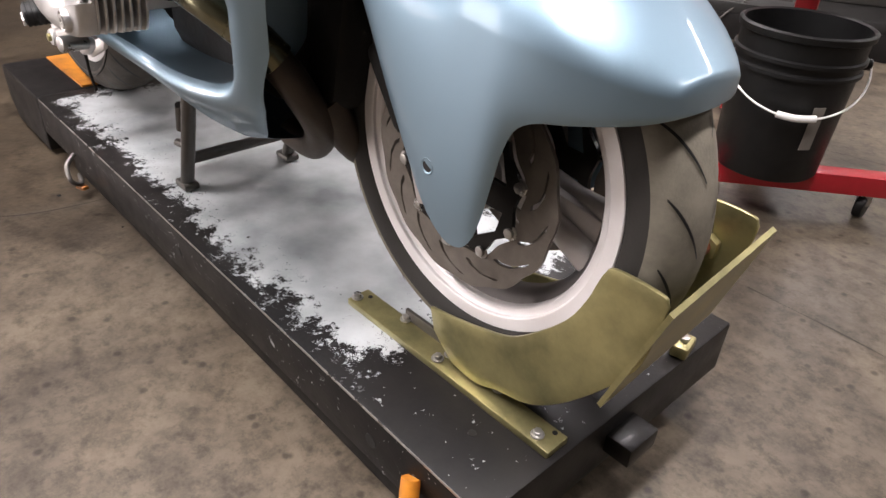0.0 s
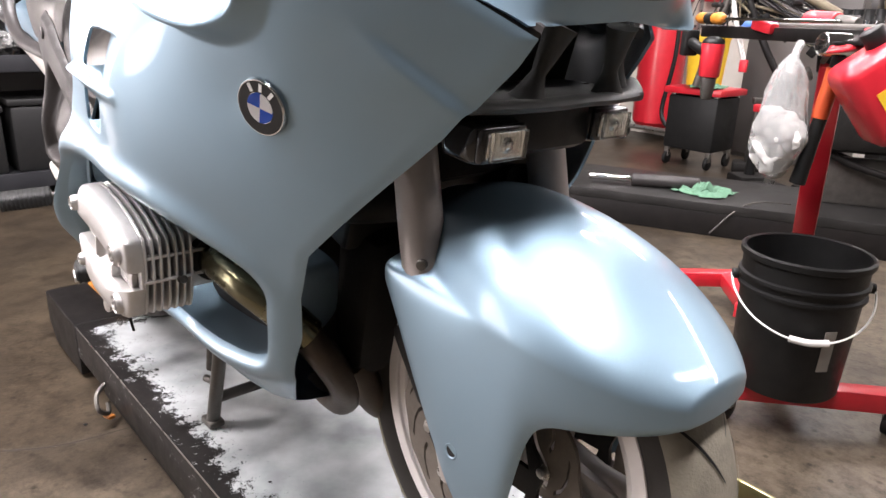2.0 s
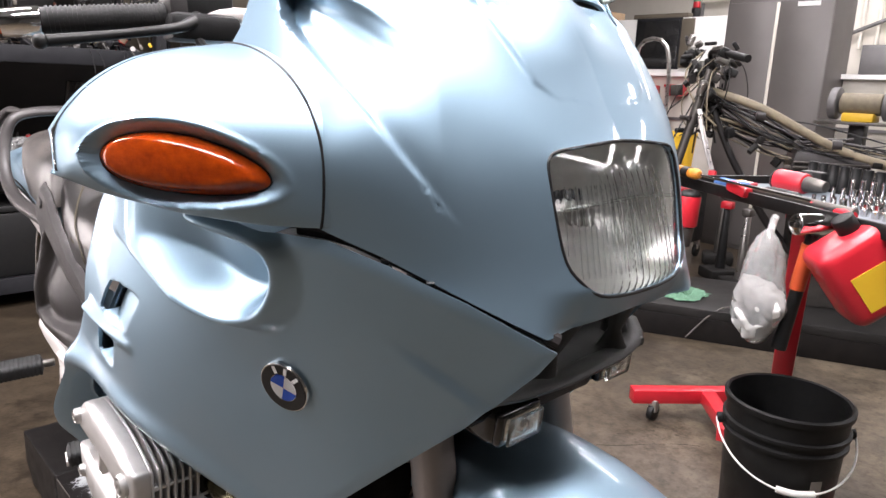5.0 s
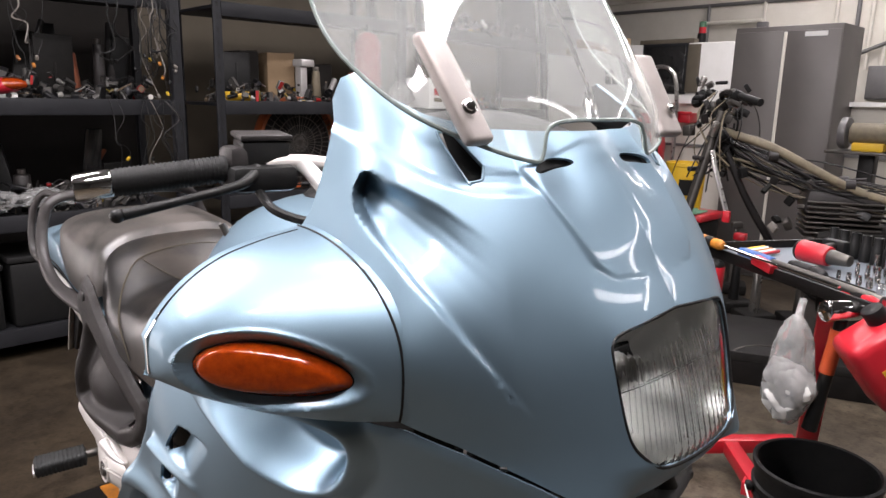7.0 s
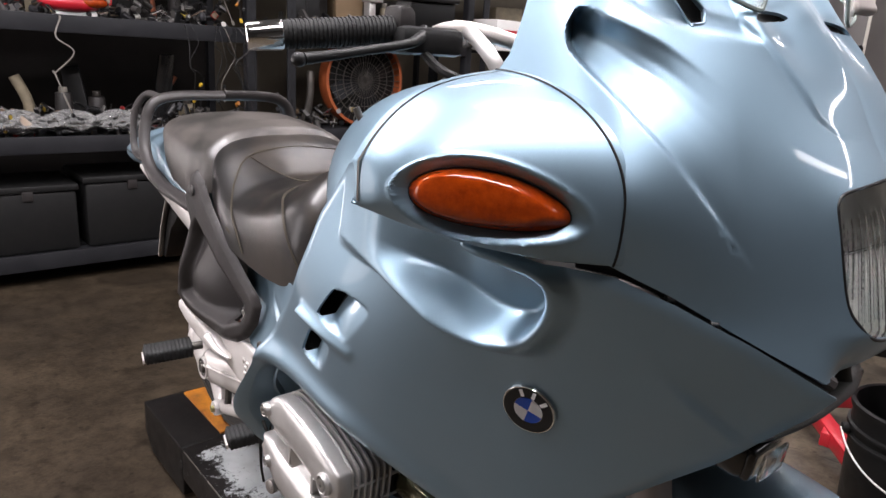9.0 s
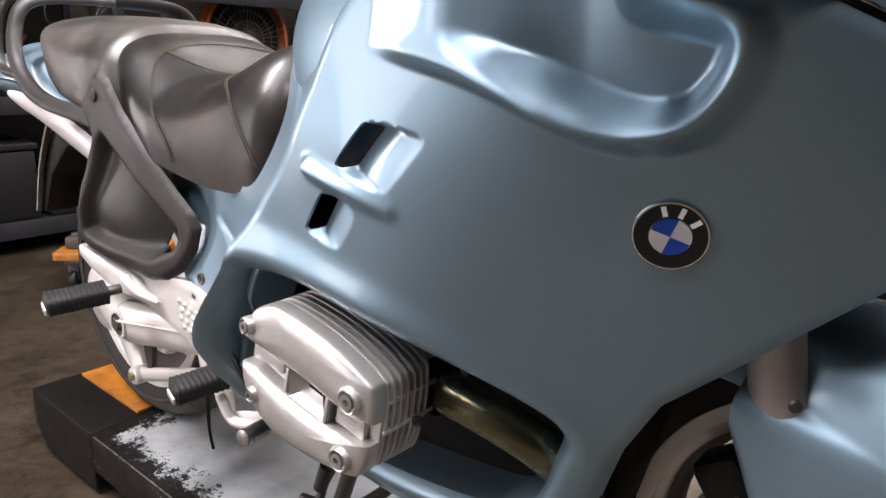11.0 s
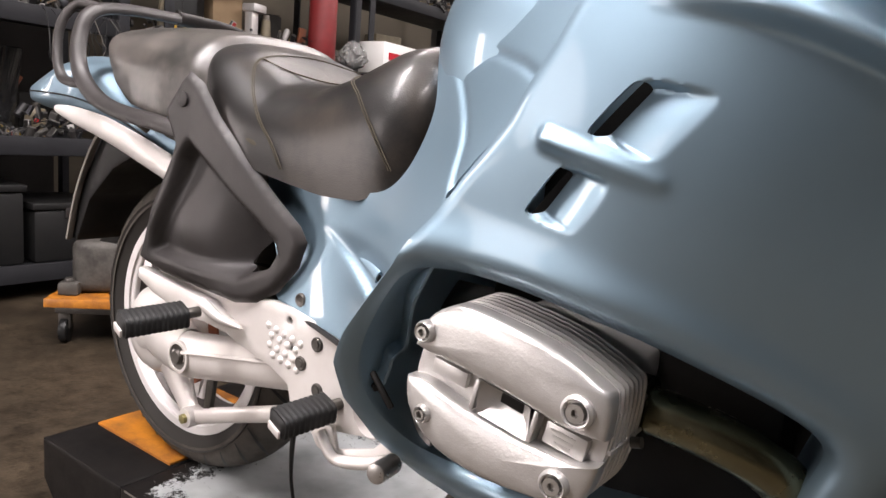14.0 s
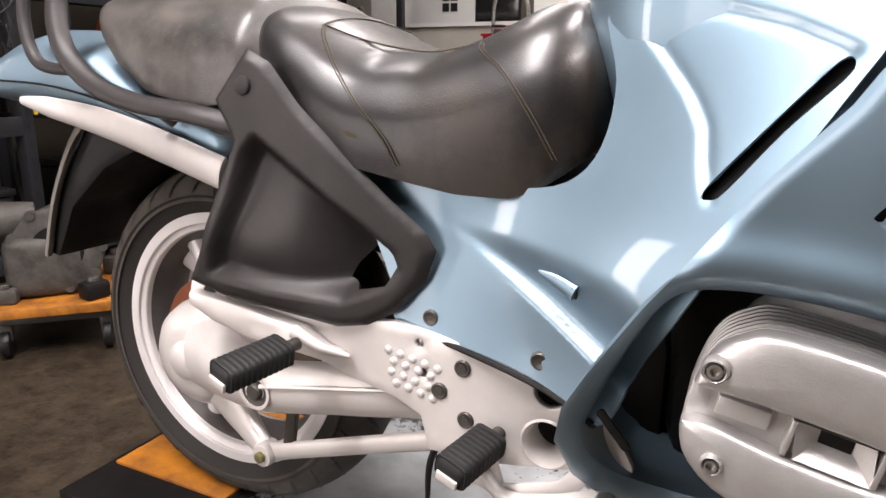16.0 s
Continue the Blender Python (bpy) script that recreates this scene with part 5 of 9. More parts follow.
def cover_map(P, side=-1):
    w = cover_w(P)
    k = loop_distance(P, KNEE) * np.where(inside(P, KNEE), 1, -1)
    w = w - 0.003 * step01(k / 0.02 + 0.5) - 0.0045 * np.exp(-(k / 0.005) ** 2)
    # a pressed pocket that opens forward
    a, b = np.array((-0.545, 0.788)), np.array((-0.335, 0.695))
    d = (b - a) / np.linalg.norm(b - a)
    n = np.array((-d[1], d[0]))
    t, s = ((P - a) @ d) / np.linalg.norm(b - a), (P - a) @ n
    reach = 0.012 + 0.068 * np.clip(t, 0, 1)
    w = w - 0.020 * step01(t / 0.9) * step01(s / 0.010) * (1 - step01((s - 0.2 * reach) / (1.0 * reach))) * (t < 1.35)
    return flipped(np.c_[P[:, 0], -w, P[:, 1]], side)


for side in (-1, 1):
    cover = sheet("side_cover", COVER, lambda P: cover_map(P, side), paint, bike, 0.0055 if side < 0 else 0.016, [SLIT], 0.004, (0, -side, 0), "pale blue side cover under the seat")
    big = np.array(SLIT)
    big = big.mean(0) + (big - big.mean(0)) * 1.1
    # black sheet behind the slit gives its inner shade
    sheet("slit_backing", [tuple(p) for p in big], lambda P: cover_map(P, side) + np.array([0, -side * 0.02, 0]), black_plastic, cover, 0.02, (), 0.003, (0, -side, 0), "black backing for the shade in the air slit")
    w_ = float(cover_w(np.array([[-0.357, 0.754]]))[0])
    fin = part("air_fin", tube([(-0.388, side * (w_ - 0.010), 0.763), (-0.366, side * (w_ - 0.004), 0.757), (-0.342, side * (w_ + 0.004), 0.748)], 0.008, 12, 5, radii=[0.002, 0.007, 0.009], flat=0.5, up=(0, 1, 0)), paint, cover, "small pressed air fin")
    part("fin_hole", ball(0.006, (-0.341, side * (w_ + 0.004), 0.747), (0.4, 0.6, 1.0), 12), black_plastic, fin)
    # black line stands in for the shadow under the cover's edge
    part("edge_shade", tube([tuple(p) for p in cover_map(np.array([(-0.60, 0.651), (-0.494, 0.637), (-0.377, 0.628), (-0.305, 0.618)]), side)], 0.0042, 8, 5), black_plastic, cover, "black line drawn for the shadow gap")
    for x, z in ((-0.546, 0.667), (-0.382, 0.657)):
        y = float(cover_w(np.array([[x, z]]))[0])
        part("washer", lathe([(0.004, side * (y - 0.002)), (0.011, side * (y - 0.002)), (0.011, side * (y + 0.002)), (0.009, side * (y + 0.0035)), (0.004, side * (y + 0.002))], (x, 0, z), seg=24), dark_steel, cover)
        part("screw", rod((x, side * (y - 0.003), z), (x, side * (y + 0.0015), z), 0.0055, seg=12), dark_steel, cover)

# seats by stations along the bike: x, top, lower edge, half width
def saddle_point(rows, x, a):
    xs = [r[0] for r in rows][::-1]
    top, low, w = (float(np.interp(x, xs, [r[k] for r in rows][::-1])) for k in (1, 2, 3))
    c, s = math.cos(a), math.sin(a)
    y = -w * math.copysign(abs(c) ** 0.62, c) * (1 + 0.06 * math.sin(2 * a) * (1 if c > 0 else -1))
    return Vector((x, y, low + (top - low) * abs(s) ** 0.8))


def saddle(name, rows, mat, label, n=26):
    xs = [r[0] for r in rows]
    P = [[saddle_point(rows, x, math.pi * k / (2 * n)) for k in range(2 * n + 1)] for x in np.linspace(xs[0], xs[-1], 64)]
    P = np.array([[tuple(v) for v in r] for r in P])
    for _ in range(2):
        P[1:-1] = (P[:-2] + 2 * P[1:-1] + P[2:]) / 4
    bm = grid_mesh(P)
    bmesh.ops.holes_fill(bm, edges=[e for e in bm.edges if e.is_boundary])
    return part(name, bm, mat, bike, label)


RIDER = [(-0.334, 0.985, 0.935, 0.09), (-0.342, 1.01, 0.905, 0.15), (-0.36, 1.045, 0.88, 0.18), (-0.40, 1.068, 0.85, 0.2), (-0.44, 1.065, 0.832, 0.207), (-0.51, 1.03, 0.833, 0.214), (-0.58, 1.004, 0.845, 0.22),
         (-0.66, 1.004, 0.86, 0.224), (-0.72, 1.03, 0.885, 0.22), (-0.78, 1.06, 0.93, 0.205), (-0.83, 1.075, 0.985, 0.18), (-0.862, 1.07, 1.02, 0.13)]
PILLION = [(-0.80, 1.05, 0.955, 0.17), (-0.85, 1.09, 0.935, 0.20), (-0.92, 1.10, 0.925, 0.21), (-1.02, 1.105, 0.945, 0.21), (-1.08, 1.105, 0.985, 0.205), (-1.13, 1.10, 1.03, 0.19), (-1.17, 1.09, 1.06, 0.15)]
rider = saddle("rider_seat", RIDER, leather, "worn black stitched vinyl rider's seat")
pillion = saddle("pillion_seat", PILLION, faded_vinyl, "faded black vinyl pillion seat")


def seam(rows, pts, parent):
    path = [saddle_point(rows, x, radians(a)) for x, a in pts]
    for o in (-0.0025, 0.0025):
        part("stitching", tube([p + (p - Vector((p.x, 0, 0.93))).normalized() * 0.002 + Vector((o, 0, 0)) for p in path], 0.0009, 6, 6), thread, parent, "grey thread seam")


seam(RIDER, [(-0.585, 4), (-0.605, 14), (-0.65, 30), (-0.71, 50), (-0.755, 68), (-0.765, 90), (-0.755, 112)], rider)
seam(RIDER, [(-0.392, 4), (-0.42, 18), (-0.46, 36), (-0.505, 58), (-0.52, 90), (-0.505, 122)], rider)
seam(RIDER, [(-0.755, 66), (-0.70, 74), (-0.62, 80), (-0.56, 84)], rider)
part("scuff", ball(0.012, saddle_point(RIDER, -0.655, radians(12)) + Vector((0, 0.0015, 0)), (1.6, 0.12, 0.6), 12, (0, 18, 0)), thread, rider, "yellowed scuff")

# tail
def tail_unit():
    rows = [(-0.86, 0.80, 0.90, 0.12), (-0.92, 0.82, 0.90, 0.175), (-1.10, 0.872, 0.965, 0.18), (-1.20, 0.895, 1.02, 0.185), (-1.30, 0.905, 1.045, 0.186), (-1.36, 0.910, 1.03, 0.193), (-1.42, 0.916, 1.0, 0.196), (-1.465, 0.926, 0.98, 0.19), (-1.49, 0.94, 0.968, 0.155)]
    P = []
    xs = [-r[0] for r in rows]
    for x in np.linspace(0.86, 1.49, 44):
        lo, hi, w = (float(np.interp(x, xs, [r[k] for r in rows])) for k in (1, 2, 3))
        P.append([(-x, w * math.copysign(abs(math.cos(a)) ** 0.45, math.cos(a)), (lo + hi) / 2 + (hi - lo) / 2 * math.copysign(abs(math.sin(a)) ** 0.55, math.sin(a))) for a in (2 * math.pi * k / 40 for k in range(41))])
    bm = grid_mesh(np.array(P))
    bmesh.ops.holes_fill(bm, edges=[e for e in bm.edges if e.is_boundary])
    return part("tail_fairing", bm, paint, bike, "pale blue tail fairing")


tail = tail_unit()
for side in (-1, 1):
    part("tail_side_strip", tube([(-1.36, side * 0.184, 0.924), (-1.28, side * 0.186, 0.914), (-1.15, side * 0.188, 0.893), (-1.02, side * 0.19, 0.862), (-0.90, side * 0.19, 0.828)], 0.026, 14, 6, radii=[0.006, 0.018, 0.024, 0.026, 0.026], flat=0.35, up=(0, 1, 0)), silver_paint, tail, "silver lower tail strip")
part("tail_seam", tube([(-0.95, -0.187, 0.868), (-1.1, -0.188, 0.915), (-1.2, -0.186, 0.938), (-1.3, -0.187, 0.952), (-1.4, -0.195, 0.957), (-1.46, -0.190, 0.958)], 0.002, 6, 4), black_plastic, tail)
for side in (-1, 1):
    rail = part("grab_rail", tube([(-0.845, side * 0.215, 0.903), (-0.916, side * 0.228, 0.917), (-1.016, side * 0.236, 0.93), (-1.10, side * 0.235, 0.955), (-1.165, side * 0.228, 1.0), (-1.195, side * 0.215, 1.06), (-1.20, side * 0.19, 1.115), (-1.195, side * 0.13, 1.135), (-1.19, 0, 1.138)], 0.0165, 12, 8, flat=0.62), grey_plastic, bike, "faded black grab rail")
    part("rail_loop", tube([(-1.14, side * 0.232, 0.975), (-1.22, side * 0.235, 0.985), (-1.255, side * 0.228, 1.04), (-1.26, side * 0.215, 1.10), (-1.245, side * 0.19, 1.135), (-1.2, side * 0.17, 1.13)], 0.010, 10, 8, flat=0.8), grey_plastic, rail)
    part("rail_foot", box((0.05, 0.02, 0.02), (-0.862, side * 0.215, 0.898), (0, 12, 0), 0.004), dark_steel, rail)
    part("rail_stay", rod((-1.0, side * 0.225, 0.927), (-0.99, side * 0.19, 0.9), 0.009), dark_steel, rail)
part("rear_mudguard", plate([(-0.98, 0.85), (-1.16, 0.91), (-1.30, 0.885), (-1.40, 0.758), (-1.455, 0.62), (-1.43, 0.615), (-1.37, 0.72), (-1.27, 0.80), (-1.19, 0.835), (-1.05, 0.845)], -0.105, 0.21, 0.004), black_plastic, bike, "black rear mudguard")
part("mudguard_edge", tube([(-1.16, -0.107, 0.912), (-1.30, -0.108, 0.886), (-1.40, -0.108, 0.758), (-1.455, -0.108, 0.62)], 0.017, 8, 5, flat=0.45), edge_grey, bike, "dusty beige mudguard edge")
part("mudguard_inner", plate([(-1.16, 0.90), (-1.30, 0.875), (-1.40, 0.75), (-1.45, 0.62), (-1.36, 0.66), (-1.26, 0.78), (-1.1, 0.85)], 0.085, 0.01, 0), black_plastic, bike)

# black bag-bracket guard
GUARD = [(-0.807, 1.005), (-0.771, 0.987), (-0.729, 0.935), (-0.653, 0.867), (-0.596, 0.815), (-0.553, 0.78), (-0.539, 0.757), (-0.553, 0.715), (-0.59, 0.671), (-0.634, 0.646), (-0.679, 0.638), (-0.785, 0.649), (-0.869, 0.655), (-0.94, 0.671), (-0.905, 0.732), (-0.87, 0.81), (-0.837, 0.883), (-0.859, 0.924), (-0.866, 0.939)]
INNER = [(-0.797, 0.900), (-0.716, 0.845), (-0.63, 0.786), (-0.589, 0.754), (-0.581, 0.733), (-0.598, 0.704), (-0.669, 0.672), (-0.783, 0.677), (-0.895, 0.686), (-0.882, 0.73), (-0.85, 0.80), (-0.825, 0.87)]
GHOLE = [(-0.667, 0.721), (-0.631, 0.760), (-0.597, 0.752), (-0.588, 0.733), (-0.604, 0.706), (-0.65, 0.693), (-0.677, 0.701)]


def guard_map(P, side=-1):
    y = np.interp(P[:, 0], [-0.94, -0.80, -0.68, -0.54], [0.243, 0.240, 0.236, 0.216])
    d = loop_distance(P, INNER) * np.where(inside(P, INNER), 1, -1)
    y = y - 0.028 * step01((d - 0.001) / 0.022)
    belly = np.exp(-(((P[:, 0] + 0.80) / 0.09) ** 2 + ((P[:, 1] - 0.74) / 0.07) ** 2))
    y = y + 0.026 * belly
    y = y - 0.030 * step01((P[:, 0] + 0.75) / 0.12) * step01((d - 0.004) / 0.03)
    y = y - 0.012 * np.clip(1 - loop_distance(P, GUARD) / 0.012, 0, 1) ** 2
    return flipped(np.c_[P[:, 0], -y, P[:, 1]], side)


for side in (-1, 1):
    guard = sheet("bag_bracket_guard", GUARD, lambda P: guard_map(P, side), grey_plastic, bike, 0.0075 if side < 0 else 0.02, [GHOLE], 0.006, (0, -side, 0), "faded black plastic guard with an open cavity")
    part("guard_bolt", rod((-0.807, side * 0.236, 0.958), (-0.807, side * 0.2445, 0.958), 0.013, seg=24, bevel=0.003), grey_plastic, guard)
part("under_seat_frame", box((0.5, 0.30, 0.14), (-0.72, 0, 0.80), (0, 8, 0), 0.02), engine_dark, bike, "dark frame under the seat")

# footrest plates
PLATE = [(-0.955, 0.664), (-0.927, 0.662), (-0.802, 0.652), (-0.694, 0.645), (-0.594, 0.657), (-0.471, 0.641), (-0.389, 0.617), (-0.345, 0.60), (-0.300, 0.575), (-0.275, 0.53), (-0.273, 0.506), (-0.326, 0.486), (-0.349, 0.505), (-0.45, 0.487), (-0.543, 0.482), (-0.556, 0.53), (-0.595, 0.548), (-0.687, 0.568), (-0.71, 0.577), (-0.798, 0.585), (-0.86, 0.60), (-0.93, 0.615), (-0.961, 0.640)]
circle = lambda x, z, r, n=18: [(x + r * math.cos(2 * math.pi * k / n), z + r * math.sin(2 * math.pi * k / n)) for k in range(n)]
for side in (-1, 1):
    y = -0.217 if side < 0 else 0.205
    fp = part("footrest_plate", plate(PLATE, y, 0.012, 0.0025, [circle(-0.38, 0.534, 0.031, 26), circle(-0.378, 0.603, 0.021, 22), circle(-0.552, 0.593, 0.006), circle(-0.557, 0.633, 0.006), circle(-0.858, 0.597, 0.006)]), silver_paint, bike, "silver painted footrest plate", True, 30)
    if side > 0:
        continue
    for x, z in ((-0.494, 0.611), (-0.527, 0.573), (-0.489, 0.54), (-0.918, 0.650)):
        part("washer", lathe([(0.004, -0.217), (0.0115, -0.217), (0.0115, -0.219), (0.0095, -0.2205), (0.004, -0.2195)], (x, 0, z), seg=24), dark_steel, fp)
        part("socket_screw", rod((x, -0.216, z), (x, -0.2215, z), 0.0062, seg=12), dark_steel, fp)
    for r in range(4):
        for c in range(4 if r else 5):
            x, z = -0.604 + 0.0185 * c + 0.006 * (r % 2) + 0.002 * r, 0.616 - 0.0155 * r - 0.0035 * c
            part("grip_stud", ball(0.0065, (x, -0.2165, z), (1, 0.55, 1), 12), silver_paint, fp)
    # the tapered arm that carries the pillion footrest
    arm = part("pillion_arm", plate([(-0.945, 0.655), (-0.86, 0.648), (-0.80, 0.640), (-0.735, 0.632), (-0.70, 0.612), (-0.655, 0.598), (-0.70, 0.594), (-0.76, 0.590), (-0.83, 0.596), (-0.90, 0.612), (-0.945, 0.632)], -0.238, 0.024, 0.008), silver_paint, fp)
    part("arm_rib", tube([(-0.74, -0.243, 0.628), (-0.70, -0.240, 0.610), (-0.66, -0.228, 0.600)], 0.008, 10, 5, radii=[0.011, 0.008, 0.003]), silver_paint, arm)
    part("ring_bore", lathe([(0.031, -0.217), (0.034, -0.219), (0.031, -0.221), (0.028, -0.215), (0.027, -0.17), (0.031, -0.17)], (-0.38, 0, 0.534), seg=32), silver_paint, fp)
    part("pedal_bracket", plate([(-0.50, 0.50), (-0.44, 0.502), (-0.43, 0.47), (-0.36, 0.495), (-0.32, 0.54), (-0.305, 0.53), (-0.34, 0.48), (-0.42, 0.445), (-0.47, 0.462)], -0.232, 0.008, 0.002), silver_paint, fp)
    part("brake_pedal", tube([(-0.46, -0.236, 0.49), (-0.425, -0.24, 0.462), (-0.36, -0.25, 0.48), (-0.31, -0.26, 0.505), (-0.285, -0.275, 0.515)], 0.009, 10, 6), silver_paint, fp, "silver brake pedal")
    part("pedal_pad", rod((-0.292, -0.27, 0.513), (-0.285, -0.315, 0.516), 0.0135, seg=16, bevel=0.003), steel, fp)


def rib_slab(w, h, thick, z):
    bm = bmesh.new()
    ring = [(w / 2 * math.copysign(abs(math.cos(a)) ** 0.5, math.cos(a)), h / 2 * math.copysign(abs(math.sin(a)) ** 0.5, math.sin(a))) for a in (2 * math.pi * k / 20 for k in range(20))]
    rows = [[bm.verts.new((x * f, y * f, z + o)) for x, y in ring] for o, f in ((-thick / 2, 0.965), (-thick / 4, 1.0), (thick / 4, 1.0), (thick / 2, 0.965))]
    for a, b in zip(rows, rows[1:]):
        for k in range(20):
            bm.faces.new((a[k], a[(k + 1) % 20], b[(k + 1) % 20], b[k]))
    bm.faces.new(rows[0][::-1])
    bm.faces.new(rows[-1])
    return bm


def footpeg(a, b, up):
    """A ribbed rubber footrest from a to b."""
    a, b = Vector(a), Vector(b)
    d = (b - a).normalized()
    s = d.cross(Vector(up)).normalized()
    w = s.cross(d)
    m = Matrix((s.to_4d(), w.to_4d(), d.to_4d(), (0, 0, 0, 1))).transposed()
    m.translation = a
    L = (b - a).length
    peg = box((0.046, 0.033, L), (0, 0, L / 2), (0, 0, 0), 0.011, 3)
    bmesh.ops.transform(peg, matrix=m, verts=peg.verts)
    p = part("footrest", peg, peg_rubber, bike, "ribbed black rubber footrest")
    n = int(L / 0.0085)
    for k in range(n):
        r = rib_slab(0.0478, 0.0348, 0.0054, (k + 0.7) * L / (n + 0.5))
        bmesh.ops.transform(r, matrix=m, verts=r.verts)
        part("rib", r, peg_rubber, p)
    e = box((0.03, 0.012, 0.004), (0, -0.008, L + 0.001), (0, 0, 0), 0.001)
    bmesh.ops.transform(e, matrix=m, verts=e.verts)
    part("end_plate", e, silver_paint, p)
    part("pivot", rod(a - d * 0.022, a + d * 0.005, 0.009, seg=14, bevel=0.002), dark_steel, p)
    return p


footpeg((-0.722, -0.285, 0.620), (-0.745, -0.385, 0.614), (0.25, 0.1, 1))
footpeg((-0.446, -0.232, 0.532), (-0.466, -0.318, 0.524), (0.3, 0.3, 1))
part("brake_cable", tube([(-0.53, -0.205, 0.50), (-0.548, -0.205, 0.45), (-0.55, -0.205, 0.38), (-0.548, -0.2, 0.335)], 0.003, 8, 5, radii=[0.006, 0.005, 0.003, 0.003]), black_plastic, bike, "thin hanging hose")

# final drive, swing arm and torque rod
drive = part("final_drive", lathe([(0.0, -0.158), (0.05, -0.158), (0.074, -0.152), (0.09, -0.135), (0.098, -0.11), (0.10, -0.07), (0.05, -0.06)], RA, seg=48, closed=False), silver_paint, bike, "silver final drive housing")
part("drive_nose", tube([(-1.02, -0.125, 0.50), (-0.93, -0.165, 0.50), (-0.845, -0.19, 0.503)], 0.05, 18, 6, radii=[0.072, 0.056, 0.045], flat=0.7, up=(0, 1, 0)), silver_paint, drive)
part("drive_lug", tube([(-1.0, -0.12, 0.44), (-0.93, -0.145, 0.395), (-0.866, -0.165, 0.360)], 0.03, 14, 6, radii=[0.05, 0.030, 0.018], flat=0.6, up=(0, 1, 0)), silver_paint, drive)
part("abs_ring", lathe([(0.10, -0.075), (0.128, -0.075), (0.128, -0.080), (0.10, -0.080)], RA, seg=64), copper, drive)
part("axle_cover", lathe([(0.0, -0.172), (0.026, -0.171), (0.034, -0.165), (0.036, -0.15), (0, -0.15)], RA, seg=32, closed=False), silver_paint, drive)
swing = part("swing_arm", tube([(-0.885, -0.19, 0.492), (-0.84, -0.195, 0.502), (-0.72, -0.19, 0.522), (-0.60, -0.18, 0.54), (-0.42, -0.15, 0.57)], 0.04, 18, 8, radii=[0.034, 0.044, 0.041, 0.040, 0.05], flat=0.55, up=(0, 1, 0)), silver_paint, bike, "silver swing arm")
part("arm_ridge", tube([(-0.83, -0.219, 0.513), (-0.72, -0.214, 0.532), (-0.60, -0.203, 0.55)], 0.004, 8, 5), silver_paint, swing)
part("pivot_cap", lathe([(0.0, -0.226), (0.011, -0.226), (0.014, -0.222), (0.014, -0.218), (0.024, -0.22), (0.026, -0.21), (0.024, -0.19), (0, -0.19)], (-0.84, 0, 0.503), seg=28), dark_steel, swing)
part("pivot_washer", lathe([(0.024, -0.222), (0.029, -0.222), (0.029, -0.205), (0.024, -0.205)], (-0.84, 0, 0.503), seg=28), silver_paint, swing)
part("torque_rod", tube([(-0.868, -0.168, 0.366), (-0.80, -0.168, 0.388), (-0.64, -0.168, 0.441), (-0.55, -0.168, 0.47), (-0.46, -0.165, 0.50)], 0.016, 14, 6, radii=[0.017, 0.015, 0.015, 0.016, 0.018], flat=0.5, up=(0, 1, 0)), silver_paint, bike, "silver torque rod")
part("rod_eye", lathe([(0.005, -0.185), (0.018, -0.185), (0.02, -0.18), (0.02, -0.155), (0.005, -0.155)], (-0.868, 0, 0.366), seg=24), silver_paint, drive)
part("rod_bolt", rod((-0.868, -0.18, 0.366), (-0.868, -0.192, 0.366), 0.010, seg=6, bevel=0.001), zinc, drive)
part("rod_strap", box((0.02, 0.012, 0.11), (-0.815, -0.165, 0.44), (0, 10, 0), 0.003), dark_steel, drive)
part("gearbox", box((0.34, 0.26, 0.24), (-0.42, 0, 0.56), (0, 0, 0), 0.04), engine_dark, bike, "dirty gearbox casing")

# boxer cylinder with its rocker cover
COVER_C = Vector((-0.098, 0, 0.684))
LOBE = [(-0.192, 0.744), (-0.17, 0.760), (-0.14, 0.766), (-0.055, 0.750), (0.004, 0.724), (0.016, 0.708), (0.012, 0.655), (0.0, 0.612), (-0.022, 0.598), (-0.105, 0.594), (-0.17, 0.606), (-0.206, 0.634), (-0.216, 0.668), (-0.207, 0.712)]
LOBE = [(p[0], p[1]) for p in smooth_path(LOBE, 3, True)]


def shrink(loop, f, c=(-0.098, 0.684)):
    return [(c[0] + (x - c[0]) * f, c[1] + (z - c[1]) * f) for x, z in loop]


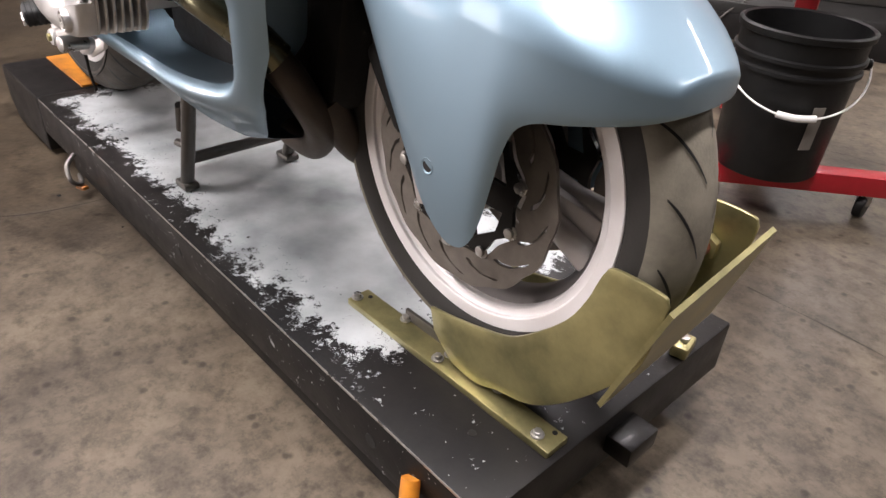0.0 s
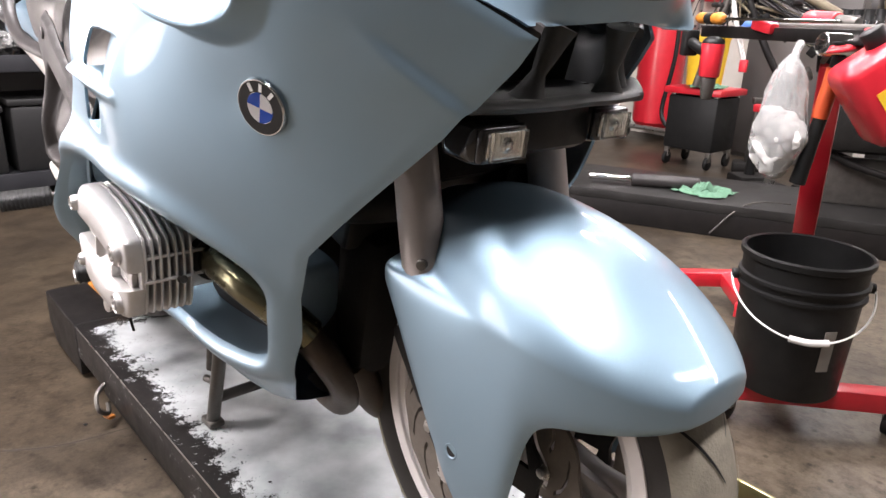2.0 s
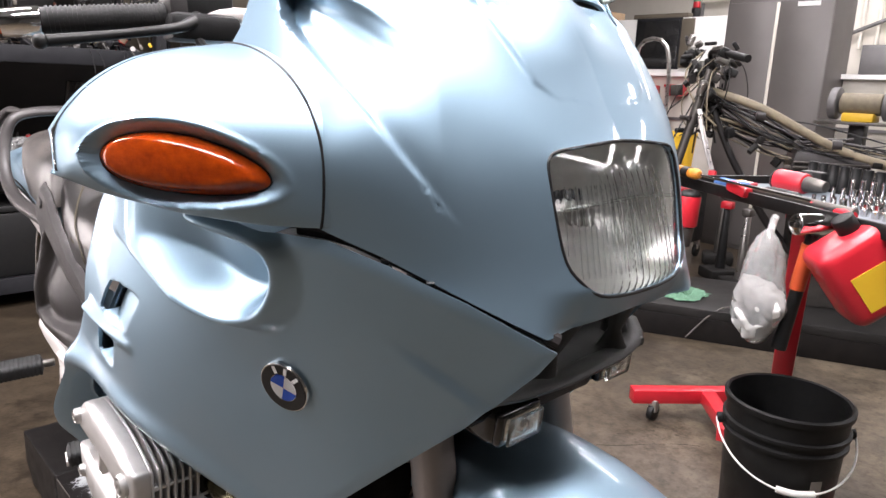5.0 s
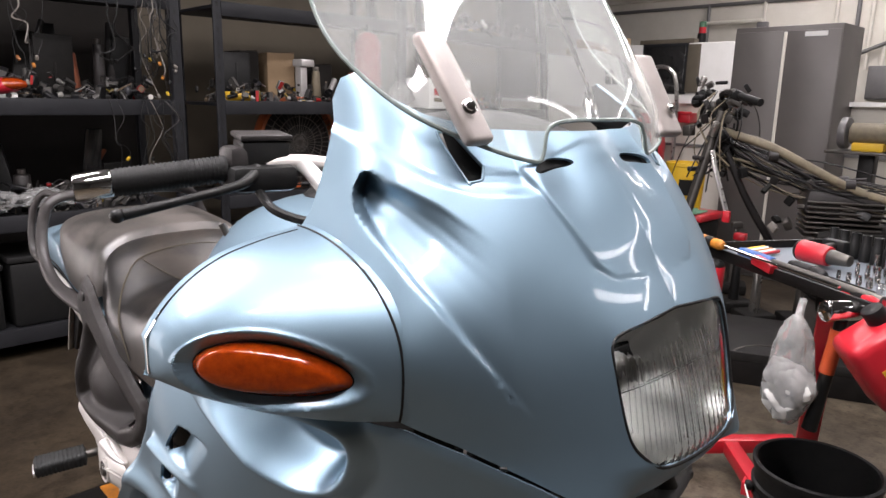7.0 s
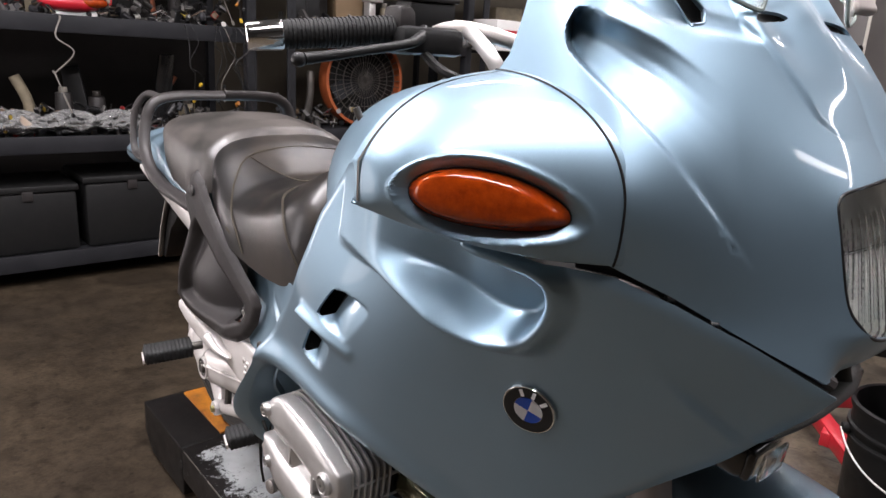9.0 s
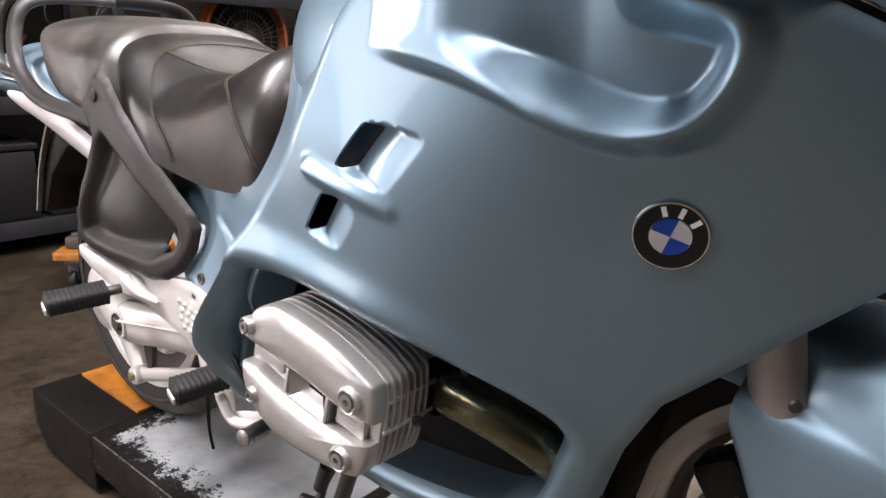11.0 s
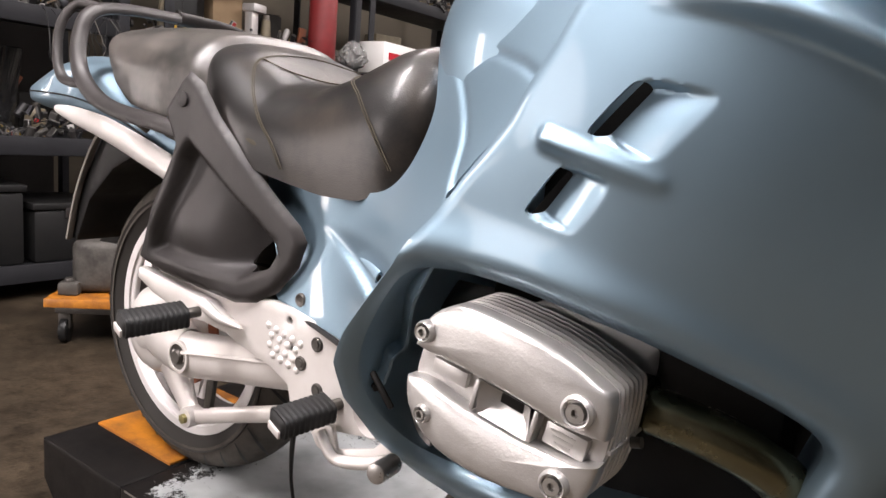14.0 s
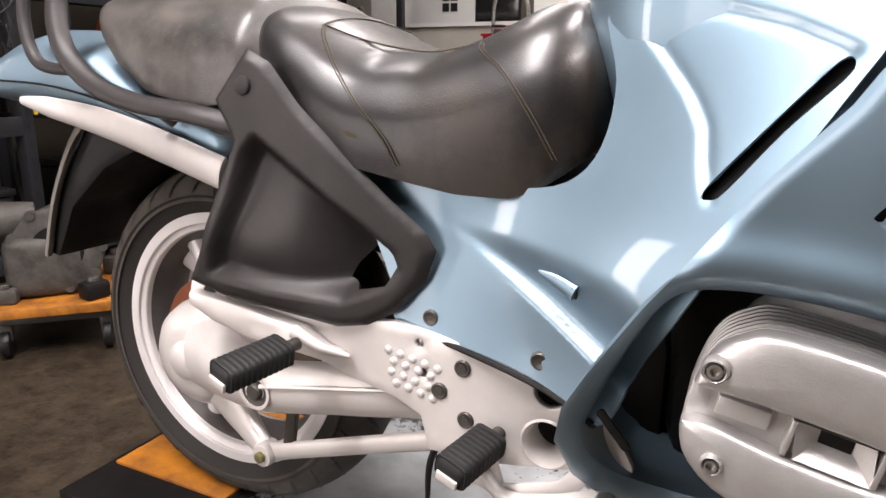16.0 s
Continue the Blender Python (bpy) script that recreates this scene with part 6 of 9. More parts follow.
def cylinder(side):
    def lay(bm):
        if side > 0:
            bmesh.ops.scale(bm, vec=(1, -1, 1), verts=bm.verts)
        return bm
    head = part("cylinder", lay(plate(shrink(LOBE, 0.78), -0.335, 0.26, 0.01)), silver, bike, "silver finned boxer cylinder")
    for k in range(7):
        part("fin", lay(plate(shrink(LOBE, 1.0 + 0.003 * k), -0.336 + 0.0105 * k, 0.0042, 0.001)), silver, head)
    for z in (0.665, 0.70):
        part("fin_rib", lay(box((0.012, 0.085, 0.005), (0.008 if z < 0.68 else 0.009, -0.295, z - 0.01), (0, 0, 0), 0.001)), silver, head)
    # cover: two smooth lobes with a recess between
    def lobe_rows(keep):
        rows = []
        for f, y in ((1.0, -0.338), (1.0, -0.352), (0.993, -0.3555), (0.975, -0.358), (0.945, -0.3596), (0.85, -0.3622), (0.6, -0.3645), (0.2, -0.3655)):
            L = np.array(keep)
            c = L.mean(0)
            Q = c + (L - c) * f
            rows.append(np.c_[Q[:, 0], np.full(len(Q), y), Q[:, 1]])
        G = np.array(rows)
        bm = grid_mesh(np.concatenate([G, G[:, :1]], axis=1))
        bmesh.ops.holes_fill(bm, edges=[e for e in bm.edges if e.is_boundary and e.verts[0].co.y < -0.36])
        return lay(bm)
    upper_line, lower_line = interp([-0.21, -0.153, -0.078, -0.025, 0.02], [0.711, 0.703, 0.688, 0.674, 0.672]), interp([-0.22, -0.186, -0.137, -0.077, -0.011, 0.02], [0.679, 0.675, 0.660, 0.648, 0.643, 0.650])

    def clip(loop, line, above):
        out = []
        R = resample(loop, 0.004)
        A = [(x, z) for x, z in R if (z > line(x)) == above]
        # order the kept run so that it starts after the cut
        flags = [(z > line(x)) == above for x, z in R]
        i0 = next(i for i in range(len(R)) if flags[i] and not flags[i - 1])
        out = [R[(i0 + k) % len(R)] for k in range(len(R)) if flags[(i0 + k) % len(R)]]
        xa, xb = out[-1][0], out[0][0]
        for t in np.linspace(0, 1, 16)[1:-1]:
            x = xa + (xb - xa) * t
            out.append((x, float(line(x))))
        return out
    cov = part("rocker_cover", lobe_rows(clip(LOBE, upper_line, True)), silver_cover, head, "smooth silver rocker cover")
    part("cover_lobe", lobe_rows(clip(LOBE, lower_line, False)), silver_cover, cov)
    part("cover_base", lay(plate(shrink(LOBE, 0.985), -0.3405, 0.006, 0.001)), silver_cover, cov)
    for x0, x1 in ((-0.130, -0.124), (-0.062, -0.056)):
        part("web", lay(box((0.005, 0.018, 0.034), ((x0 + x1) / 2, -0.349, float(upper_line(x0) + lower_line(x0)) / 2), (0, 12, 0), 0.001)), silver_cover, cov)
    # funnel down to the plug
    rows = []
    for f, g, y in ((1.0, 1.0, -0.357), (0.86, 0.9, -0.352), (0.62, 0.62, -0.345), (0.40, 0.40, -0.3412)):
        q = [(-1, -1), (-0.3, -1), (0.3, -1), (1, -1), (1, 0), (1, 1), (0.3, 1), (-0.3, 1), (-1, 1), (-1, 0)]
        rows.append([(-0.093 + 0.030 * f * a + 0.004 * (1 - f), y, 0.6715 + 0.018 * g * b + 0.012 * (1 - g) - 0.006 * a * f) for a, b in q + q[:1]])
    part("plug_recess", lay(grid_mesh(np.array(rows))), silver_cover, cov)
    # the recess is shallow, so a dark floor gives the hole's shade
    part("plug_hole", lay(box((0.027, 0.002, 0.017), (-0.0905, -0.3414, 0.6785), (0, 12, 0), 0.0008)), engine_dark, cov, "dark floor drawn for the shade in the plug hole")
    part("cast_pad", lay(box((0.045, 0.010, 0.024), (-0.028, -0.344, 0.658), (0, 10, 0), 0.002)), silver, cov)
    for k, (w, z) in enumerate(((0.026, 0.664), (0.022, 0.658), (0.017, 0.652))):
        part("cast_bar", lay(box((w, 0.001, 0.0026), (-0.030, -0.3492, z), (0, 10, 0), 0)), silver_cover, cov)
    part("cast_pad", lay(box((0.045, 0.010, 0.018), (-0.165, -0.344, 0.689), (0, 10, 0), 0.002)), silver, cov)
    for x, z, r in ((-0.012, 0.697, 0.0165), (-0.027, 0.620, 0.0155), (-0.190, 0.731, 0.012), (-0.185, 0.642, 0.010)):
        b = part("bolt_boss", lay(lathe([(0.0, -0.357), (r, -0.357), (r, -0.3665), (r * 0.82, -0.370), (r * 0.72, -0.369), (r * 0.66, -0.362), (0, -0.362)], (x, 0, z), seg=28)), silver_cover, cov)
        part("cap_bolt", lay(lathe([(0.0, -0.366), (0.0035, -0.366), (0.004, -0.371), (r * 0.55, -0.371), (r * 0.55, -0.36), (0, -0.36)], (x, 0, z), seg=20)), steel, b)
    part("stud", lay(rod((0.016, -0.288, 0.652), (0.026, -0.288, 0.655), 0.006, seg=10)), dark_steel, head)
    part("exhaust_flange", lay(lathe([(0.02, -0.012), (0.034, -0.012), (0.034, 0.008), (0.02, 0.008)], (0.005, -0.235, 0.672), "x", 28)), engine_dark, head)
    part("header_pipe", lay(tube([(-0.01, -0.235, 0.672), (0.04, -0.235, 0.668), (0.10, -0.228, 0.655), (0.14, -0.205, 0.628), (0.16, -0.17, 0.585)], 0.026, 20, 8)), pipe_metal, bike, "heat-stained exhaust header pipe")
    part("header_bend", lay(tube([(0.155, -0.18, 0.596), (0.168, -0.15, 0.55), (0.155, -0.105, 0.475), (0.10, -0.08, 0.42), (0.0, -0.06, 0.40)], 0.024, 18, 8)), collector_metal, bike)


cylinder(-1)
cylinder(1)

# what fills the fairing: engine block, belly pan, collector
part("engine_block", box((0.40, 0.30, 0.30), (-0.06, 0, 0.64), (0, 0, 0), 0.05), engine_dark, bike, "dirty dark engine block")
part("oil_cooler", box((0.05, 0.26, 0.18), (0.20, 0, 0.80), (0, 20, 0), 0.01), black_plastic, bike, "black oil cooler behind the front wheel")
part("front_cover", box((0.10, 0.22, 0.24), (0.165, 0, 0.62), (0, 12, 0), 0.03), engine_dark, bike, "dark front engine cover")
# plain dark box added so the space behind the fairing reads as shade
part("shade_fill", box((0.45, 0.40, 0.25), (0.05, 0, 0.92), (0, 0, 0), 0.05), engine_dark, bike, "plain dark filler for the shaded space behind the fairing")
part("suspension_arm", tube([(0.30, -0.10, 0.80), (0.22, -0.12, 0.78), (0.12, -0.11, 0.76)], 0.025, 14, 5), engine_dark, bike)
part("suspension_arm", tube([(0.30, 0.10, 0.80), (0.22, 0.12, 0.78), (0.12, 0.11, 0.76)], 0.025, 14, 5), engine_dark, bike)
P = []
for x in np.linspace(-0.30, 0.11, 24):
    ze = float(np.interp(x, [-0.30, -0.24, -0.15, -0.053, 0.05, 0.12], [0.468, 0.438, 0.428, 0.431, 0.441, 0.465])) + 0.004
    w = float(side_w(np.array([[x, ze + 0.004]]))[0]) - 0.008
    P.append([(x, w * math.cos(a), ze - 0.03 * math.sin(a)) for a in np.linspace(0, math.pi, 20)])
pan = part("belly_pan", grid_mesh(np.array(P)), paint, bike, "pale blue belly pan")
part("collector", tube([(0.16, -0.10, 0.52), (0.155, -0.04, 0.43), (0.14, 0.03, 0.40), (0.15, 0.10, 0.43), (0.16, 0.14, 0.52)], 0.028, 16, 8), collector_metal, bike, "brown exhaust collector bend")
part("silencer", tube([(-0.35, 0.12, 0.42), (-0.6, 0.15, 0.40), (-0.8, 0.19, 0.42), (-1.2, 0.22, 0.50)], 0.05, 20, 6, radii=[0.03, 0.035, 0.055, 0.055]), silver, bike, "silver silencer on the far side")

# centre stand
stand = part("centre_stand", tube([(-0.245, -0.125, 0.44), (-0.275, -0.125, 0.34), (-0.335, -0.122, 0.185)], 0.014, 14, 6), dark_steel, bike, "dark tubular centre stand")
part("stand_leg", tube([(-0.245, 0.125, 0.44), (-0.275, 0.125, 0.34), (-0.335, 0.12, 0.185)], 0.014, 14, 6), dark_steel, stand)
part("cross_tube", rod((-0.314, -0.124, 0.245), (-0.314, 0.121, 0.245), 0.012), dark_steel, stand)
for y in (-0.122, 0.12):
    part("foot", box((0.05, 0.035, 0.016), (-0.337, y, H + 0.010), (0, 0, 0), 0.006), dark_steel, stand)
side_stand = part("side_stand", tube([(-0.30, -0.10, 0.40), (-0.36, -0.095, 0.30), (-0.385, -0.09, 0.245), (-0.425, -0.095, 0.235)], 0.009, 10, 5), dark_steel, bike, "folded dark stand lever")
part("stand_spring", tube([(-0.34, -0.11, 0.35), (-0.365, -0.105, 0.29)], 0.011, 10, 5), dark_steel, side_stand)

# handlebar, near side
for side in (-1, 1):
    a, b = Vector((-0.079, side * 0.404, 1.296)), Vector((-0.03, side * 0.262, 1.312))
    d = (a - b).normalized()
    bar = part("handlebar", tube([b + d * 0.02, b - d * 0.04, (0.01, side * 0.16, 1.318), (0.03, side * 0.06, 1.30), (0.03, 0, 1.295)], 0.011, 12, 6), silver_paint, bike, "handlebar with black ribbed grip")
    grip = part("grip", rod(a - d * 0.012, b, 0.0165, seg=24), peg_rubber, bar)
    for k in range(26):
        c = b.lerp(a - d * 0.016, (k + 0.5) / 26)
        part("grip_rib", rod(c - d * 0.0014, c + d * 0.0014, 0.018, seg=20), peg_rubber, grip)
    part("bar_end", rod(a - d * 0.012, a + d * 0.032, 0.0185, 0.0165, 24, 0.003), chrome, bar, "bright bar-end weight")
    lever = part("brake_lever", tube([(0.018, side * 0.415, 1.272), (0.022, side * 0.34, 1.284), (0.022, side * 0.27, 1.297), (0.0, side * 0.235, 1.312)], 0.006, 10, 6, radii=[0.007, 0.0055, 0.0065, 0.009]), black_plastic, bar, "black brake lever")
    part("lever_tip", ball(0.0085, (0.017, side * 0.421, 1.271), (1, 1, 1), 14), black_plastic, lever)
    part("lever_mount", box((0.06, 0.09, 0.035), (-0.012, side * 0.225, 1.300), (0, 0, side * 10), 0.010), black_plastic, bar)
    res = part("fluid_reservoir", box((0.056, 0.064, 0.052), (-0.030, side * 0.212, 1.324), (0, 4, side * 14), 0.005), black_plastic, bar, "black brake fluid reservoir")
    part("lid", box((0.060, 0.070, 0.008), (-0.028, side * 0.212, 1.354), (0, 4, side * 14), 0.003), grey_plastic, res)
    part("clamp", box((0.04, 0.03, 0.04), (-0.028, side * 0.252, 1.322), (0, 0, 0), 0.008), grey_plastic, bar)
    part("bar_cover", tube([(-0.02, side * 0.18, 1.316), (0.012, side * 0.175, 1.318), (0.05, side * 0.165, 1.288), (0.07, side * 0.15, 1.25)], 0.011, 12, 6, flat=0.55), silver, bar)
    part("cable", tube([(-0.005, side * 0.235, 1.29), (0.05, side * 0.24, 1.265), (0.09, side * 0.2, 1.25), (0.12, side * 0.12, 1.25)], 0.006, 8, 6), black_plastic, bar)

# ---- wheel chock on the lift ----
chock = thing("wheel_chock", (0.55, 0.02, H), "yellow zinc-plated steel wheel chock bolted to the lift", "wheel chock")
CHEEK = [(0.420, 0.262), (0.430, 0.225), (0.47, 0.190), (0.52, 0.186), (0.562, 0.202), (0.612, 0.217), (0.656, 0.248), (0.706, 0.305), (0.742, 0.359), (0.756, 0.390), (0.766, 0.458), (0.765, 0.472), (0.755, 0.480), (0.700, 0.480), (0.688, 0.469),
         (0.682, 0.453), (0.673, 0.424), (0.654, 0.386), (0.620, 0.346), (0.574, 0.306), (0.519, 0.285), (0.463, 0.270)]
CHEEK = CHEEK[:2] + [(v.x, v.y) for v in smooth_path([(x, z, 0) for x, z in CHEEK[2:]], 5)]
part("cheek", plate(CHEEK, -0.083, 0.006, 0.0015), zinc, chock, "curved zinc cheek plate")
part("cheek", plate([(x - 0.002, z + 0.03 * step01((x - 0.6) / 0.1)) for x, z in CHEEK], 0.092, 0.006, 0.0015), zinc, chock)
bm = bmesh.new()
quad = [(0.770, -0.085, 0.466), (0.768, 0.128, 0.490), (0.725, 0.128, 0.34), (0.716, -0.085, 0.300)]
bm.faces.new([bm.verts.new(p) for p in quad])
g = bmesh.ops.extrude_face_region(bm, geom=bm.faces[:])
bmesh.ops.translate(bm, vec=(0.006, 0, -0.003), verts=[v for v in g["geom"] if isinstance(v, bmesh.types.BMVert)])
part("front_plate", bm, zinc, chock, "", False)
part("pivot_bolt", rod((0.715, 0.04, 0.455), (0.715, 0.125, 0.455), 0.011, seg=14), copper, chock, "rusty pivot bolt")
for y in (0.078, 0.100):
    part("nut", rod((0.715, y, 0.455), (0.715, y + 0.012, 0.455), 0.019, seg=6, bevel=0.001), zinc, chock)
bar = part("base_bar", box((0.43, 0.043, 0.012), (0.4565, -0.079, H + 0.006), (0, 0, 1.0), 0.0015), zinc, chock)
part("base_angle", box((0.20, 0.006, 0.03), (0.44, -0.057, H + 0.015), (0, 0, 1.0), 0.001), dark_steel, chock)
for x, y in ((0.250, -0.090), (0.345, -0.064), (0.447, -0.087), (0.452, -0.066), (0.55, -0.062), (0.642, -0.083)):
    bolt((x, y, H + 0.012), 0.0065, bar, steel, (0, 0, 1), h=0.009)
for x, y in ((0.262, -0.072), (0.655, -0.062)):
    part("hole", rod((x, y, H + 0.0105), (x, y, H + 0.0125), 0.004, seg=12), black_plastic, bar)
part("stop_block", box((0.028, 0.045, 0.022), (0.667, 0.237, H + 0.012), (0, 0, 12), 0.004), zinc, chock)
part("stop_bolt", rod((0.667, 0.237, H + 0.02), (0.667, 0.237, H + 0.03), 0.008, seg=6), steel, chock)
chock.location = (0.508, 0.030, H)
# ---- lift details ----
for k, (x, y) in enumerate(((0.535, -0.13), (0.27, -0.17), (0.60, 0.06), (0.58, 0.30), (0.20, 0.33))):
    part("deck_hole", rod((x, y, H - 0.002), (x, y, H + 0.0008), 0.006, seg=14), black_plastic, lift)
for x in (-1.05, -0.2, 0.42):
    part("skirt_hole", rod((x, Y0 - 0.0008, H - 0.055), (x, Y0 + 0.002, H - 0.055), 0.012, seg=16), black_plastic, lift)
part("side_hook", tube([(-0.79, Y0 - 0.004, 0.10), (-0.77, Y0 - 0.03, 0.085), (-0.745, Y0 - 0.035, 0.055), (-0.755, Y0 - 0.012, 0.035), (-0.78, Y0 - 0.004, 0.05)], 0.006, 8, 6), dark_steel, lift)
part("lock_tab", box((0.028, 0.018, 0.010), (-0.752, Y0 - 0.012, 0.028), (0, 0, 20), 0.003), orange_paint, lift, "small orange tab")
part("front_bracket", box((0.05, 0.07, 0.035), (X1 + 0.018, 0.075, H - 0.05), (0, 0, 0), 0.004), black_paint, lift)
part("front_wheel_guard", tube([(0.60, Y0 - 0.005, 0.13), (0.585, Y0 - 0.02, 0.10), (0.56, Y0 - 0.03, 0.095), (0.53, Y0 - 0.02, 0.10), (0.515, Y0 - 0.005, 0.13)], 0.014, 10, 6), orange_paint, lift, "orange caster guard")
part("edge_wear", box((X1 - X0 - 0.36, 0.0012, 0.0035), ((X1 + X0 + 0.33) / 2, Y0 + 0.0005, H - 0.0026), (0, 0, 0), 0), steel, lift, "paint worn to bright metal along the edge")
debris = thing("zip_tie", (0.05, -0.5, 0), "cut white plastic ties lying on the floor", "debris")
for k, pts in enumerate((((0.335, -0.452, 0.004), (0.36, -0.44, 0.014), (0.385, -0.455, 0.005)), ((0.365, -0.47, 0.004), (0.385, -0.45, 0.012), (0.40, -0.44, 0.006)))):
    part("tie", tube(pts, 0.003, 6, 5), plain_white, debris)
part("tie_head", box((0.012, 0.01, 0.008), (0.392, -0.452, 0.005), (0, 0, 30), 0.002), black_plastic, debris)


def speck(x, y, r, mat, name="floor_speck"):
    bm = ball(r, (x, y, r * 0.25), (1, 0.8, 0.3), 8)
    ob = part(name, bm, mat)
    return tagged(ob, "small dark crumb lying on the concrete floor", "debris", "crumbs on the floor")


rng = random.Random(5)
for k in range(46):
    speck(rng.uniform(-1.4, 2.0), rng.choice((-1, 1)) * rng.uniform(0.3, 1.3) - (0.25 if k % 2 else -0.5), rng.uniform(0.003, 0.008), (engine_dark, engine_dark, plain_white)[k % 3])

# ---- engine stand with the tool tray ----
est = thing("engine_stand", (0.2, 1.4, 0), "red steel engine stand on casters carrying a tool tray", "engine stand")


def bar_between(name, a, b, w, h, mat, parent, label=""):
    a, b = Vector(a), Vector(b)
    L = (b - a).length
    bm = box((L, w, h), (0, 0, 0), (0, 0, 0), 0.004)
    d = (b - a).normalized()
    m = Matrix.Translation((a + b) / 2) @ d.to_track_quat("X", "Z").to_matrix().to_4x4()
    bmesh.ops.transform(bm, matrix=m, verts=bm.verts)
    return part(name, bm, mat, parent, label)


bar_between("base_bar", (0.20, 1.045, 0.10), (0.59, 1.38, 0.10), 0.055, 0.055, red_paint, est)
bar_between("base_bar", (-0.385, 1.635, 0.10), (-0.02, 2.07, 0.10), 0.055, 0.055, red_paint, est)
bar_between("cross_bar", (-0.185, 1.855, 0.10), (0.385, 1.215, 0.10), 0.055, 0.05, red_paint, est)
bar_between("foot_bar", (0.160, 1.66, 0.095), (-0.03, 1.62, 0.095), 0.055, 0.05, red_paint, est)
bar_between("post", (0.135, 1.651, 0.09), (0.327, 1.074, 0.955), 0.055, 0.055, red_paint, est)
for x, y in ((-0.318, 1.69), (-0.05, 2.03), (0.23, 1.075), (0.545, 1.345)):
    c = part("caster", rod((x - 0.012, y, 0.034), (x + 0.012, y, 0.034), 0.033, seg=20, bevel=0.004), black_plastic, est)
    part("fork", box((0.035, 0.03, 0.05), (x, y, 0.062), (0, 0, 0), 0.006), steel, c)
# what hangs at the tray is laid out about a corner and brought to its true size
NEAR = Matrix.Translation((0.83, -0.685, 1.39)) @ Matrix.Scale(0.86, 4) @ Matrix.Translation((-0.83, 0.685, -1.39))


def near(bm):
    bmesh.ops.transform(bm, matrix=NEAR, verts=bm.verts)
    return bm


TRAY_Z, TURN_T = 0.93, -31
tm = NEAR @ pose(-0.21, 1.50, TRAY_Z, 0, 0, TURN_T)      # the tray's near left corner


def on_tray(bm):
    bmesh.ops.transform(bm, matrix=tm, verts=bm.verts)
    return bm


tray = part("tray", on_tray(box((0.95, 0.50, 0.006), (0.475, 0.25, 0), (0, 0, 0), 0)), tray_mat, est, "grey-blue steel tool tray")
for sx, sy, at in ((0.95, 0.012, (0.475, 0.0, 0.012)), (0.95, 0.012, (0.475, 0.5, 0.012)), (0.012, 0.5, (0.0, 0.25, 0.012)), (0.012, 0.5, (0.95, 0.25, 0.012))):
    part("rim", on_tray(box((sx, sy, 0.034), at, (0, 0, 0), 0.003)), black_paint, tray)
bar_between("tray_arm", (0.315, 1.06, 0.945), (0.36, 1.22, 0.972), 0.05, 0.04, black_paint, est)
# sockets in rows
socket_rail = thing("socket_set", tuple(tm @ Vector((0.62, 0.3, 0))), "chrome sockets standing in rows on the tool tray", "sockets")
for r in range(5):
    for k in range(13):
        h = 0.028 + 0.02 * (r % 3) + 0.002 * (k % 4)
        rad = 0.006 + 0.0009 * k
        x, y = 0.42 + 0.036 * k, 0.16 + 0.06 * r
        bm = lathe([(rad * 0.55, 0.0), (rad, 0.0), (rad, h * 0.55), (rad * 0.86, h * 0.6), (rad * 0.86, h), (rad * 0.6, h), (rad * 0.6, h - 0.012), (0, h - 0.012)], (x, y, 0.004), "z", 12, False)
        part("socket", on_tray(bm), chrome if r < 4 else dark_steel, socket_rail)
for k in range(7):
    t = thing("impact_socket", tuple(tm @ Vector((0.10 + 0.045 * k, 0.42, 0.004))), "tall black impact socket standing on the tray", "socket", "impact sockets")
    part("body", on_tray(lathe([(0.010, 0), (0.017, 0), (0.017, 0.05), (0.014, 0.055), (0.014, 0.085), (0.009, 0.085), (0.009, 0.06), (0, 0.06)], (0.10 + 0.045 * k, 0.42, 0.004), "z", 16, False)), black_plastic, t)
for k in range(6):
    t = thing("tall_socket", tuple(tm @ Vector((0.70 + 0.03 * k, 0.45, 0.004))), "long slim dark socket extension upright on the tray", "socket", "long sockets")
    part("body", on_tray(cyl(0.008, 0.15 + 0.01 * (k % 3), (0.70 + 0.032 * k, 0.46, 0.08), (0, 0, 0), 0.007, 12, 0.001)), dark_steel, t)


def screwdriver(a, b, handle, label):
    """Lying from the handle's end a to the blade's tip b, in the tray's frame."""
    a, b = tm @ Vector(a), tm @ Vector(b)
    d = (b - a).normalized()
    t = thing("screwdriver", tuple(a), label, "screwdriver")
    g = part("handle", tube([a, a + d * 0.02, a + d * 0.06, a + d * 0.10, a + d * 0.115], 0.014, 12, 4, radii=[0.011, 0.015, 0.013, 0.015, 0.009]), handle, t)
    part("collar", rod(a + d * 0.045, a + d * 0.075, 0.0152, seg=14), black_plastic, g)
    part("blade", rod(a + d * 0.11, b, 0.0035, seg=8), chrome, t)


screwdriver((0.02, -0.03, 0.05), (0.62, -0.02, 0.045), orange_paint, "orange and grey screwdriver lying across the tray")
screwdriver((0.12, 0.06, 0.022), (0.50, 0.08, 0.018), blue_plastic, "blue screwdriver lying in the tray")
screwdriver((0.70, 0.03, 0.022), (0.50, 0.05, 0.02), red_paint, "red screwdriver lying in the tray")
screwdriver((0.30, 0.10, 0.022), (0.60, 0.11, 0.018), black_plastic, "black screwdriver lying in the tray")
wrench = thing("torque_wrench", tuple(tm @ Vector((0.3, 0.035, 0.02))), "long black torque wrench lying in the tray", "wrench")
part("shaft", on_tray(cyl(0.012, 0.50, (0.45, 0.035, 0.03), (0, 90, 0), None, 14, 0.002)), dark_steel, wrench)
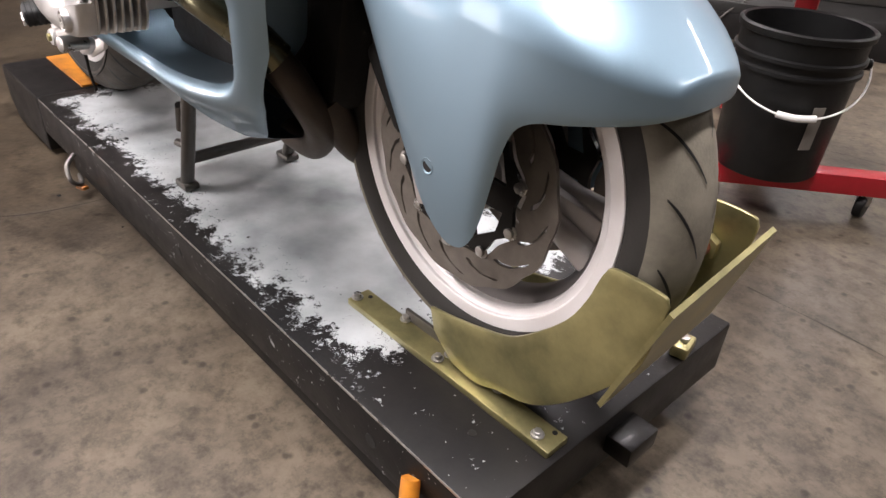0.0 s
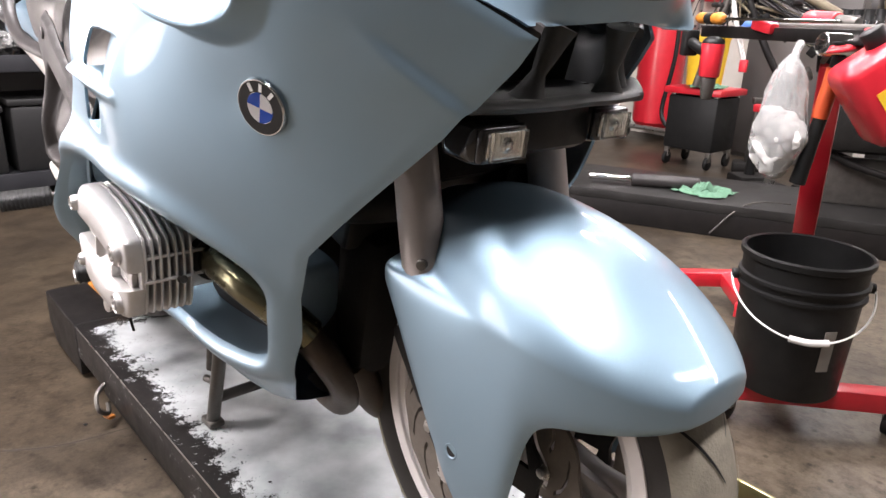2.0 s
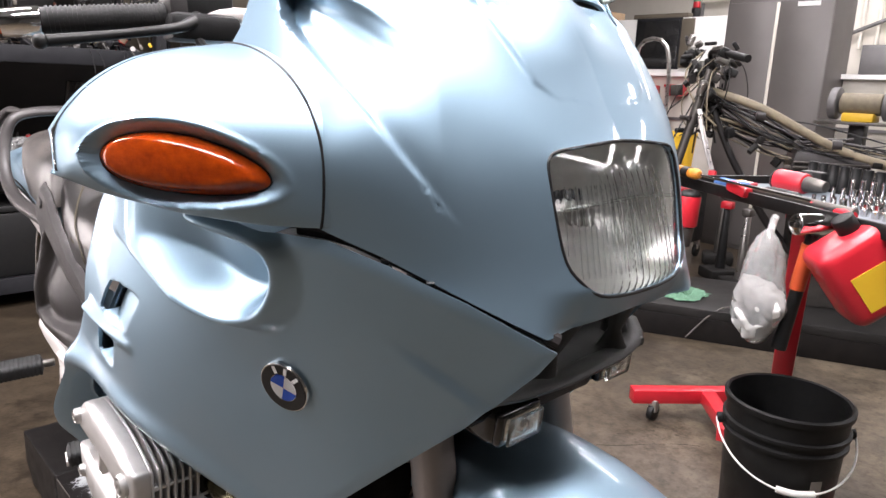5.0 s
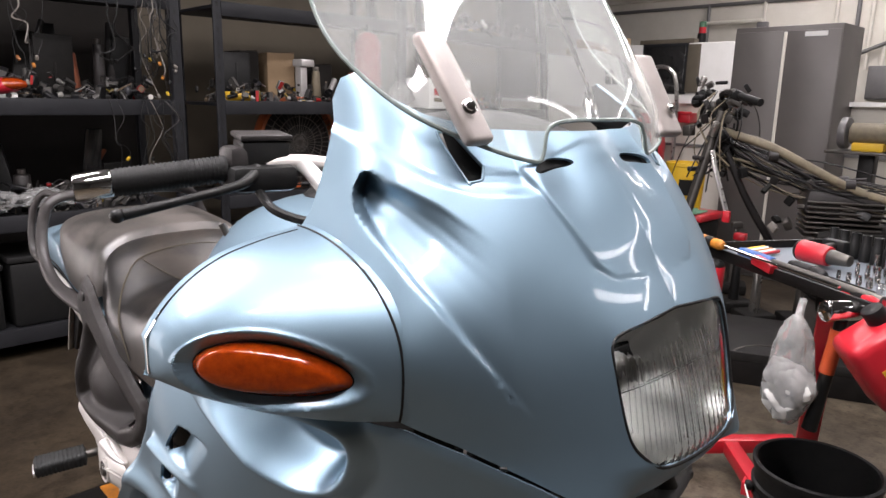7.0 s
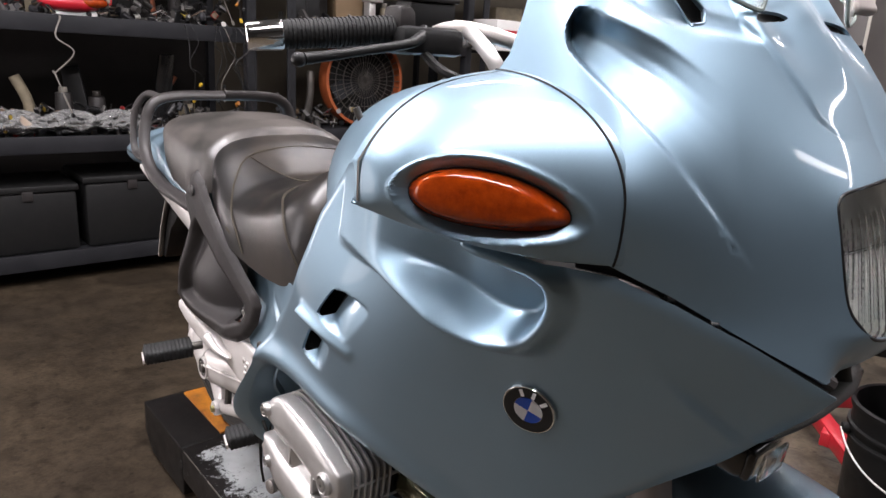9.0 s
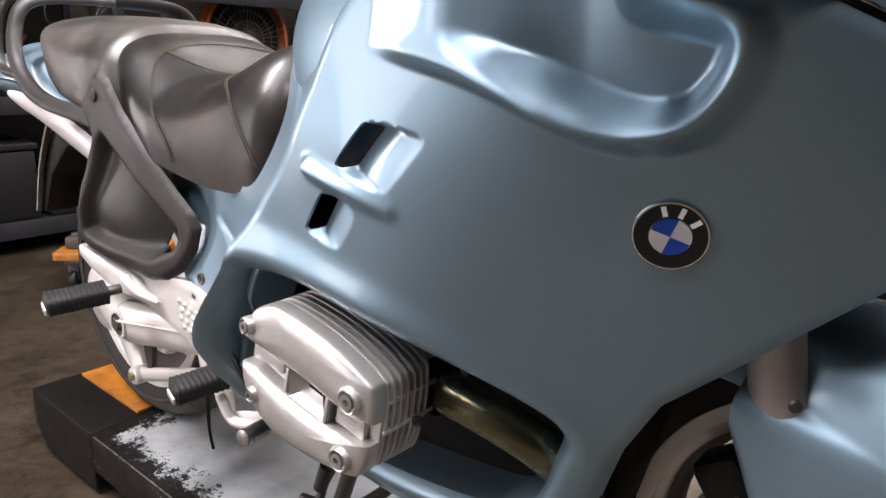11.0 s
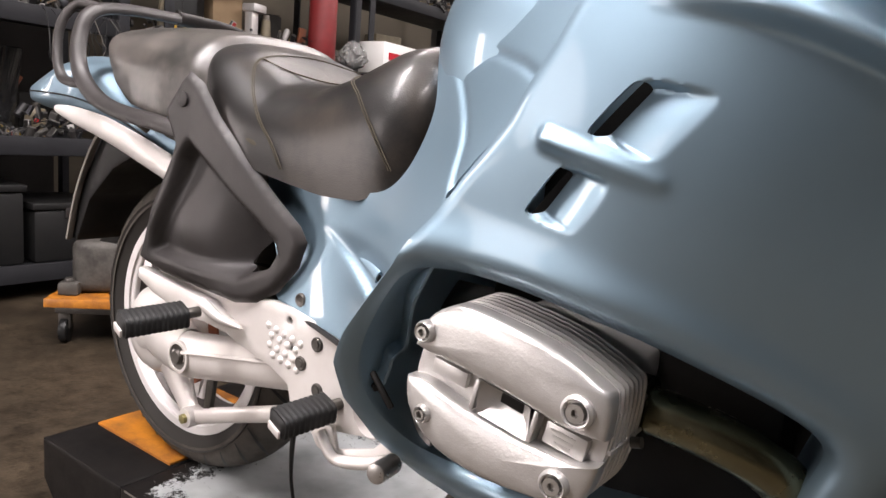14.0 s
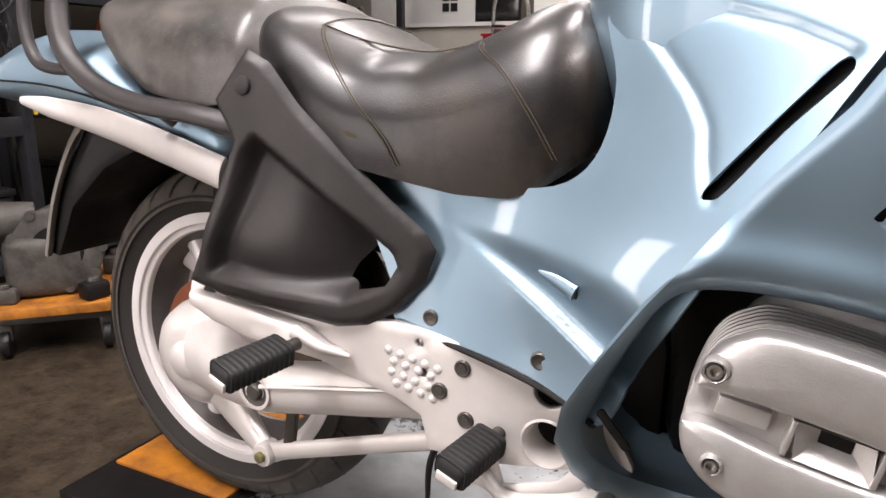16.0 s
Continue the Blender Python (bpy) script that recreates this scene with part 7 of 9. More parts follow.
part("grip", on_tray(cyl(0.016, 0.13, (0.24, 0.035, 0.03), (0, 90, 0), None, 14, 0.003)), blue_plastic, wrench)


def impact_driver(m, label):
    t = thing("impact_driver", tuple(m.translation), label, "power tool")

    def put(name, bm, mat, parent):
        bmesh.ops.transform(bm, matrix=m, verts=bm.verts)
        return part(name, bm, mat, parent)
    b = put("body", rod((0, 0, 0), (0.10, 0, 0), 0.034, 0.030, 20, 0.006), red_paint, t)
    put("nose", rod((0.10, 0, 0), (0.165, 0, 0), 0.024, 0.016, 18, 0.003), dark_steel, b)
    put("back", ball(0.033, (0, 0, 0), (0.6, 1, 1), 16), black_plastic, b)
    put("handle", tube([(0.03, 0, -0.02), (0.02, 0, -0.07), (0.005, 0, -0.12)], 0.02, 12, 4, flat=0.8), black_plastic, t)
    put("battery", box((0.08, 0.05, 0.035), (0.005, 0, -0.14), (0, 0, 0), 0.008), black_plastic, t)


impact_driver(tm @ pose(0.115, -0.025, -0.02, 0, 90, 0), "red and black cordless driver hanging on the tray rim")
impact_driver(tm @ pose(0.22, 0.2, 0.045, 90, 0, 10), "red and black cordless driver lying on the tray")
for k in range(5):
    t = thing("marker_pen", tuple(tm @ Vector((0.04 + 0.02 * k, 0.16, 0.01))), "small pen lying in the tray", "pen", "pens in the tray")
    part("barrel", on_tray(cyl(0.006, 0.11, (0.04 + 0.018 * k, 0.17, 0.012), (90, 0, 20), None, 10, 0.001)), (yellow_plastic, plain_white, orange_paint, plain_white, red_paint)[k], t)
jaw = thing("red_clamp", tuple(tm @ Vector((0.22, 0.03, 0.02))), "red plastic clamp lying on the tray rim", "clamp")
part("body", on_tray(box((0.09, 0.03, 0.03), (0.32, -0.005, 0.03), (0, 8, 0), 0.008)), red_paint, jaw)

# mallet and chrome head hung at the post
mal = thing("mallet", (0.28, 1.13, 0.62), "orange and black handled mallet hanging from the stand", "mallet")
part("handle", near(tube([(0.276, 1.115, 0.60), (0.29, 1.118, 0.70), (0.305, 1.12, 0.82), (0.312, 1.12, 0.90)], 0.016, 14, 6, radii=[0.019, 0.016, 0.016, 0.015])), black_plastic, mal)
part("sleeve", near(tube([(0.296, 1.1175, 0.76), (0.305, 1.119, 0.83), (0.309, 1.12, 0.875)], 0.0185, 14, 6)), red_orange, mal, "orange handle sleeve")
part("head", near(rod((0.285, 1.075, 0.925), (0.345, 1.17, 0.925), 0.026, seg=20, bevel=0.004)), chrome, mal, "bright metal head")
part("head_face", near(rod((0.345, 1.17, 0.925), (0.358, 1.19, 0.925), 0.02, seg=20, bevel=0.004)), yellow_plastic, mal)
part("hook", near(tube([(0.30, 1.12, 0.91), (0.27, 1.18, 0.92), (0.24, 1.25, 0.905), (0.215, 1.29, 0.88)], 0.008, 8, 5)), dark_steel, mal)


mal.location = Vector(mal.location) + Vector((0.018, 0.018, 0))
# bag of white rags
def bag(at, size, seed, name="plastic_bag", label="clear plastic bag with white filling hung from the tray", category="bag", lay=None, crumple=1.0):
    bm = bmesh.new()
    bmesh.ops.create_icosphere(bm, subdivisions=4, radius=1)
    for v in bm.verts:
        n = noise.noise(v.co * 2.2 + Vector((seed, 0, 0))) * 0.28 + noise.noise(v.co * 5 + Vector((0, seed, 0))) * 0.16 + abs(noise.noise(v.co * 11 + Vector((0, seed, 0)))) * 0.12
        f = 1 + n * crumple
        taper = 0.55 + 0.45 * (1 - v.co.z) / 2 if v.co.z > -0.3 else 0.85
        v.co = Vector((v.co.x * f * taper * size[0], v.co.y * f * taper * size[1], v.co.z * size[2])) + Vector(at)
    if lay:
        bmesh.ops.transform(bm, matrix=lay, verts=bm.verts)
    t = thing(name, at, label, category)
    part("film", bm, bag_mat, t)
    return t


hung = bag((0.242, 1.11, 0.752), (0.074, 0.054, 0.15), 2.0, lay=NEAR)
for k, (x, y, z, r) in enumerate(((0.238, 1.11, 0.672, 0.048), (0.258, 1.105, 0.715, 0.044), (0.228, 1.115, 0.735, 0.038))):
    bm = bmesh.new()
    bmesh.ops.create_icosphere(bm, subdivisions=4, radius=1)
    for v in bm.verts:
        f = 1 + 0.35 * noise.noise(v.co * 1.8 + Vector((k, 0, 0))) + 0.18 * abs(noise.noise(v.co * 5 + Vector((0, k, 0)))) + 0.06 * noise.noise(v.co * 12)
        v.co = Vector((v.co.x * f * r, v.co.y * f * r * 0.8, v.co.z * f * r)) + Vector((x, y, z))
    part("rag", near(bm), plain_white, hung, "crumpled white rag")
part("knot", near(tube([(0.245, 1.11, 0.86), (0.24, 1.13, 0.90), (0.235, 1.16, 0.925)], 0.01, 8, 5)), bag_mat, hung)

can = thing("fuel_can", (0.44, 1.1, 0.83), "red plastic fuel can with a yellow label, hung on the stand", "fuel can")
cm = NEAR @ pose(0.45, 1.12, 0.835, 0, -38, 40)
for nm, bm, mt in (("body", box((0.16, 0.13, 0.20), (0, 0, 0), (0, 0, 0), 0.03, 4), red_paint), ("label", box((0.08, 0.002, 0.09), (0.0, -0.066, -0.02), (0, 0, 0), 0), yellow_plastic), ("cap", cyl(0.025, 0.04, (0.03, 0, 0.115), (0, 0, 0), None, 18, 0.004), black_plastic)):
    bmesh.ops.transform(bm, matrix=cm, verts=bm.verts)
    part(nm, bm, mt, can)
part("hanger", near(tube([(0.42, 1.15, 0.90), (0.36, 1.19, 0.915), (0.30, 1.2, 0.92)], 0.006, 8, 5)), dark_steel, can)

# ---- bucket ----
BX, BY, BZ = 0.322, 1.165, 0.128
bucket = thing("bucket", (BX, BY, BZ), "black plastic bucket with a wire bail, on the red stand", "bucket")
shell = part("shell", lathe([(0.0, 0.0), (0.126, 0.0), (0.131, 0.006), (0.143, 0.262), (0.151, 0.264), (0.151, 0.272), (0.1435, 0.276), (0.1445, 0.292), (0.153, 0.294), (0.153, 0.302), (0.1455, 0.305), (0.147, 0.345), (0.154, 0.348), (0.155, 0.362),
                           (0.148, 0.366), (0.143, 0.362), (0.128, 0.010), (0.0, 0.008)], (BX, BY, BZ), "z", 64, False), black_plastic, bucket)
ang = radians(-38)
ex = Vector((math.cos(ang + 1.25), math.sin(ang + 1.25), 0)) 
for s in (-1, 1):
    part("bail_ear", rod(Vector((BX, BY, BZ + 0.283)) + ex * 0.150 * s, Vector((BX, BY, BZ + 0.283)) + ex * 0.168 * s, 0.014, seg=14, bevel=0.003), black_plastic, shell)
ey = Vector((-ex.y, ex.x, 0))
if ey.y > 0:
    ey = -ey
pts = []
for k in range(13):
    a = math.pi * k / 12
    pts.append(Vector((BX, BY, BZ + 0.283)) + ex * 0.168 * math.cos(a) + ey * (0.165 * math.sin(a)) + Vector((0, 0, -0.10 * math.sin(a))))
bail = part("bail", tube(pts, 0.0026, 8, 4), plain_white, bucket, "bare wire bail")
part("bail_grip", tube(pts[5:8], 0.0085, 12, 4), plain_white, bail, "white plastic grip")
part("sticker", box((0.03, 0.001, 0.11), (BX + 0.115, BY - 0.079, BZ + 0.15), (3, 0, 55), 0), edge_grey, bucket, "torn pale sticker")

# ---- second lift with a stripped motorcycle ----
A2 = 24.0
m2 = pose(-1.96, 2.09, 0, 0, 0, A2)       # its near left corner


def on2(bm):
    bmesh.ops.transform(bm, matrix=m2, verts=bm.verts)
    return bm


def at2(x, y, z=0):
    return m2 @ Vector((x, y, z))


lift2 = thing("motorcycle_lift", tuple(at2(1.3, 0.35)), "second black lift table, dusty, lowered to the floor", "lift")
part("deck", on2(box((2.9, 0.68, 0.05), (1.3, 0.34, 0.145), (0, 0, 0), 0.004)), lift2_mat, lift2)
part("skirt", on2(box((2.88, 0.03, 0.12), (1.3, 0.017, 0.06), (0, 0, 0), 0.003)), black_paint, lift2)
part("base", on2(box((2.7, 0.55, 0.10), (1.3, 0.36, 0.06), (0, 0, 0), 0.003)), black_paint, lift2)
shock = thing("fork_tube", tuple(at2(1.2, 0.2, 0.17)), "dusty shock absorber lying on the second lift", "shock absorber")
part("body", on2(rod((0.95, 0.20, 0.205), (1.30, 0.26, 0.205), 0.036, seg=20, bevel=0.006)), grey_plastic, shock)
part("rod", on2(rod((0.72, 0.16, 0.205), (0.95, 0.20, 0.205), 0.018, seg=16, bevel=0.003)), chrome, shock)
part("eye", on2(rod((1.33, 0.24, 0.19), (1.33, 0.30, 0.19), 0.025, seg=16)), dark_steel, shock)


def cloth(center, size, seed, mat, name, label, category):
    n = 22
    P = np.zeros((n, n, 3))
    for i in range(n):
        for j in range(n):
            u, v = i / (n - 1) - 0.5, j / (n - 1) - 0.5
            q = Vector((u * 6 + seed, v * 6, 0))
            h = 0.5 + noise.noise(q) * 0.6 + noise.noise(q * 2.3) * 0.35
            edge = 1 - max(abs(u), abs(v)) * 1.6
            P[i, j] = (center[0] + u * size + 0.03 * noise.noise(q + Vector((9, 0, 0))), center[1] + v * size + 0.03 * noise.noise(q + Vector((0, 9, 0))), center[2] + max(0.002, h * 0.085 * max(0.1, edge)))
    ob = part(name, grid_mesh(P), mat)
    s = ob.modifiers.new("thickness", "SOLIDIFY")
    s.thickness = 0.002
    return tagged(ob, label, category)


c = at2(1.33, 0.24, 0.17)
cloth(c, 0.26, 3, green_cloth, "shop_rag", "crumpled green shop rag on the second lift", "rag")
wrench2 = thing("wire_rod", tuple(at2(1.6, 0.02, 0.17)), "thin bent rod lying on the lift", "rod")
part("rod", on2(tube([(1.40, -0.06, 0.03), (1.55, 0.03, 0.18), (1.75, 0.12, 0.19)], 0.004, 8, 5)), dark_steel, wrench2)

bike2 = thing("motorcycle", tuple(at2(1.7, 0.35, 0.17)), "stripped motorcycle, bare tan frame and cables, on the second lift", "motorcycle")
tanmat = brown_plastic
head = Vector((-0.88, 2.97, 1.27))
tailp = Vector((0.75, 3.75, 0.98))


def lerp2(t, up=0.0, side=0.0):
    d = (tailp - head).normalized()
    return head.lerp(tailp, t) + Vector((0, 0, up)) + Vector((-d.y, d.x, 0)) * side


for s in (-0.1, 0.1):
    f = part("frame_tube", tube([lerp2(0.0, 0.0, s * 0.3), lerp2(0.15, -0.04, s), lerp2(0.4, -0.18, s), lerp2(0.7, -0.18, s), lerp2(1.0, -0.14, s)], 0.022, 12, 6), tanmat, bike2, "dusty tan frame tube")
    for t in (0.15, 0.35, 0.6, 0.8):
        part("tape_wrap", rod(lerp2(t, -0.04 - 0.36 * min(t - 0.05, 0.3), s) - Vector((0.02, 0.01, 0)), lerp2(t, -0.04 - 0.36 * min(t - 0.05, 0.3), s) + Vector((0.02, 0.01, 0)), 0.028, seg=12), grey_plastic, f)
    part("lower_tube", tube([lerp2(0.02, -0.08, s * 0.5), lerp2(0.12, -0.4, s), lerp2(0.3, -0.75, s), lerp2(0.6, -0.8, s)], 0.018, 10, 6), black_paint, bike2)
yoke = part("steering_head", tube([head + Vector((0, 0, 0.12)), head, head + Vector((0.05, 0.03, -0.14))], 0.04, 14, 4), black_paint, bike2)
for s in (-1, 1):
    d = Vector((-0.47, 0.88, 0)) * s
    hb = part("handlebar", tube([head + Vector((0, 0, 0.16)), head + d * 0.08 + Vector((0, 0, 0.19)), head + d * 0.2 + Vector((0.05, 0.02, 0.18)), head + d * 0.34 + Vector((0.12, 0.06, 0.15))], 0.013, 10, 6), black_paint, yoke)
    part("grip", tube([head + d * 0.24 + Vector((0.07, 0.03, 0.172)), head + d * 0.37 + Vector((0.135, 0.067, 0.145))], 0.019, 12, 3), black_plastic, hb)
    part("switch_box", box((0.06, 0.05, 0.05), tuple(head + d * 0.2 + Vector((0.05, 0.02, 0.18))), (10, 20, 40), 0.01), black_plastic, hb)
    part("lever", tube([head + d * 0.2 + Vector((0.0, 0.0, 0.20)), head + d * 0.32 + Vector((0.03, 0.01, 0.20))], 0.008, 8, 3), steel, hb)
    part("fork_tube", rod(head + d * 0.1 + Vector((0, 0, 0.10)), head + d * 0.1 + Vector((-0.12, -0.08, -0.55)), 0.02, seg=14), dark_steel, bike2)
for k in range(54):
    r = random.Random(k)
    p = head + Vector((r.gauss(0, 0.075), r.gauss(0, 0.075), r.uniform(-0.24, 0.27)))
    mat = (black_plastic, engine_dark, black_plastic, grey_plastic, dark_steel, black_plastic, steel)[k % 7]
    turn = (r.uniform(0, 90), r.uniform(0, 90), r.uniform(0, 90))
    if k % 3:
        part("instrument_part", box((r.uniform(0.02, 0.07), r.uniform(0.02, 0.05), r.uniform(0.015, 0.06)), tuple(p), turn, 0.006), mat, yoke)
    else:
        part("instrument_part", cyl(r.uniform(0.010, 0.030), r.uniform(0.03, 0.09), tuple(p), turn, seg=14, bevel=0.003), mat, yoke)
for k in range(16):
    r = random.Random(90 + k)
    a = head + Vector((r.gauss(0, 0.06), r.gauss(0, 0.06), r.uniform(0.0, 0.2)))
    b = head + Vector((r.gauss(0, 0.10), r.gauss(0, 0.10), r.uniform(-0.35, -0.1)))
    out = Vector((r.uniform(-0.14, 0.14), r.uniform(-0.14, 0.14), r.uniform(-0.05, 0.12)))
    part("cable_loop", tube([a, a.lerp(b, 0.3) + out, a.lerp(b, 0.7) + out * 0.8, b], r.choice((0.003, 0.004, 0.006)), 6, 6), (black_plastic, grey_plastic, black_plastic, tanmat)[k % 4], yoke)
for k in range(34):
    r = random.Random(40 + k)
    a = head + Vector((r.uniform(-0.06, 0.08), r.uniform(-0.06, 0.08), r.uniform(-0.16, 0.02)))
    b = lerp2(r.uniform(0.3, 0.95), r.uniform(-0.26, -0.10), r.uniform(-0.14, 0.14))
    mid = a.lerp(b, 0.5) + Vector((r.uniform(-0.08, 0.08), r.uniform(-0.08, 0.08), -r.uniform(0.0, 0.14)))
    part("cable", tube([a, a.lerp(mid, 0.5) + Vector((0, 0, r.uniform(-0.06, 0.03))), mid, b], r.choice((0.003, 0.004, 0.006, 0.008)), 8, 6), (black_plastic, tanmat, grey_plastic, black_plastic)[k % 4], bike2)
for k in range(40):
    r = random.Random(140 + k)
    p = lerp2(r.uniform(0.12, 0.8), r.uniform(-0.52, -0.16), r.uniform(-0.2, 0.05))
    part("engine_fitting", box((r.uniform(0.02, 0.08), r.uniform(0.02, 0.06), r.uniform(0.02, 0.05)), tuple(p), (r.uniform(0, 90), r.uniform(0, 60), r.uniform(0, 90)), 0.006), (engine_dark, black_plastic, dark_steel, edge_grey, engine_dark, steel)[k % 6], bike2)
eng = part("engine", box((0.55, 0.34, 0.36), tuple(lerp2(0.42, -0.52)), (0, 0, 28), 0.06), engine_dark, bike2, "dirty black engine")
for k in range(8):
    part("cooling_fin", box((0.34, 0.30, 0.008), tuple(lerp2(0.34, -0.42 + 0.026 * k)), (0, 0, 28), 0.002), dark_steel, eng)
part("air_box", box((0.36, 0.26, 0.13), tuple(lerp2(0.34, -0.26)), (0, 8, 28), 0.03), grey_plastic, bike2, "dusty grey air box")
for k in range(4):
    part("air_box_slot", box((0.10, 0.004, 0.007), tuple(lerp2(0.36, -0.25 - 0.018 * k, -0.132)), (0, 8, 28), 0), edge_grey, bike2)
part("fork_cover", tube([head + Vector((0.05, -0.16, -0.10)), head + Vector((0.09, -0.17, -0.22)), head + Vector((0.16, -0.17, -0.40))], 0.014, 12, 5, flat=0.6), steel, bike2, "bare fork cover")
part("fork_reflector", box((0.04, 0.02, 0.06), tuple(head + Vector((0.17, -0.18, -0.43))), (0, 0, 0), 0.006), red_paint, bike2)
W2 = lerp2(0.92, -0.60)
prof = [(0.18, -0.05), (0.20, -0.07), (0.26, -0.085), (0.30, -0.05), (0.312, 0), (0.30, 0.05), (0.26, 0.085), (0.20, 0.07), (0.18, 0.05)]
bm = lathe(prof, (0, 0, 0), "y", 64)
bmesh.ops.transform(bm, matrix=Matrix.Translation(W2) @ pose(0, 0, 0, 0, 0, 28), verts=bm.verts)
part("rear_tyre", bm, rubber, bike2)
bm = lathe([(0.17, -0.05), (0.185, -0.05), (0.185, 0.05), (0.17, 0.05)], (0, 0, 0), "y", 48)
bmesh.ops.transform(bm, matrix=Matrix.Translation(W2) @ pose(0, 0, 0, 0, 0, 28), verts=bm.verts)
part("rear_rim", bm, dark_steel, bike2)
part("prop", box((0.5, 0.06, 0.24), tuple(Vector((*lerp2(0.42, 0)[:2], 0.29))), (0, 0, 28), 0.01), dark_steel, bike2)
part("swing_arm", tube([lerp2(0.5, -0.6), lerp2(0.7, -0.62, 0.06), W2], 0.03, 12, 4), dark_steel, bike2)

# ---- far side: half wall, machine, cabinet ----
setting("half_wall", box((9.0, 0.14, 1.40), (-1.0, 5.52, 0.70)), white_paint, "white painted half wall")
setting("ledge", box((9.0, 0.24, 0.035), (-1.0, 5.50, 1.42)), plain_white, "white ledge on the half wall")
setting("trim", box((9.0, 0.02, 0.025), (-1.0, 5.44, 1.02)), grey_metal, "grey rail along the half wall")

machine = thing("milling_machine", (-3.45, 6.7, 0), "white enclosed machine tool with a dark window", "machine")
body = part("body", box((2.3, 1.2, 2.0), (-3.45, 6.75, 1.0), (0, 0, 0), 0.02), plain_white, machine)
part("window", box((0.47, 0.02, 0.46), (-3.03, 6.14, 1.745), (0, 0, 0), 0.006), black_gloss, machine, "dark window")
part("window_frame", box((0.52, 0.012, 0.51), (-3.03, 6.148, 1.745), (0, 0, 0), 0.004), shelf_metal, machine)
part("door_edge", box((0.13, 0.03, 0.48), (-2.70, 6.135, 1.745), (0, 0, 0), 0.006), beige_wall, machine)
for r in range(2):
    for k in range(2):
        part("vent", box((0.075, 0.012, 0.085), (-3.64 + 0.10 * k, 6.145, 1.65 + 0.11 * r), (0, 0, 0), 0), shelf_metal, machine)
part("top_tray", box((0.5, 0.3, 0.10), (-3.95, 6.4, 2.06), (0, 0, 0), 0.01), cardboard, machine)
part("top_rail", box((0.62, 0.10, 0.045), (-3.03, 6.2, 2.022), (0, 0, 0), 0.006), beige_wall, machine)
beacon = thing("signal_beacon", (-2.72, 6.3, 2.0), "small red and green stack beacon on the machine", "beacon")
part("base", cyl(0.045, 0.10, (-2.72, 6.3, 2.05), (0, 0, 0), None, 18, 0.004), black_plastic, beacon)
part("red_segment", cyl(0.035, 0.06, (-2.72, 6.3, 2.13), (0, 0, 0), None, 18, 0.004), red_paint, beacon)
part("green_segment", cyl(0.035, 0.055, (-2.72, 6.3, 2.187), (0, 0, 0), None, 18, 0.004), green_cloth, beacon)
for k, (a, b) in enumerate((((-6.0, 8.18, 2.75), (2.5, 8.18, 2.75)), ((-6.0, 8.18, 2.62), (1.0, 8.18, 2.62)), ((-2.9, 8.18, 2.62), (-2.9, 8.18, 1.4)), ((-1.9, 8.18, 2.75), (-1.9, 8.18, 4.0)), ((-0.8, 8.18, 2.62), (-0.8, 8.18, 1.4)), ((-4.2, 8.18, 2.75), (-4.2, 8.18, 4.0)), ((-2.08, 8.16, 2.3), (-2.08, 8.16, 4.0)), ((-1.86, 8.16, 1.9), (-1.86, 8.16, 4.0)), ((-1.72, 8.16, 1.8), (-1.72, 8.16, 4.0)), ((-1.86, 8.14, 1.95), (-1.2, 8.14, 2.22)), ((-1.56, 8.16, 1.8), (-1.56, 8.16, 2.3)), ((-3.6, 8.16, 2.62), (-3.6, 8.16, 1.9)), ((-3.6, 8.14, 2.4), (-2.9, 8.14, 2.4)))):
    pipe = thing("conduit", a, "painted steel conduit on the wall", "conduit", "conduits")
    part("pipe", rod(a, b, 0.022, seg=10), grey_metal if k % 2 else white_paint, pipe)
jb = thing("junction_box", (-2.9, 8.15, 2.3), "small grey junction box on the wall", "junction box")
part("box", box((0.12, 0.08, 0.16), (-2.9, 8.16, 2.3), (0, 0, 0), 0.01), grey_metal, jb)

panel = thing("electrical_panel", (-1.52, 8.14, 1.66), "grey electrical panel box on the painted wall", "panel")
shell = part("box", box((0.30, 0.10, 0.36), (-1.52, 8.15, 1.66), (0, 0, 0), 0.008), grey_metal, panel)
part("door", box((0.26, 0.012, 0.32), (-1.52, 8.096, 1.66), (0, 0, 0), 0.004), grey_metal, shell)
shutter = thing("wall_louvre", (-1.1, 8.15, 2.1), "grey slatted louvre in the painted wall", "louvre")
part("frame", box((0.62, 0.05, 1.3), (-1.07, 8.17, 2.1), (0, 0, 0), 0.006), tray_mat, shutter)
for k in range(14):
    part("slat", box((0.56, 0.02, 0.055), (-1.07, 8.135, 1.53 + 0.088 * k), (25, 0, 0), 0.002), tray_mat, shutter)

cab = thing("cabinet", (-1.4, 5.2, 0), "tall grey steel two-door cabinet", "cabinet")
part("body", box((0.80, 0.46, 2.0), (-1.39, 5.27, 1.0), (0, 0, 0), 0.008), cabinet_grey, cab)
part("door", box((0.385, 0.02, 1.92), (-1.59, 5.03, 1.0), (0, 0, 0), 0.004), cabinet_grey, cab)
d = part("door", box((0.385, 0.02, 1.92), (-1.185, 5.03, 1.0), (0, 0, 0), 0.004), cabinet_grey, cab)
part("handle", rod((-1.33, 5.01, 1.0), (-1.33, 4.985, 1.0), 0.015, seg=14), dark_steel, d)
part("door_strip", box((0.022, 0.012, 1.9), (-1.388, 5.012, 1.0), (0, 0, 0), 0.002), white_paint, cab, "pale strip between the doors")
part("paper_label", box((0.16, 0.003, 0.035), (-1.17, 5.017, 1.93), (0, 0, 0), 0), plain_white, cab)

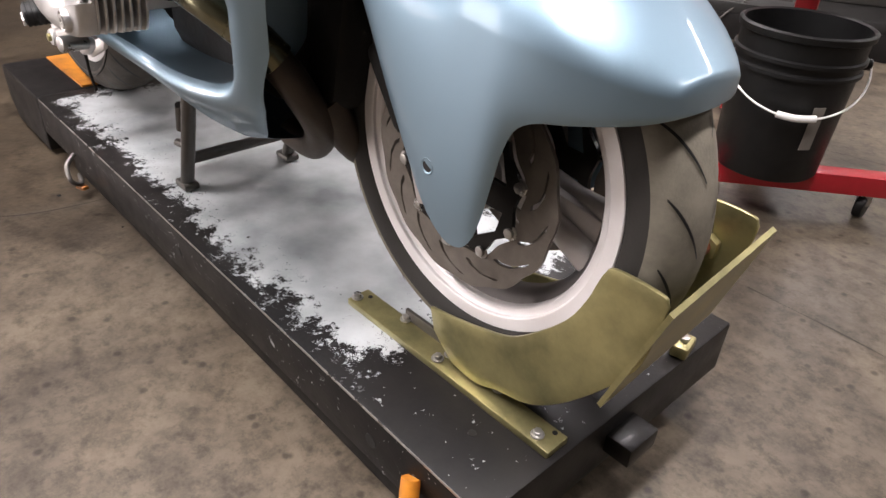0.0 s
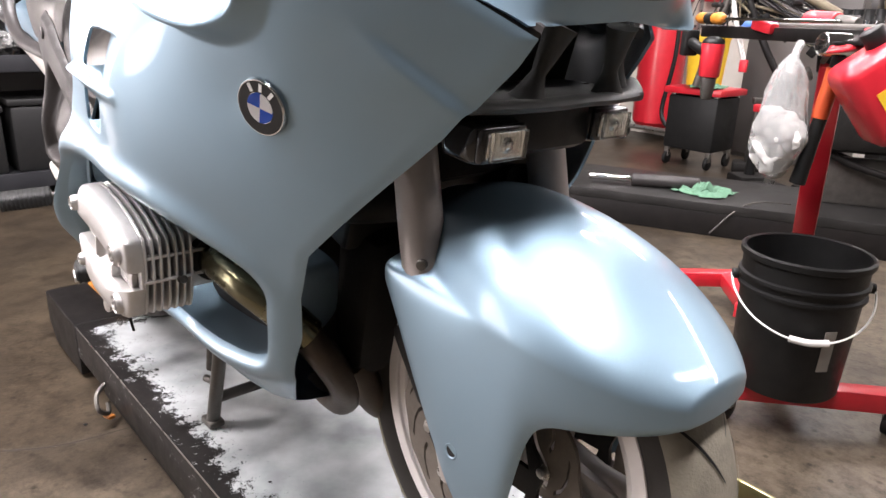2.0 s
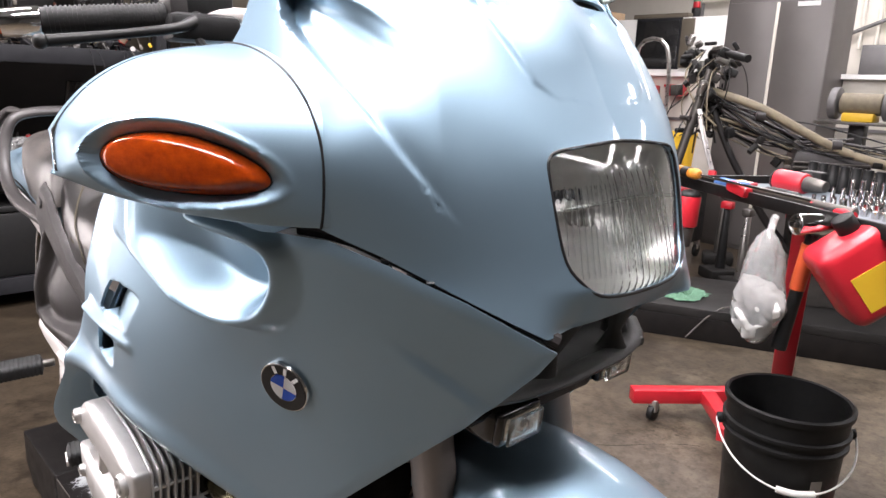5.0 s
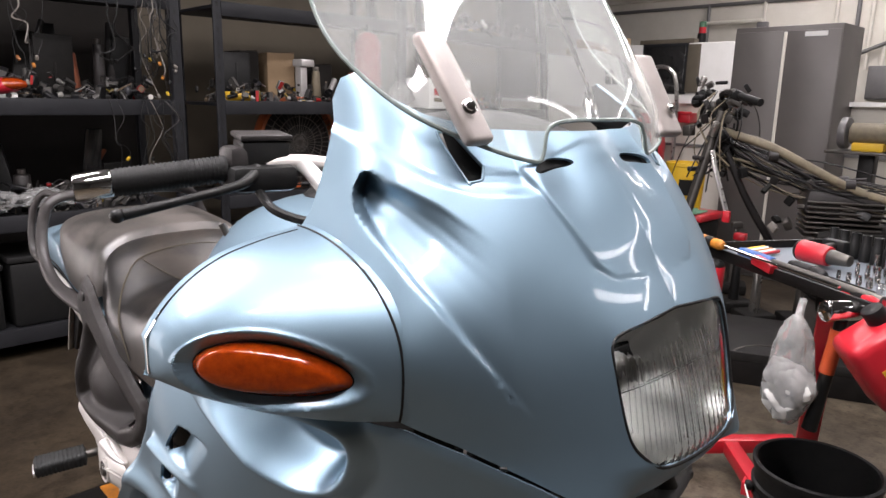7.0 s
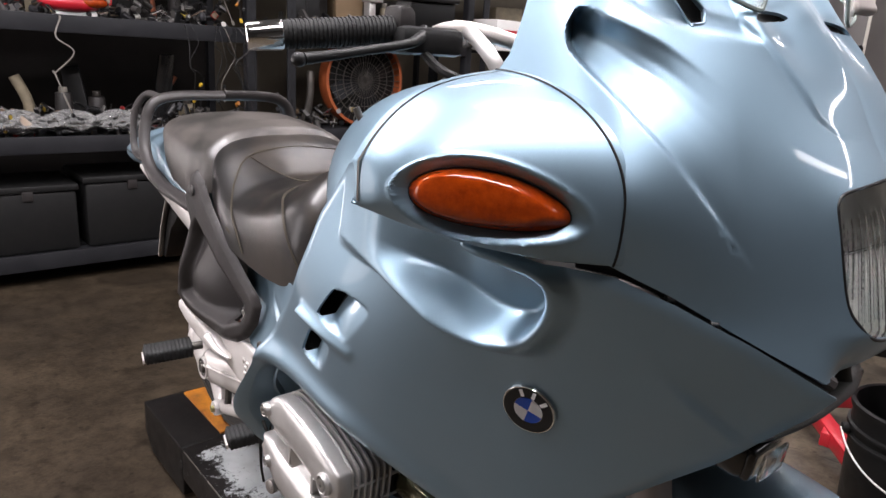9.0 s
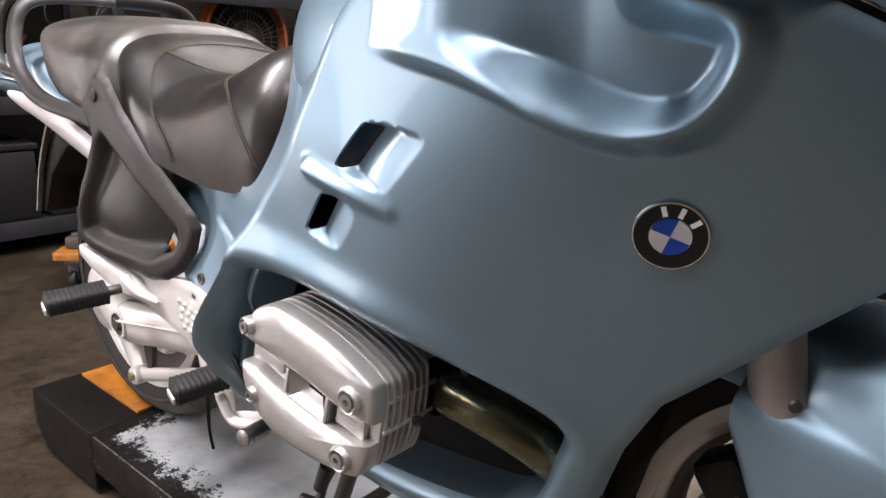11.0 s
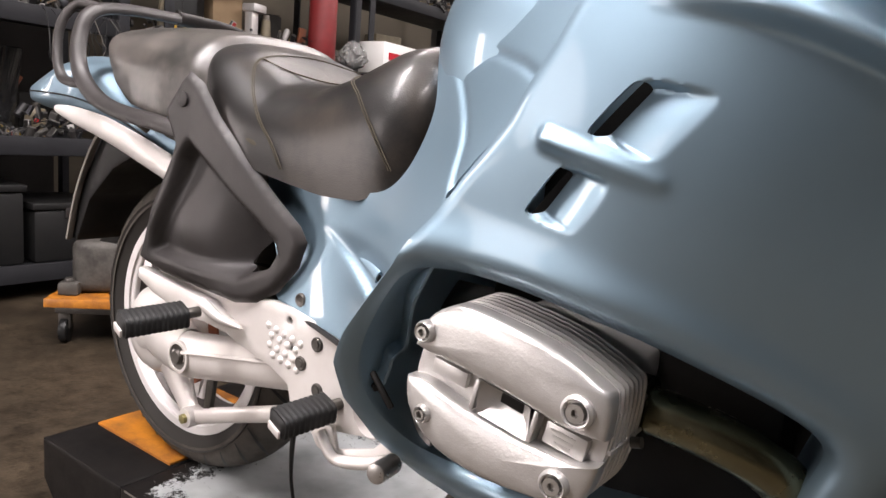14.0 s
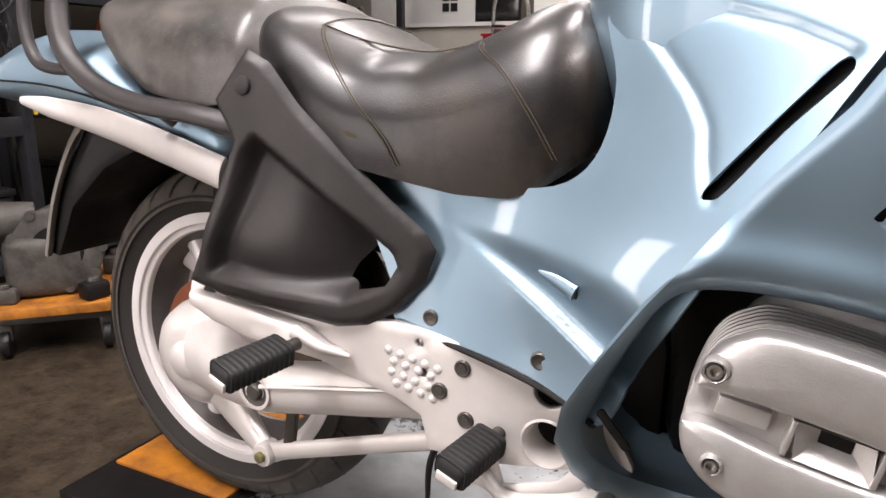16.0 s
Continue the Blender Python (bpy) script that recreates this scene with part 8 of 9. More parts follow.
setting("window_1", box((0.7, 0.03, 1.3), (-0.35, 5.62, 2.05)), white_paint, "white framed window panel above the ledge")
glz = part("pane", box((0.56, 0.01, 1.14), (-0.35, 5.60, 2.05), (0, 0, 0), 0), grey_metal, bpy.data.objects["window_1"])
grinder = thing("bench_grinder", (-0.62, 4.8, 1.12), "brass-coloured bench grinder on a stand", "grinder")
part("motor", rod((-0.78, 4.82, 1.22), (-0.52, 4.82, 1.22), 0.075, seg=24, bevel=0.01), brown_plastic, grinder)
for x in (-0.82, -0.48):
    part("guard", rod((x - 0.025, 4.82, 1.22), (x + 0.025, 4.82, 1.22), 0.11, seg=28, bevel=0.006), grey_metal, grinder)
part("base", box((0.2, 0.16, 0.06), (-0.65, 4.82, 1.13), (0, 0, 0), 0.01), yellow_plastic, grinder)
part("stand", box((0.10, 0.10, 1.1), (-0.65, 4.82, 0.55), (0, 0, 0), 0.005), black_paint, grinder)
part("plate", box((0.5, 0.3, 0.02), (-0.65, 4.82, 1.09), (0, 0, 0), 0.004), dark_steel, grinder)

def big_ext(bm):
    bmesh.ops.transform(bm, matrix=Matrix.Translation((-2.62, 5.15, 0)) @ Matrix.Scale(1.32, 4) @ Matrix.Translation((2.62, -5.15, 0)), verts=bm.verts)
    return bm


ext = thing("fire_extinguisher", (-2.62, 5.15, 0), "large red wheeled fire extinguisher", "fire extinguisher")
part("tank", big_ext(lathe([(0, 0.10), (0.12, 0.10), (0.15, 0.13), (0.155, 0.2), (0.155, 0.78), (0.14, 0.86), (0.08, 0.92), (0.035, 0.94), (0, 0.94)], (-2.62, 5.15, 0), "z", 36, False)), red_paint, ext)
part("valve", big_ext(box((0.06, 0.05, 0.09), (-2.62, 5.15, 0.98), (0, 0, 0), 0.01)), dark_steel, ext)
part("valve_wheel", big_ext(lathe([(0.045, 0), (0.055, 0.004), (0.045, 0.012), (0.037, 0.006)], (-2.62, 5.15, 1.04), "z", 20)), black_plastic, ext)
part("hose", big_ext(tube([(-2.52, 5.0, 0.98), (-2.40, 4.92, 0.95), (-2.37, 4.9, 0.6), (-2.42, 4.9, 0.25), (-2.36, 4.88, 0.15)], 0.014, 10, 6)), black_plastic, ext)
part("axle_bar", big_ext(rod((-2.75, 4.98, 0.10), (-2.33, 4.98, 0.10), 0.016, seg=10)), steel, ext)
for x in (-2.76, -2.33):
    part("wheel", big_ext(rod((x - 0.02, 4.98, 0.085), (x + 0.02, 4.98, 0.085), 0.085, seg=22, bevel=0.008)), black_plastic, ext)
part("push_bar", big_ext(tube([(-2.66, 5.2, 0.2), (-2.68, 5.22, 0.8), (-2.66, 5.2, 1.25), (-2.45, 5.2, 1.25), (-2.42, 5.22, 0.8), (-2.44, 5.2, 0.2)], 0.014, 8, 4)), steel, ext)
for k, (x, w) in enumerate(((-2.69, 0.30), (-2.33, 0.16))):
    bn = thing("red_bin", (x, 5.36, 1.22), "red plastic bin hung under the ledge", "bin", "red bins")
    part("tub", box((w, 0.14, 0.09), (x, 5.37, 1.27), (0, 0, 0), 0.012), red_paint, bn)
    part("lip", box((w + 0.03, 0.02, 0.025), (x, 5.295, 1.315), (0, 0, 0), 0.005), red_paint, bn)
yb = thing("yellow_bucket", (-1.75, 4.35, 0.60), "yellow plastic pail with dark print, on the cart", "bucket")
part("shell", lathe([(0, 0), (0.125, 0), (0.145, 0.33), (0.152, 0.335), (0.152, 0.36), (0.14, 0.36), (0.12, 0.01), (0, 0.01)], (-1.75, 4.35, 0.60), "z", 32, False), yellow_plastic, yb)
part("print", box((0.10, 0.002, 0.12), (-1.68, 4.222, 0.78), (4, 0, 25), 0), black_plastic, yb, "dark printed patch")
CX, CY = -1.73, 4.36
cart = thing("tool_cart", (CX, CY, 0), "black rolling tool cart with a red top", "cart")
part("body", box((0.40, 0.34, 0.40), (CX, CY, 0.33), (0, 0, 0), 0.02), black_plastic, cart)
part("top", box((0.46, 0.40, 0.05), (CX, CY, 0.565), (0, 0, 0), 0.012), red_paint, cart)
for sx in (-0.17, 0.17):
    for sy in (-0.14, 0.14):
        part("leg", box((0.035, 0.035, 0.5), (CX + sx, CY + sy, 0.31), (0, 0, 0), 0.005), steel, cart)
        part("caster", rod((CX + sx - 0.012, CY + sy, 0.05), (CX + sx + 0.012, CY + sy, 0.05), 0.05, seg=18, bevel=0.006), black_plastic, cart)
cloth((-1.66, 4.24, 0.592), 0.22, 8, green_cloth, "shop_rag", "crumpled green shop rag on the red cart", "rag")
for k in range(7):
    r = random.Random(70 + k)
    x, y = -1.35 + 0.22 * k, 4.0 + r.uniform(-0.25, 0.5)
    t = thing("jack_stand" if k % 2 else "floor_jack", (x, y, 0), "small dark workshop jack standing on the floor", "jack", "jacks")
    part("base", box((0.22, 0.20, 0.08), (x, y, 0.04), (0, 0, r.uniform(0, 90)), 0.02), engine_dark, t)
    part("column", cyl(0.035, 0.45, (x, y, 0.28), (0, 0, 0), 0.02, 14, 0.004), (dark_steel, black_plastic, steel)[k % 3], t)
    part("head", box((0.08, 0.06, 0.05), (x, y, 0.52), (0, 0, r.uniform(0, 90)), 0.01), (dark_steel, red_paint)[k % 2], t)

# ---- storage racks ----

def heap(name, label, center, size, count, seed, big=1.0):
    """Uncountable small parts heaped on a shelf, one mesh."""
    r = random.Random(seed)
    bm = bmesh.new()
    for k in range(count):
        x, y = center[0] + r.uniform(-0.5, 0.5) * size[0], center[1] + r.uniform(-0.5, 0.5) * size[1]
        s = r.uniform(0.018, 0.06) * big
        z = center[2] + s * 0.4 + r.random() ** 2 * size[2]
        rot = (r.uniform(0, 180), r.uniform(0, 180), r.uniform(0, 180))
        kind = r.random()
        if kind < 0.4:
            p = box((s * r.uniform(0.8, 2.2), s, s * r.uniform(0.4, 1.0)), (x, y, z), rot, s * 0.1, 1)
        elif kind < 0.75:
            p = cyl(s * 0.5, s * r.uniform(0.5, 2.6), (x, y, z), rot, s * 0.45, 12)
        elif kind < 0.9:
            p = tube([(x + r.uniform(-3, 3) * s, y + r.uniform(-3, 3) * s, z), (x, y, z + s), (x + r.uniform(-3, 3) * s, y + r.uniform(-3, 3) * s, z), (x + r.uniform(-3, 3) * s, y + r.uniform(-3, 3) * s, z - s * 0.2)], s * 0.14, 6, 4)
        else:
            p = ball(s * 0.6, (x, y, z), (1, 0.8, 0.7), 10, rot)
        join(bm, p)
    ob = part(name, bm, heap_mat)
    return tagged(ob, label, "parts", "", "stuff")


def island_material():
    m = material("mixed_small_parts", (0.3, 0.3, 0.3), 0.42, 0.2, 0, None, 20, 0.5)
    t = m.node_tree
    p = t.nodes["Principled BSDF"]
    g = [n for n in t.nodes if n.type == "NEW_GEOMETRY"][0]
    r = t.nodes.new("ShaderNodeValToRGB")
    r.color_ramp.interpolation = "CONSTANT"
    cols = ((0.0, (0.012, 0.012, 0.013)), (0.34, (0.03, 0.028, 0.026)), (0.55, (0.09, 0.085, 0.08)), (0.74, (0.25, 0.24, 0.23)), (0.82, (0.14, 0.095, 0.06)), (0.87, (0.04, 0.04, 0.045)), (0.94, (0.5, 0.48, 0.45)), (0.96, (0.35, 0.02, 0.02)), (0.98, (0.4, 0.28, 0.03)))
    e = r.color_ramp.elements
    e[0].position, e[0].color = 0.0, (*cols[0][1], 1)
    e[1].position, e[1].color = cols[1][0], (*cols[1][1], 1)
    for pos, c in cols[2:]:
        n = e.new(pos)
        n.color = (*c, 1)
    t.links.new(g.outputs["Random Per Island"], r.inputs["Fac"])
    t.links.new(r.outputs["Color"], p.inputs["Base Color"])
    return m


heap_mat = island_material()


def rack(x, y0, y1, levels, depth, top, label):
    """Slotted-angle shelving along y, its front at x, shelves at the levels."""
    t = thing("storage_rack", (x - depth / 2, (y0 + y1) / 2, 0), label, "rack", "storage racks")
    for y in (y0, y1):
        for xx in (x, x - depth):
            p = part("post", box((0.012, 0.055, top), (xx, y, top / 2), (0, 0, 0), 0.001), shelf_metal, t)
            part("post_flange", box((0.05, 0.008, top), (xx - 0.025 if xx == x else xx + 0.025, y + (0.027 if y == y0 else -0.027), top / 2), (0, 0, 0), 0.001), shelf_metal, t)
            if xx == x:
                for k in range(int(top / 0.075)):
                    part("slot", box((0.002, 0.012, 0.03), (xx + 0.0062, y, 0.05 + 0.075 * k), (0, 0, 0), 0), black_plastic, p)
    for z in levels:
        s = part("shelf", box((depth, y1 - y0, 0.02), (x - depth / 2, (y0 + y1) / 2, z - 0.012), (0, 0, 0), 0.002), shelf_metal, t)
        part("front_beam", box((0.03, y1 - y0 - 0.05, 0.085), (x - 0.005, (y0 + y1) / 2, z - 0.03), (0, 0, 0), 0.004), shelf_metal, s)
    return t


LV = (0.16, 0.76, 1.35, 1.93)
rack(-3.2, -1.45, 1.02, LV, 0.62, 2.5, "dark steel storage rack loaded with motorcycle parts")
rack(-3.25, 1.30, 2.75, LV, 0.62, 2.5, "dark steel storage rack with boxes and parts")
rack(-3.3, 2.95, 4.6, (0.16, 0.76, 1.33, 1.93), 0.62, 2.5, "dark steel storage rack with a carton and parts")
setting("rack_back_wall", box((0.06, 3.1, 2.7), (-4.35, -0.35, 1.35)), dark_board, "dark boarding behind the racks")
setting("rack_back_board", box((0.06, 3.8, 2.7), (-4.35, 3.1, 1.35)), beige_wall, "beige wall board behind the racks")
for k, (y, z, ln, n) in enumerate(((-0.75, 0.76, 1.2, 90), (0.4, 0.76, 1.1, 90), (-0.75, 1.35, 1.2, 100), (0.4, 1.35, 1.1, 110), (-0.6, 1.93, 1.2, 70), (0.4, 1.93, 1.1, 70),
                                    (2.0, 0.16, 1.3, 60), (2.0, 0.76, 1.3, 80), (2.0, 1.35, 1.3, 90), (3.75, 0.76, 1.4, 70), (3.5, 1.33, 0.9, 80), (3.75, 1.93, 1.4, 60))):
    heap("small_parts", "heaped used motorcycle parts on the rack", (-3.5, y, z), (0.5, ln, 0.12), int(n * 2.3), 11 + k, 0.72)
dark_pick = random.Random(3)
for k in range(26):
    y = dark_pick.uniform(-1.3, 4.4)
    z = dark_pick.choice(LV[:3])
    w, d, h = dark_pick.uniform(0.08, 0.26), dark_pick.uniform(0.1, 0.24), dark_pick.uniform(0.1, 0.34)
    x = -3.66 + dark_pick.uniform(-0.05, 0.05)
    mt = dark_pick.choice((cardboard, brown_plastic, black_plastic, dark_board, engine_dark, brown_plastic))
    t = thing("stored_box", (x, y, z), {"cardboard": "brown cardboard box at the back of the rack"}.get(mt.name, "dark stored case at the back of the rack"), "box", "boxes on the racks")
    b = part("body", box((d, w, h), (x, y, z + h / 2), (0, 0, dark_pick.uniform(-12, 12)), 0.006), mt, t)
    part("flap", box((d * 0.96, w * 0.48, 0.004), (x, y + w * 0.24, z + h + 0.003), (4, 0, 0), 0), mt, b)
for k in range(6):
    y = -0.9 + 0.24 * k
    bg = bag((-3.32, y, 0.835), (0.11, 0.15, 0.062), 5.0 + k, "parts_bag", "crinkled clear plastic bag of small parts on the rack", "bag", None, 2.4)
    bg["group"] = "bags on the rack"
    part("contents", ball(1, (-3.34, y, 0.80), (0.07, 0.085, 0.035), 14), engine_dark, bg)
# tall dark panels and covers stood on end along the left rack
stood = random.Random(9)
for k in range(13):
    y, z = -1.15 + 0.165 * k + stood.uniform(-0.03, 0.03), (1.37, 0.78)[k % 3 == 2]
    h, w = stood.uniform(0.22, 0.44), stood.uniform(0.07, 0.16)
    x = -3.62 + stood.uniform(-0.08, 0.10)
    t = thing("stored_part", (x, y, z), "dark curved motorcycle cover stood on end on the rack", "motorcycle part", "covers stood on the racks")
    bm = box((0.035, w, h), (0, 0, h / 2), (0, 0, 0), 0.012)
    for v in bm.verts:
        v.co.x += 0.05 * math.sin(v.co.z / h * 2.4 + k) + 0.2 * v.co.y ** 2
        v.co.y *= 1 - 0.35 * (v.co.z / h) * stood.choice((0.6, 1.0))
    bmesh.ops.transform(bm, matrix=pose(x, y, z, stood.uniform(-10, 10), stood.uniform(-6, 4), stood.uniform(-40, 40)), verts=bm.verts)
    part("shell", bm, (black_plastic, engine_dark, grey_plastic, black_gloss)[k % 4], t)

tl = thing("tail_light", (-3.28, 0.10, 1.40), "red and amber motorcycle tail light unit on the rack", "tail light")
part("red_lens", ball(1, (-3.28, 0.10, 1.42), (0.07, 0.15, 0.045), 20), red_paint, tl)
part("amber_lens", ball(1, (-3.265, 0.19, 1.43), (0.06, 0.08, 0.032), 18), amber, tl)
part("housing", box((0.08, 0.2, 0.04), (-3.30, 0.12, 1.372), (0, 0, 0), 0.015), plain_white, tl)
# upright parts at the back of the shelves
up = random.Random(91)
for k in range(44):
    y = up.uniform(-1.35, 0.95) if k % 4 else up.uniform(1.4, 2.65)
    z = up.choice((0.76, 1.35, 1.35))
    x = -3.62 + up.uniform(-0.1, 0.16)
    h = up.uniform(0.16, 0.46)
    t = thing("stored_part", (x, y, z), "used dark motorcycle part standing on the shelf", "motorcycle part", "parts on the shelves")
    mt = up.choice((engine_dark, black_plastic, grey_plastic, dark_steel, engine_dark, brown_plastic, copper))
    kind = k % 3
    if kind == 0:
        b = part("tube", tube([(x, y, z), (x + 0.02, y + up.uniform(-0.04, 0.04), z + h * 0.5), (x, y + up.uniform(-0.08, 0.08), z + h)], up.uniform(0.012, 0.03), 10, 4), mt, t)
        part("flange", cyl(0.035, 0.012, (x, y, z + 0.006), (0, 0, 0), None, 14), dark_steel, b)
    elif kind == 1:
        b = part("panel", box((0.02, up.uniform(0.06, 0.2), h), (x, y, z + h / 2), (0, up.uniform(-3, 8), up.uniform(-25, 25)), 0.006), mt, t)
        part("rib", box((0.028, 0.012, h * 0.7), (x, y, z + h * 0.45), (0, 0, 0), 0.003), mt, b)
    else:
        b = part("canister", cyl(up.uniform(0.03, 0.06), h * 0.7, (x, y, z + h * 0.35), (0, 0, 0), up.uniform(0.025, 0.05), 16, 0.006), mt, t)
        part("cap", cyl(0.022, 0.03, (x, y, z + h * 0.7 + 0.015), (0, 0, 0), None, 12, 0.003), edge_grey if k % 6 == 2 else dark_steel, b)
can2 = thing("spray_can", (-3.42, 1.42, 1.35), "yellow spray can lying on the rack", "can")
part("body", rod((-3.40, 1.40, 1.385), (-3.38, 1.56, 1.385), 0.033, seg=20, bevel=0.004), yellow_plastic, can2)
part("cap", rod((-3.38, 1.56, 1.385), (-3.375, 1.60, 1.385), 0.022, seg=16), plain_white, can2)
press = thing("steel_fixture", (-3.45, 2.0, 1.35), "bright steel fixture standing on the rack", "fixture")
part("column", box((0.06, 0.06, 0.26), (-3.45, 2.0, 1.48), (0, 0, 10), 0.006), silver, press)
part("head", box((0.10, 0.12, 0.05), (-3.45, 2.02, 1.62), (0, 0, 10), 0.01), silver, press)
part("base", box((0.12, 0.14, 0.03), (-3.45, 2.0, 1.366), (0, 0, 10), 0.006), dark_steel, press)
# cables hanging at the front of the racks
for k in range(34):
    r = random.Random(200 + k)
    y = r.choice((r.uniform(0.80, 0.98), r.uniform(0.0, 0.98), r.uniform(0.84, 0.98)))
    z = r.choice((1.33, 1.91, 1.91))
    t = thing("wiring_loom", (-3.18, y, z), "wiring loom hanging down from the rack", "cable", "hanging looms")
    pts = [(-3.20, y, z + 0.02), (-3.168, y, z + 0.015)]
    for j in range(1, 6):
        pts.append((-3.15 + r.uniform(-0.015, 0.03), y + r.uniform(-0.05, 0.05), z - 0.09 * j * r.uniform(0.6, 1.2)))
    w = part("wire", tube(pts, r.choice((0.0018, 0.0025, 0.004)), 6, 5), (black_plastic, black_plastic, grey_plastic, black_plastic, edge_grey)[k % 5], t)
    part("plug", box((0.016, 0.016, 0.026), pts[-1], (r.uniform(-40, 40), r.uniform(-40, 40), 0), 0.006), (black_plastic, edge_grey, orange_paint, black_plastic, yellow_plastic, black_plastic)[k % 6], w)
fan = thing("workshop_fan", (-3.45, 1.95, 0.76), "round black fan with a faded orange rim on the rack", "fan")
FC = (-3.45, 1.95, 1.078)
part("rim", lathe([(0.292, -0.05), (0.312, -0.05), (0.318, 0), (0.312, 0.05), (0.292, 0.05)], FC, "x", 56), fan_orange, fan)
part("drum", lathe([(0.0, -0.04), (0.29, -0.05), (0.292, -0.03), (0.0, -0.02)], FC, "x", 48, False), black_plastic, fan)
for q in (0.06, 0.12, 0.18, 0.24):
    part("guard_ring", lathe([(q - 0.0025, 0.046), (q + 0.0025, 0.046), (q + 0.0025, 0.051), (q - 0.0025, 0.051)], FC, "x", 40), dark_steel, fan)
for k in range(20):
    a = math.pi * k / 20
    d = Vector((0, math.cos(a), math.sin(a)))
    part("spoke", rod(Vector(FC) + Vector((0.045, 0, 0)) - d * 0.30, Vector(FC) + Vector((0.045, 0, 0)) + d * 0.30, 0.0025, seg=6), dark_steel, fan)
for k in range(4):
    a = math.pi / 2 * k + 0.4
    m = Matrix.Translation(FC) @ pose(0, 0, 0, math.degrees(a), 0, 0)
    bm = box((0.012, 0.20, 0.12), (0, 0.15, 0), (0, 28, 0), 0.004)
    bmesh.ops.transform(bm, matrix=m, verts=bm.verts)
    part("blade", bm, shelf_metal, fan)
crt = thing("carton", (-3.3, 3.15, 1.33), "white printed carton, scuffed, at the rack's edge", "carton")
part("body", box((0.34, 0.50, 0.22), (-3.32, 3.15, 1.445), (0, 0, 4), 0.005), plain_white, crt)
part("print", box((0.002, 0.36, 0.05), (-3.147, 3.15, 1.46), (0, 0, 4), 0), red_paint, crt, "band of red print")
part("print", box((0.002, 0.30, 0.03), (-3.147, 3.12, 1.40), (0, 0, 4), 0), brown_plastic, crt)
bg = bag((-3.25, 2.72, 1.43), (0.12, 0.12, 0.10), 19.0, "parts_bag", "crinkled clear plastic bag of small parts on the rack", "bag")
rx = thing("fire_extinguisher", (-3.2, 2.45, 1.33), "dusty dark red fire extinguisher on the rack", "fire extinguisher")
part("tank", lathe([(0, 0), (0.085, 0), (0.09, 0.01), (0.09, 0.42), (0.06, 0.48), (0.025, 0.5), (0, 0.5)], (-3.25, 2.42, 1.34), "z", 30, False), dull_red, rx)
part("label", lathe([(0.0905, 0.14), (0.0912, 0.14), (0.0912, 0.28), (0.0905, 0.28)], (-3.25, 2.42, 1.34), "z", 30), dull_red, rx)
part("valve", box((0.05, 0.04, 0.06), (-3.25, 2.42, 1.86), (0, 0, 0), 0.008), black_plastic, rx)

# ---- parts dolly behind the lift ----
DM = pose(-2.56, 0.67, 0, 0, 0, 45)


def on_dolly(bm):
    bmesh.ops.transform(bm, matrix=DM, verts=bm.verts)
    return bm


dol = thing("parts_dolly", (-2.56, 0.67, 0), "orange wooden dolly on casters", "dolly")
part("deck", on_dolly(box((0.44, 0.60, 0.035), (0, 0, 0.172), (0, 0, 0), 0.004)), orange_paint, dol)
part("frame", on_dolly(box((0.38, 0.54, 0.03), (0, 0, 0.139), (0, 0, 0), 0.004)), dark_steel, dol)
for sx, sy in ((-0.16, -0.24), (0.16, -0.24), (-0.16, 0.24), (0.16, 0.24)):
    c = part("caster", on_dolly(rod((sx - 0.015, sy, 0.052), (sx + 0.015, sy, 0.052), 0.05, seg=18, bevel=0.006)), black_plastic, dol)
    part("fork", on_dolly(box((0.045, 0.03, 0.07), (sx, sy, 0.095), (0, 0, 0), 0.004)), dark_steel, c)
casting = material("dusty_alloy_casting", (0.09, 0.084, 0.075), 0.6, 0.3, 0, (0.03, 0.027, 0.024), 14, 0.8, 0.5, 90)
spare = thing("engine_casting", (-2.56, 0.67, 0.19), "dusty grey engine casting standing on the orange dolly", "engine")
b = part("crankcase", on_dolly(box((0.30, 0.30, 0.22), (-0.02, -0.05, 0.302), (0, 0, 8), 0.04, 3)), casting, spare)
part("bell_housing", on_dolly(rod((0.02, -0.18, 0.36), (0.02, 0.10, 0.36), 0.15, 0.13, 28, 0.012)), casting, spare, "round bell housing")
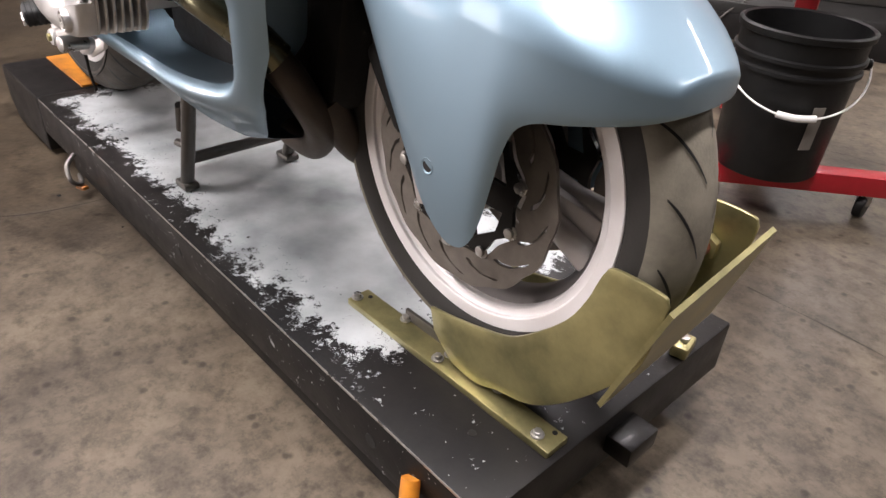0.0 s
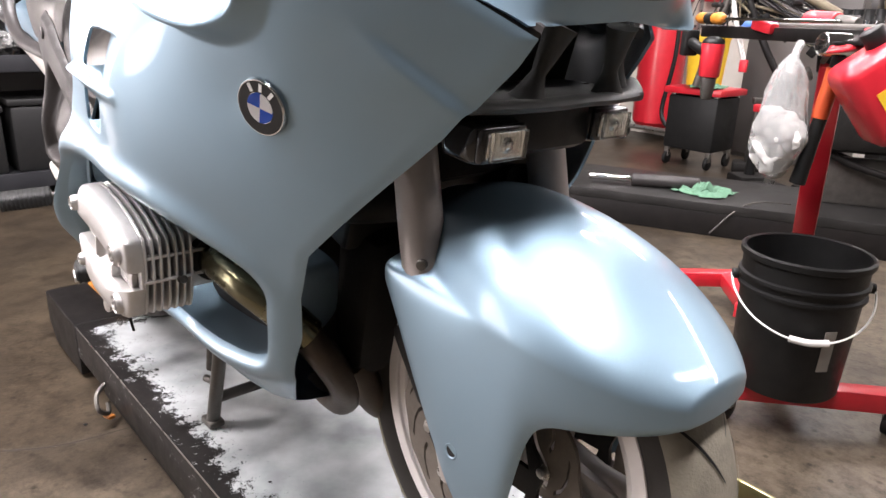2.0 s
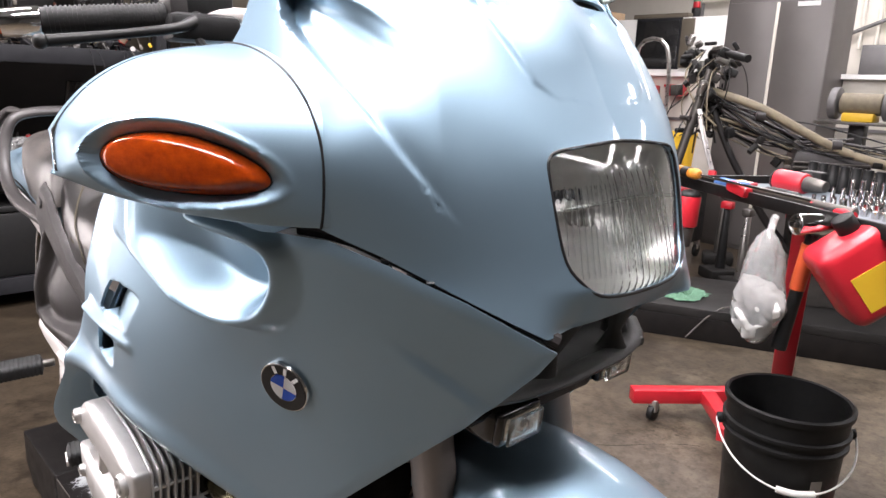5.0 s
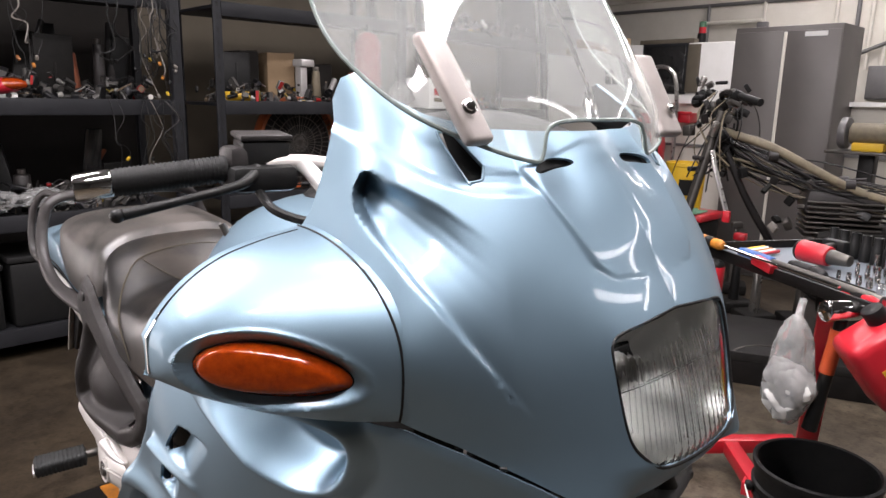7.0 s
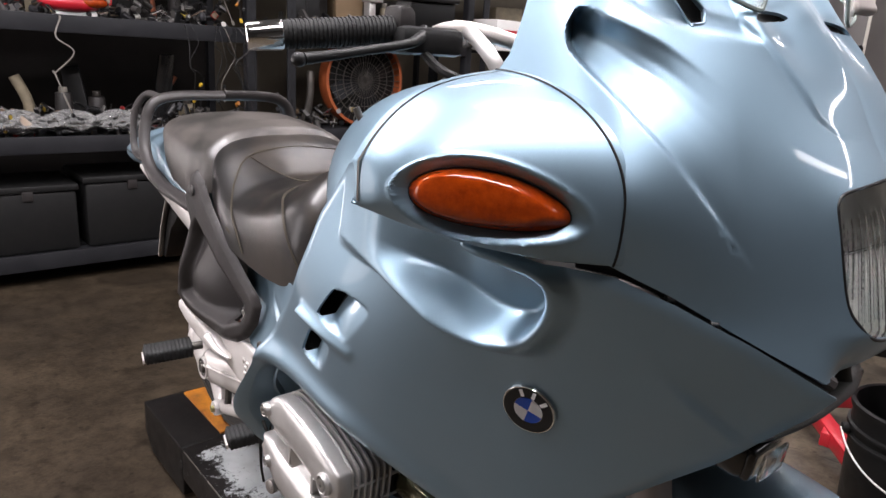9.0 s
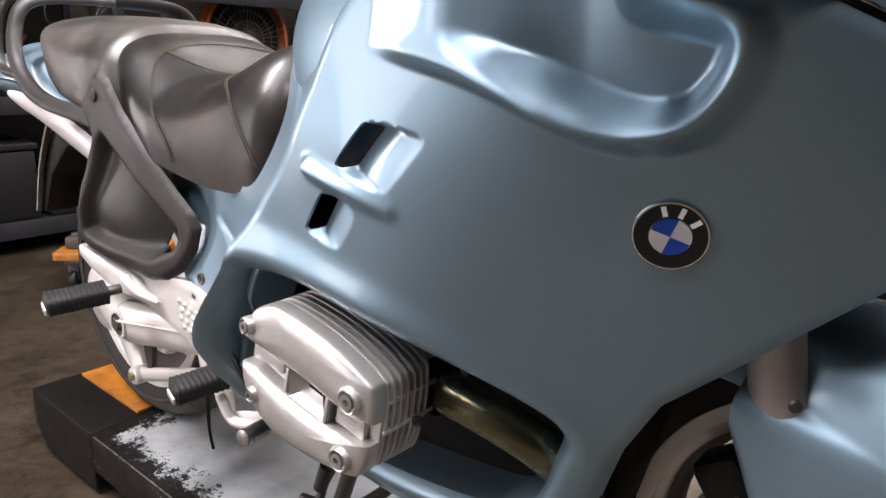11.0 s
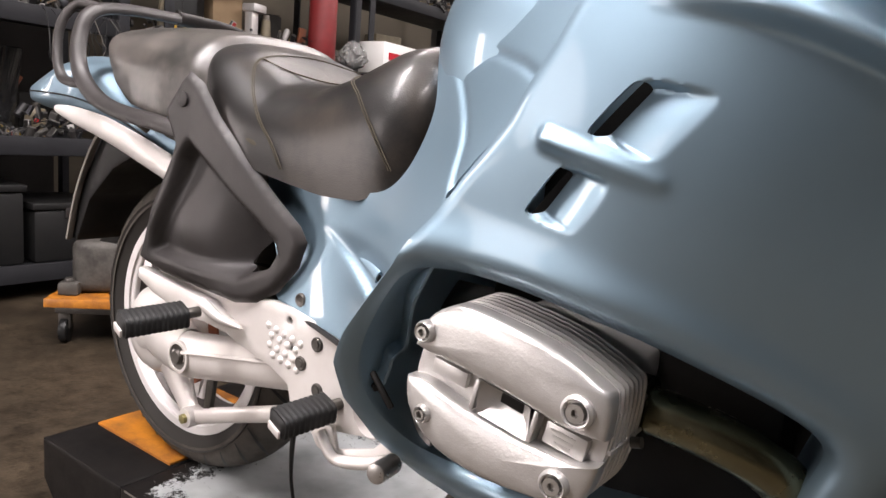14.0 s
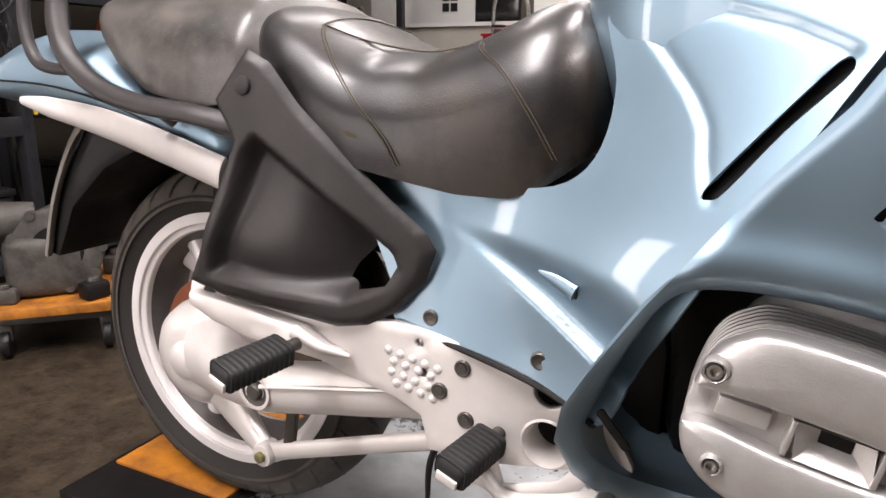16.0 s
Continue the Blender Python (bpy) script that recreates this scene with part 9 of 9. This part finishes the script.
part("bore", on_dolly(rod((0.02, -0.186, 0.36), (0.02, -0.17, 0.36), 0.085, seg=28)), engine_dark, b)
part("flange", on_dolly(rod((-0.16, -0.12, 0.46), (-0.05, -0.10, 0.46), 0.07, 0.06, 22, 0.008)), casting, spare)
for k in range(9):
    a = 2 * math.pi * k / 9
    part("lug", on_dolly(rod((0.02 + 0.145 * math.cos(a), -0.19, 0.36 + 0.145 * math.sin(a)), (0.02 + 0.145 * math.cos(a), -0.15, 0.36 + 0.145 * math.sin(a)), 0.016, seg=10)), casting, spare)
for k, (x, y, z, s) in enumerate(((-0.15, -0.22, 0.19, 0.06), (0.13, -0.24, 0.19, 0.07), (0.17, 0.1, 0.19, 0.08), (-0.16, 0.2, 0.19, 0.07), (0.02, 0.25, 0.19, 0.09))):
    t = thing("engine_part", tuple(DM @ Vector((x, y, z))), "small dirty engine part lying on the dolly", "engine part", "parts on the dolly")
    part("body", on_dolly(box((s * 1.3, s, s * 0.9), (x, y, z + s * 0.45), (0, 0, 37 * k), s * 0.2)), engine_dark if k % 2 else casting, t)
    part("boss", on_dolly(cyl(s * 0.33, s * 0.3, (x, y, z + s * 1.0), (0, 0, 0), s * 0.28, 14, 0.002)), dark_steel, t)
# black storage cases along the bottom shelf
for k, (y, w, h) in enumerate(((-1.15, 0.42, 0.34), (-0.68, 0.46, 0.39), (-0.18, 0.46, 0.36), (0.33, 0.48, 0.39), (0.78, 0.34, 0.3), (1.62, 0.46, 0.36), (2.2, 0.5, 0.3))):
    x = -3.47 if y < 1.2 else -3.52
    t = thing("storage_case", (x, y, 0.16), "black plastic storage case on the bottom shelf", "case", "cases on the bottom shelf")
    b = part("body", box((0.42, w, h - 0.04), (x, y, 0.16 + (h - 0.04) / 2), (0, 0, 0), 0.02), black_plastic, t)
    part("lid", box((0.44, w + 0.02, 0.035), (x, y, 0.16 + h - 0.0215), (0, 0, 0), 0.008), black_plastic, t)
    part("latch", box((0.012, 0.05, 0.05), (x + 0.217, y, 0.16 + h - 0.055), (0, 0, 0), 0.003), grey_plastic, b)
